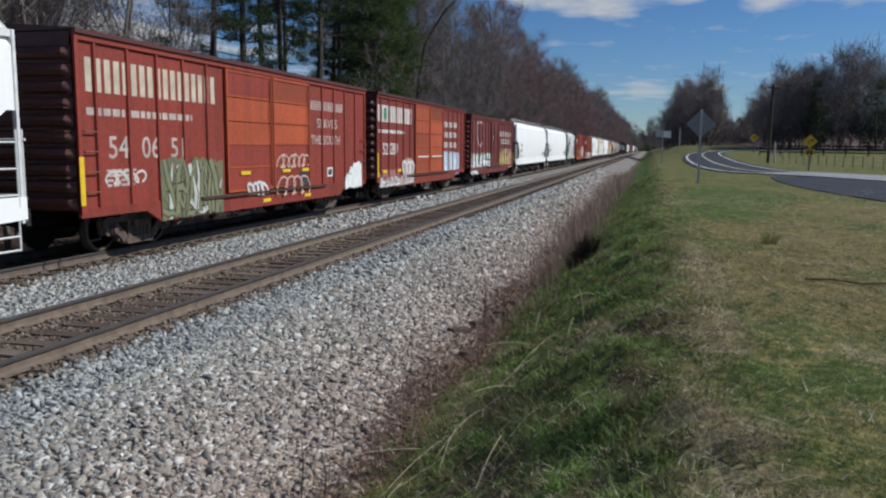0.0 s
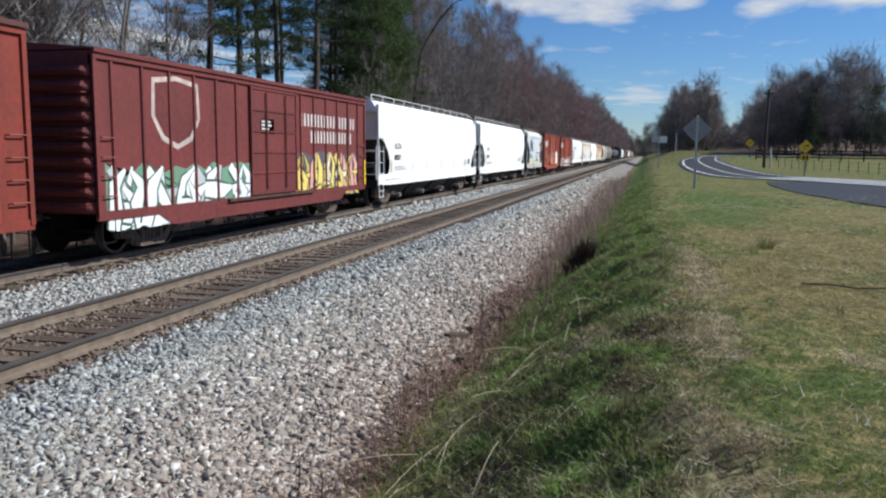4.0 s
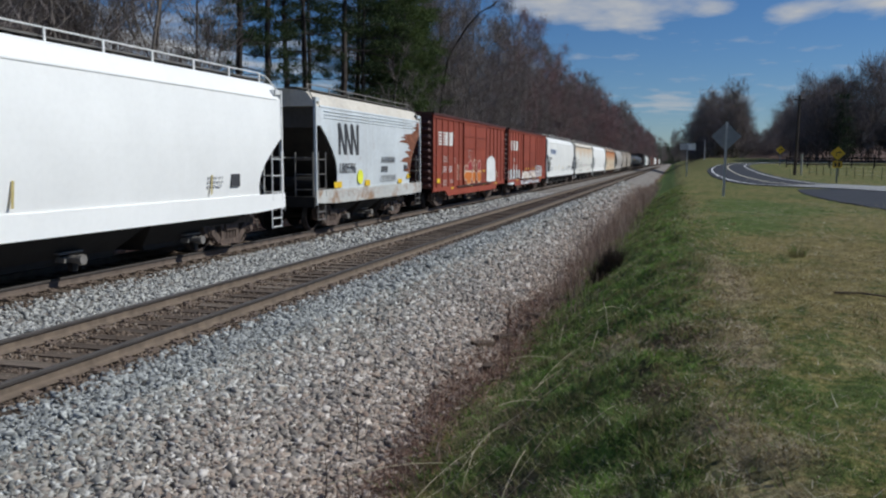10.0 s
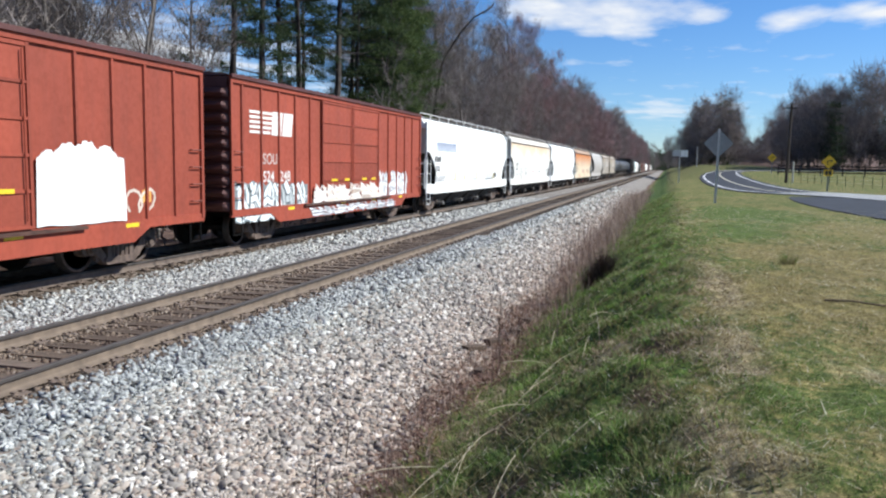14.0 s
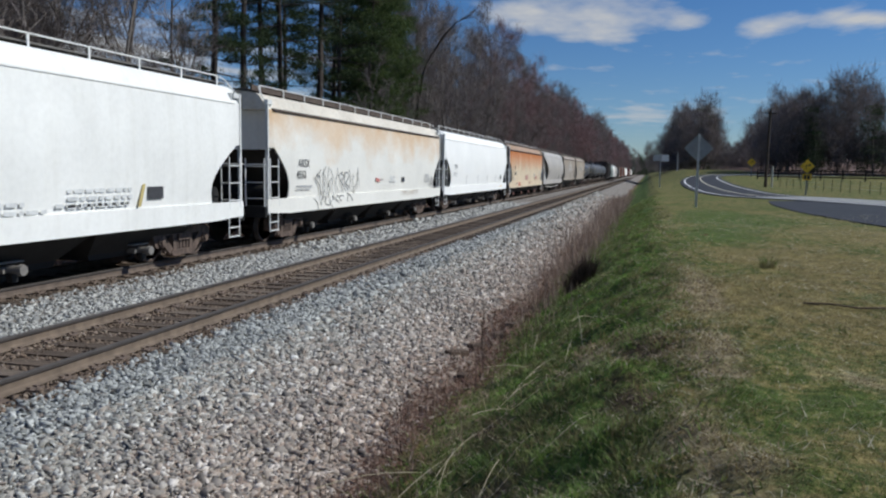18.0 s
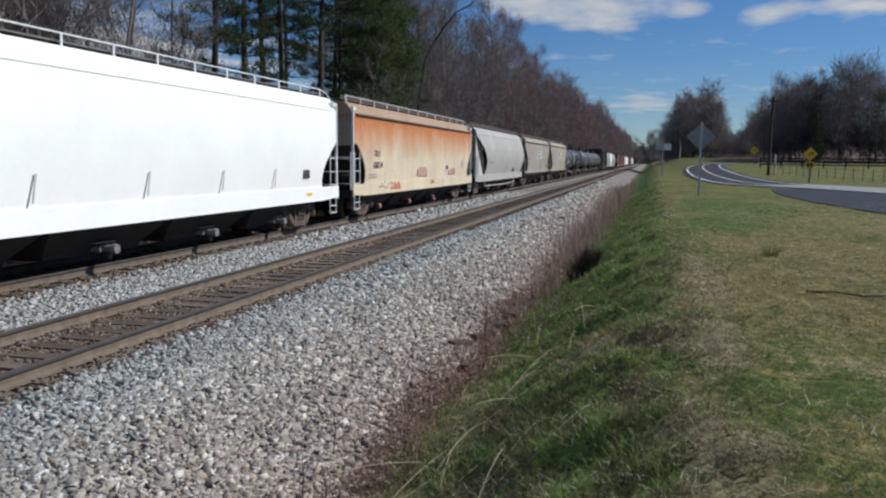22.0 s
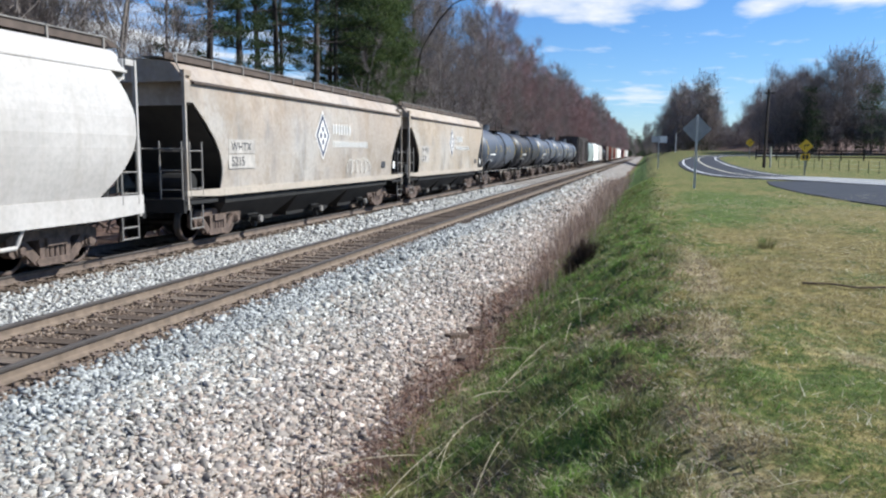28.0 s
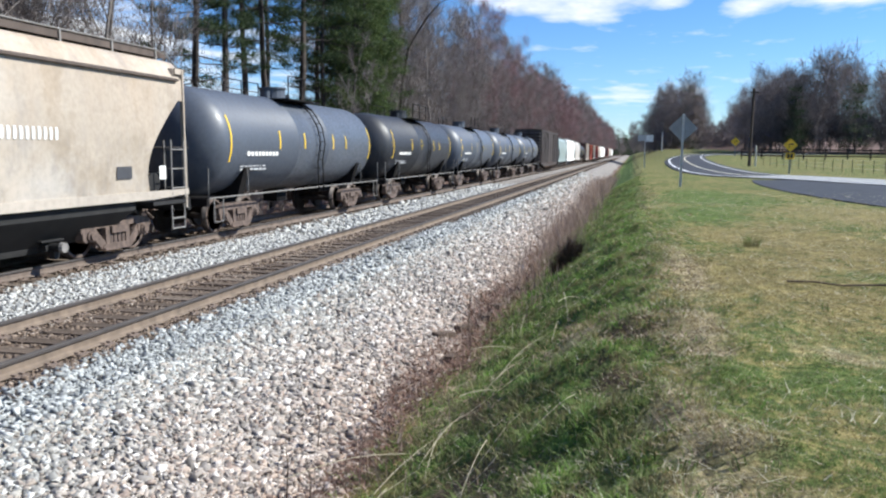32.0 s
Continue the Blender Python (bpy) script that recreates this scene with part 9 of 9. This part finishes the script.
# thin upright saplings in the stone, sticks, old tie ends
for x, y, h, lean in ((-2.86, 6.2, 0.62, 2), (-2.7, 6.35, 0.4, -5), (-3.05, 7.4, 0.5, 4), (-2.5, 12.6, 0.9, -3), (-2.7, 13.4, 1.0, 3)):
    e = Build()
    e.tube((0, 0, -0.05), (0.02, 0, h * 0.6), 0.007, 0.005, n=5)
    e.tube((0.02, 0, h * 0.6), (0.0, 0.02, h), 0.005, 0.002, n=5)
    for q in range(4):
        z = h * rnd.uniform(0.35, 0.85)
        e.tube((0.01, 0, z), (rnd.uniform(-0.12, 0.12), rnd.uniform(-0.12, 0.12), z + 0.12), 0.003, 0.001, n=4)
    o = new("dry_stem", e.mesh("dry_stem", MAT["clump"]))
    o.matrix_basis = pose(x, y, max(on_land(x, y), float(bed(x, y))), lean, lean * 0.5, 40 * h)
    tagged(o, "thin dark dry stem standing in the ballast", "dry stem", "dry stems")
b = Build()
for p, q in zip([(1.88, 10.30), (2.2, 10.33), (2.5, 10.29), (2.85, 10.31)], [(2.2, 10.33), (2.5, 10.29), (2.85, 10.31), (3.3, 10.36)]):
    b.tube((*p, on_land(*p) + 0.03), (*q, on_land(*q) + 0.03), 0.014, 0.012, n=6)
tagged(new("fallen_stick", b.mesh("fallen_stick", MAT["clump"])), "dark fallen stick lying on the grass", "stick")
for x, y, rz, ln in ((-2.75, 13.6, 70, 0.6), (-2.55, 14.4, 100, 0.5), (-2.95, 12.7, 60, 0.45), (-2.45, 15.3, 85, 0.55), (-2.6, 11.6, 95, 0.4)):
    b = Build()
    b.loft([[(ln * u, 0.09 * v * (1 - 0.2 * rnd.random()), 0.055 * w) for v, w in ((-1, -1), (1, -1), (1, 0.8), (-0.8, 1))] for u in (-0.5, -0.2, 0.2, 0.5)])
    o = new("wood_debris", b.mesh("wood_debris", MAT["clump"]))
    o.matrix_basis = pose(x, y, max(on_land(x, y), float(bed(x, y))) + 0.05, 8, 6, rz)
    tagged(o, "dark rotten piece of old railway tie", "wood debris", "rotten wood beside the ballast")
n = 130
a, r = VEG.uniform(0, 6.28, n), np.sqrt(VEG.random(n)) * 0.13
blades("grass_tuft", "dark green tuft standing out of the lawn", 2.02 + r * np.cos(a), 14.35 + r * np.sin(a), VEG.uniform(0.1, 0.3, n), np.full(n, 0.009), np.stack([np.cos(a), np.sin(a), np.zeros(n)], 1) * 0.4, MAT["bank_grass"])


# ---------- what moves ----------
def gone(t):
    """How far the train has rolled after t seconds."""
    return 1.047 * (A1 * t + A2 * t * t / 10 + A3 * t ** 3 / 1000 + A4 * t ** 4 / 10000)


A1, A2, A3, A4 = 7.850644, -0.149978, 1.071527, -0.168570


def motions():
    for car, y in CARS:
        walk(car, [(t, pose(FAR_X, y - gone(t), 0)) for t in np.arange(0.0, 32.01, 2.0)])
    steps = np.linspace(0.0, 32.0, 449)
    turns = [math.degrees(gone(t) / WHEEL_R) % 360 for t in steps]
    for wheels, y in WHEELSETS:
        walk(wheels, [(t, pose(0, y, WHEEL_R, a)) for t, a in zip(steps, turns)])


motions()
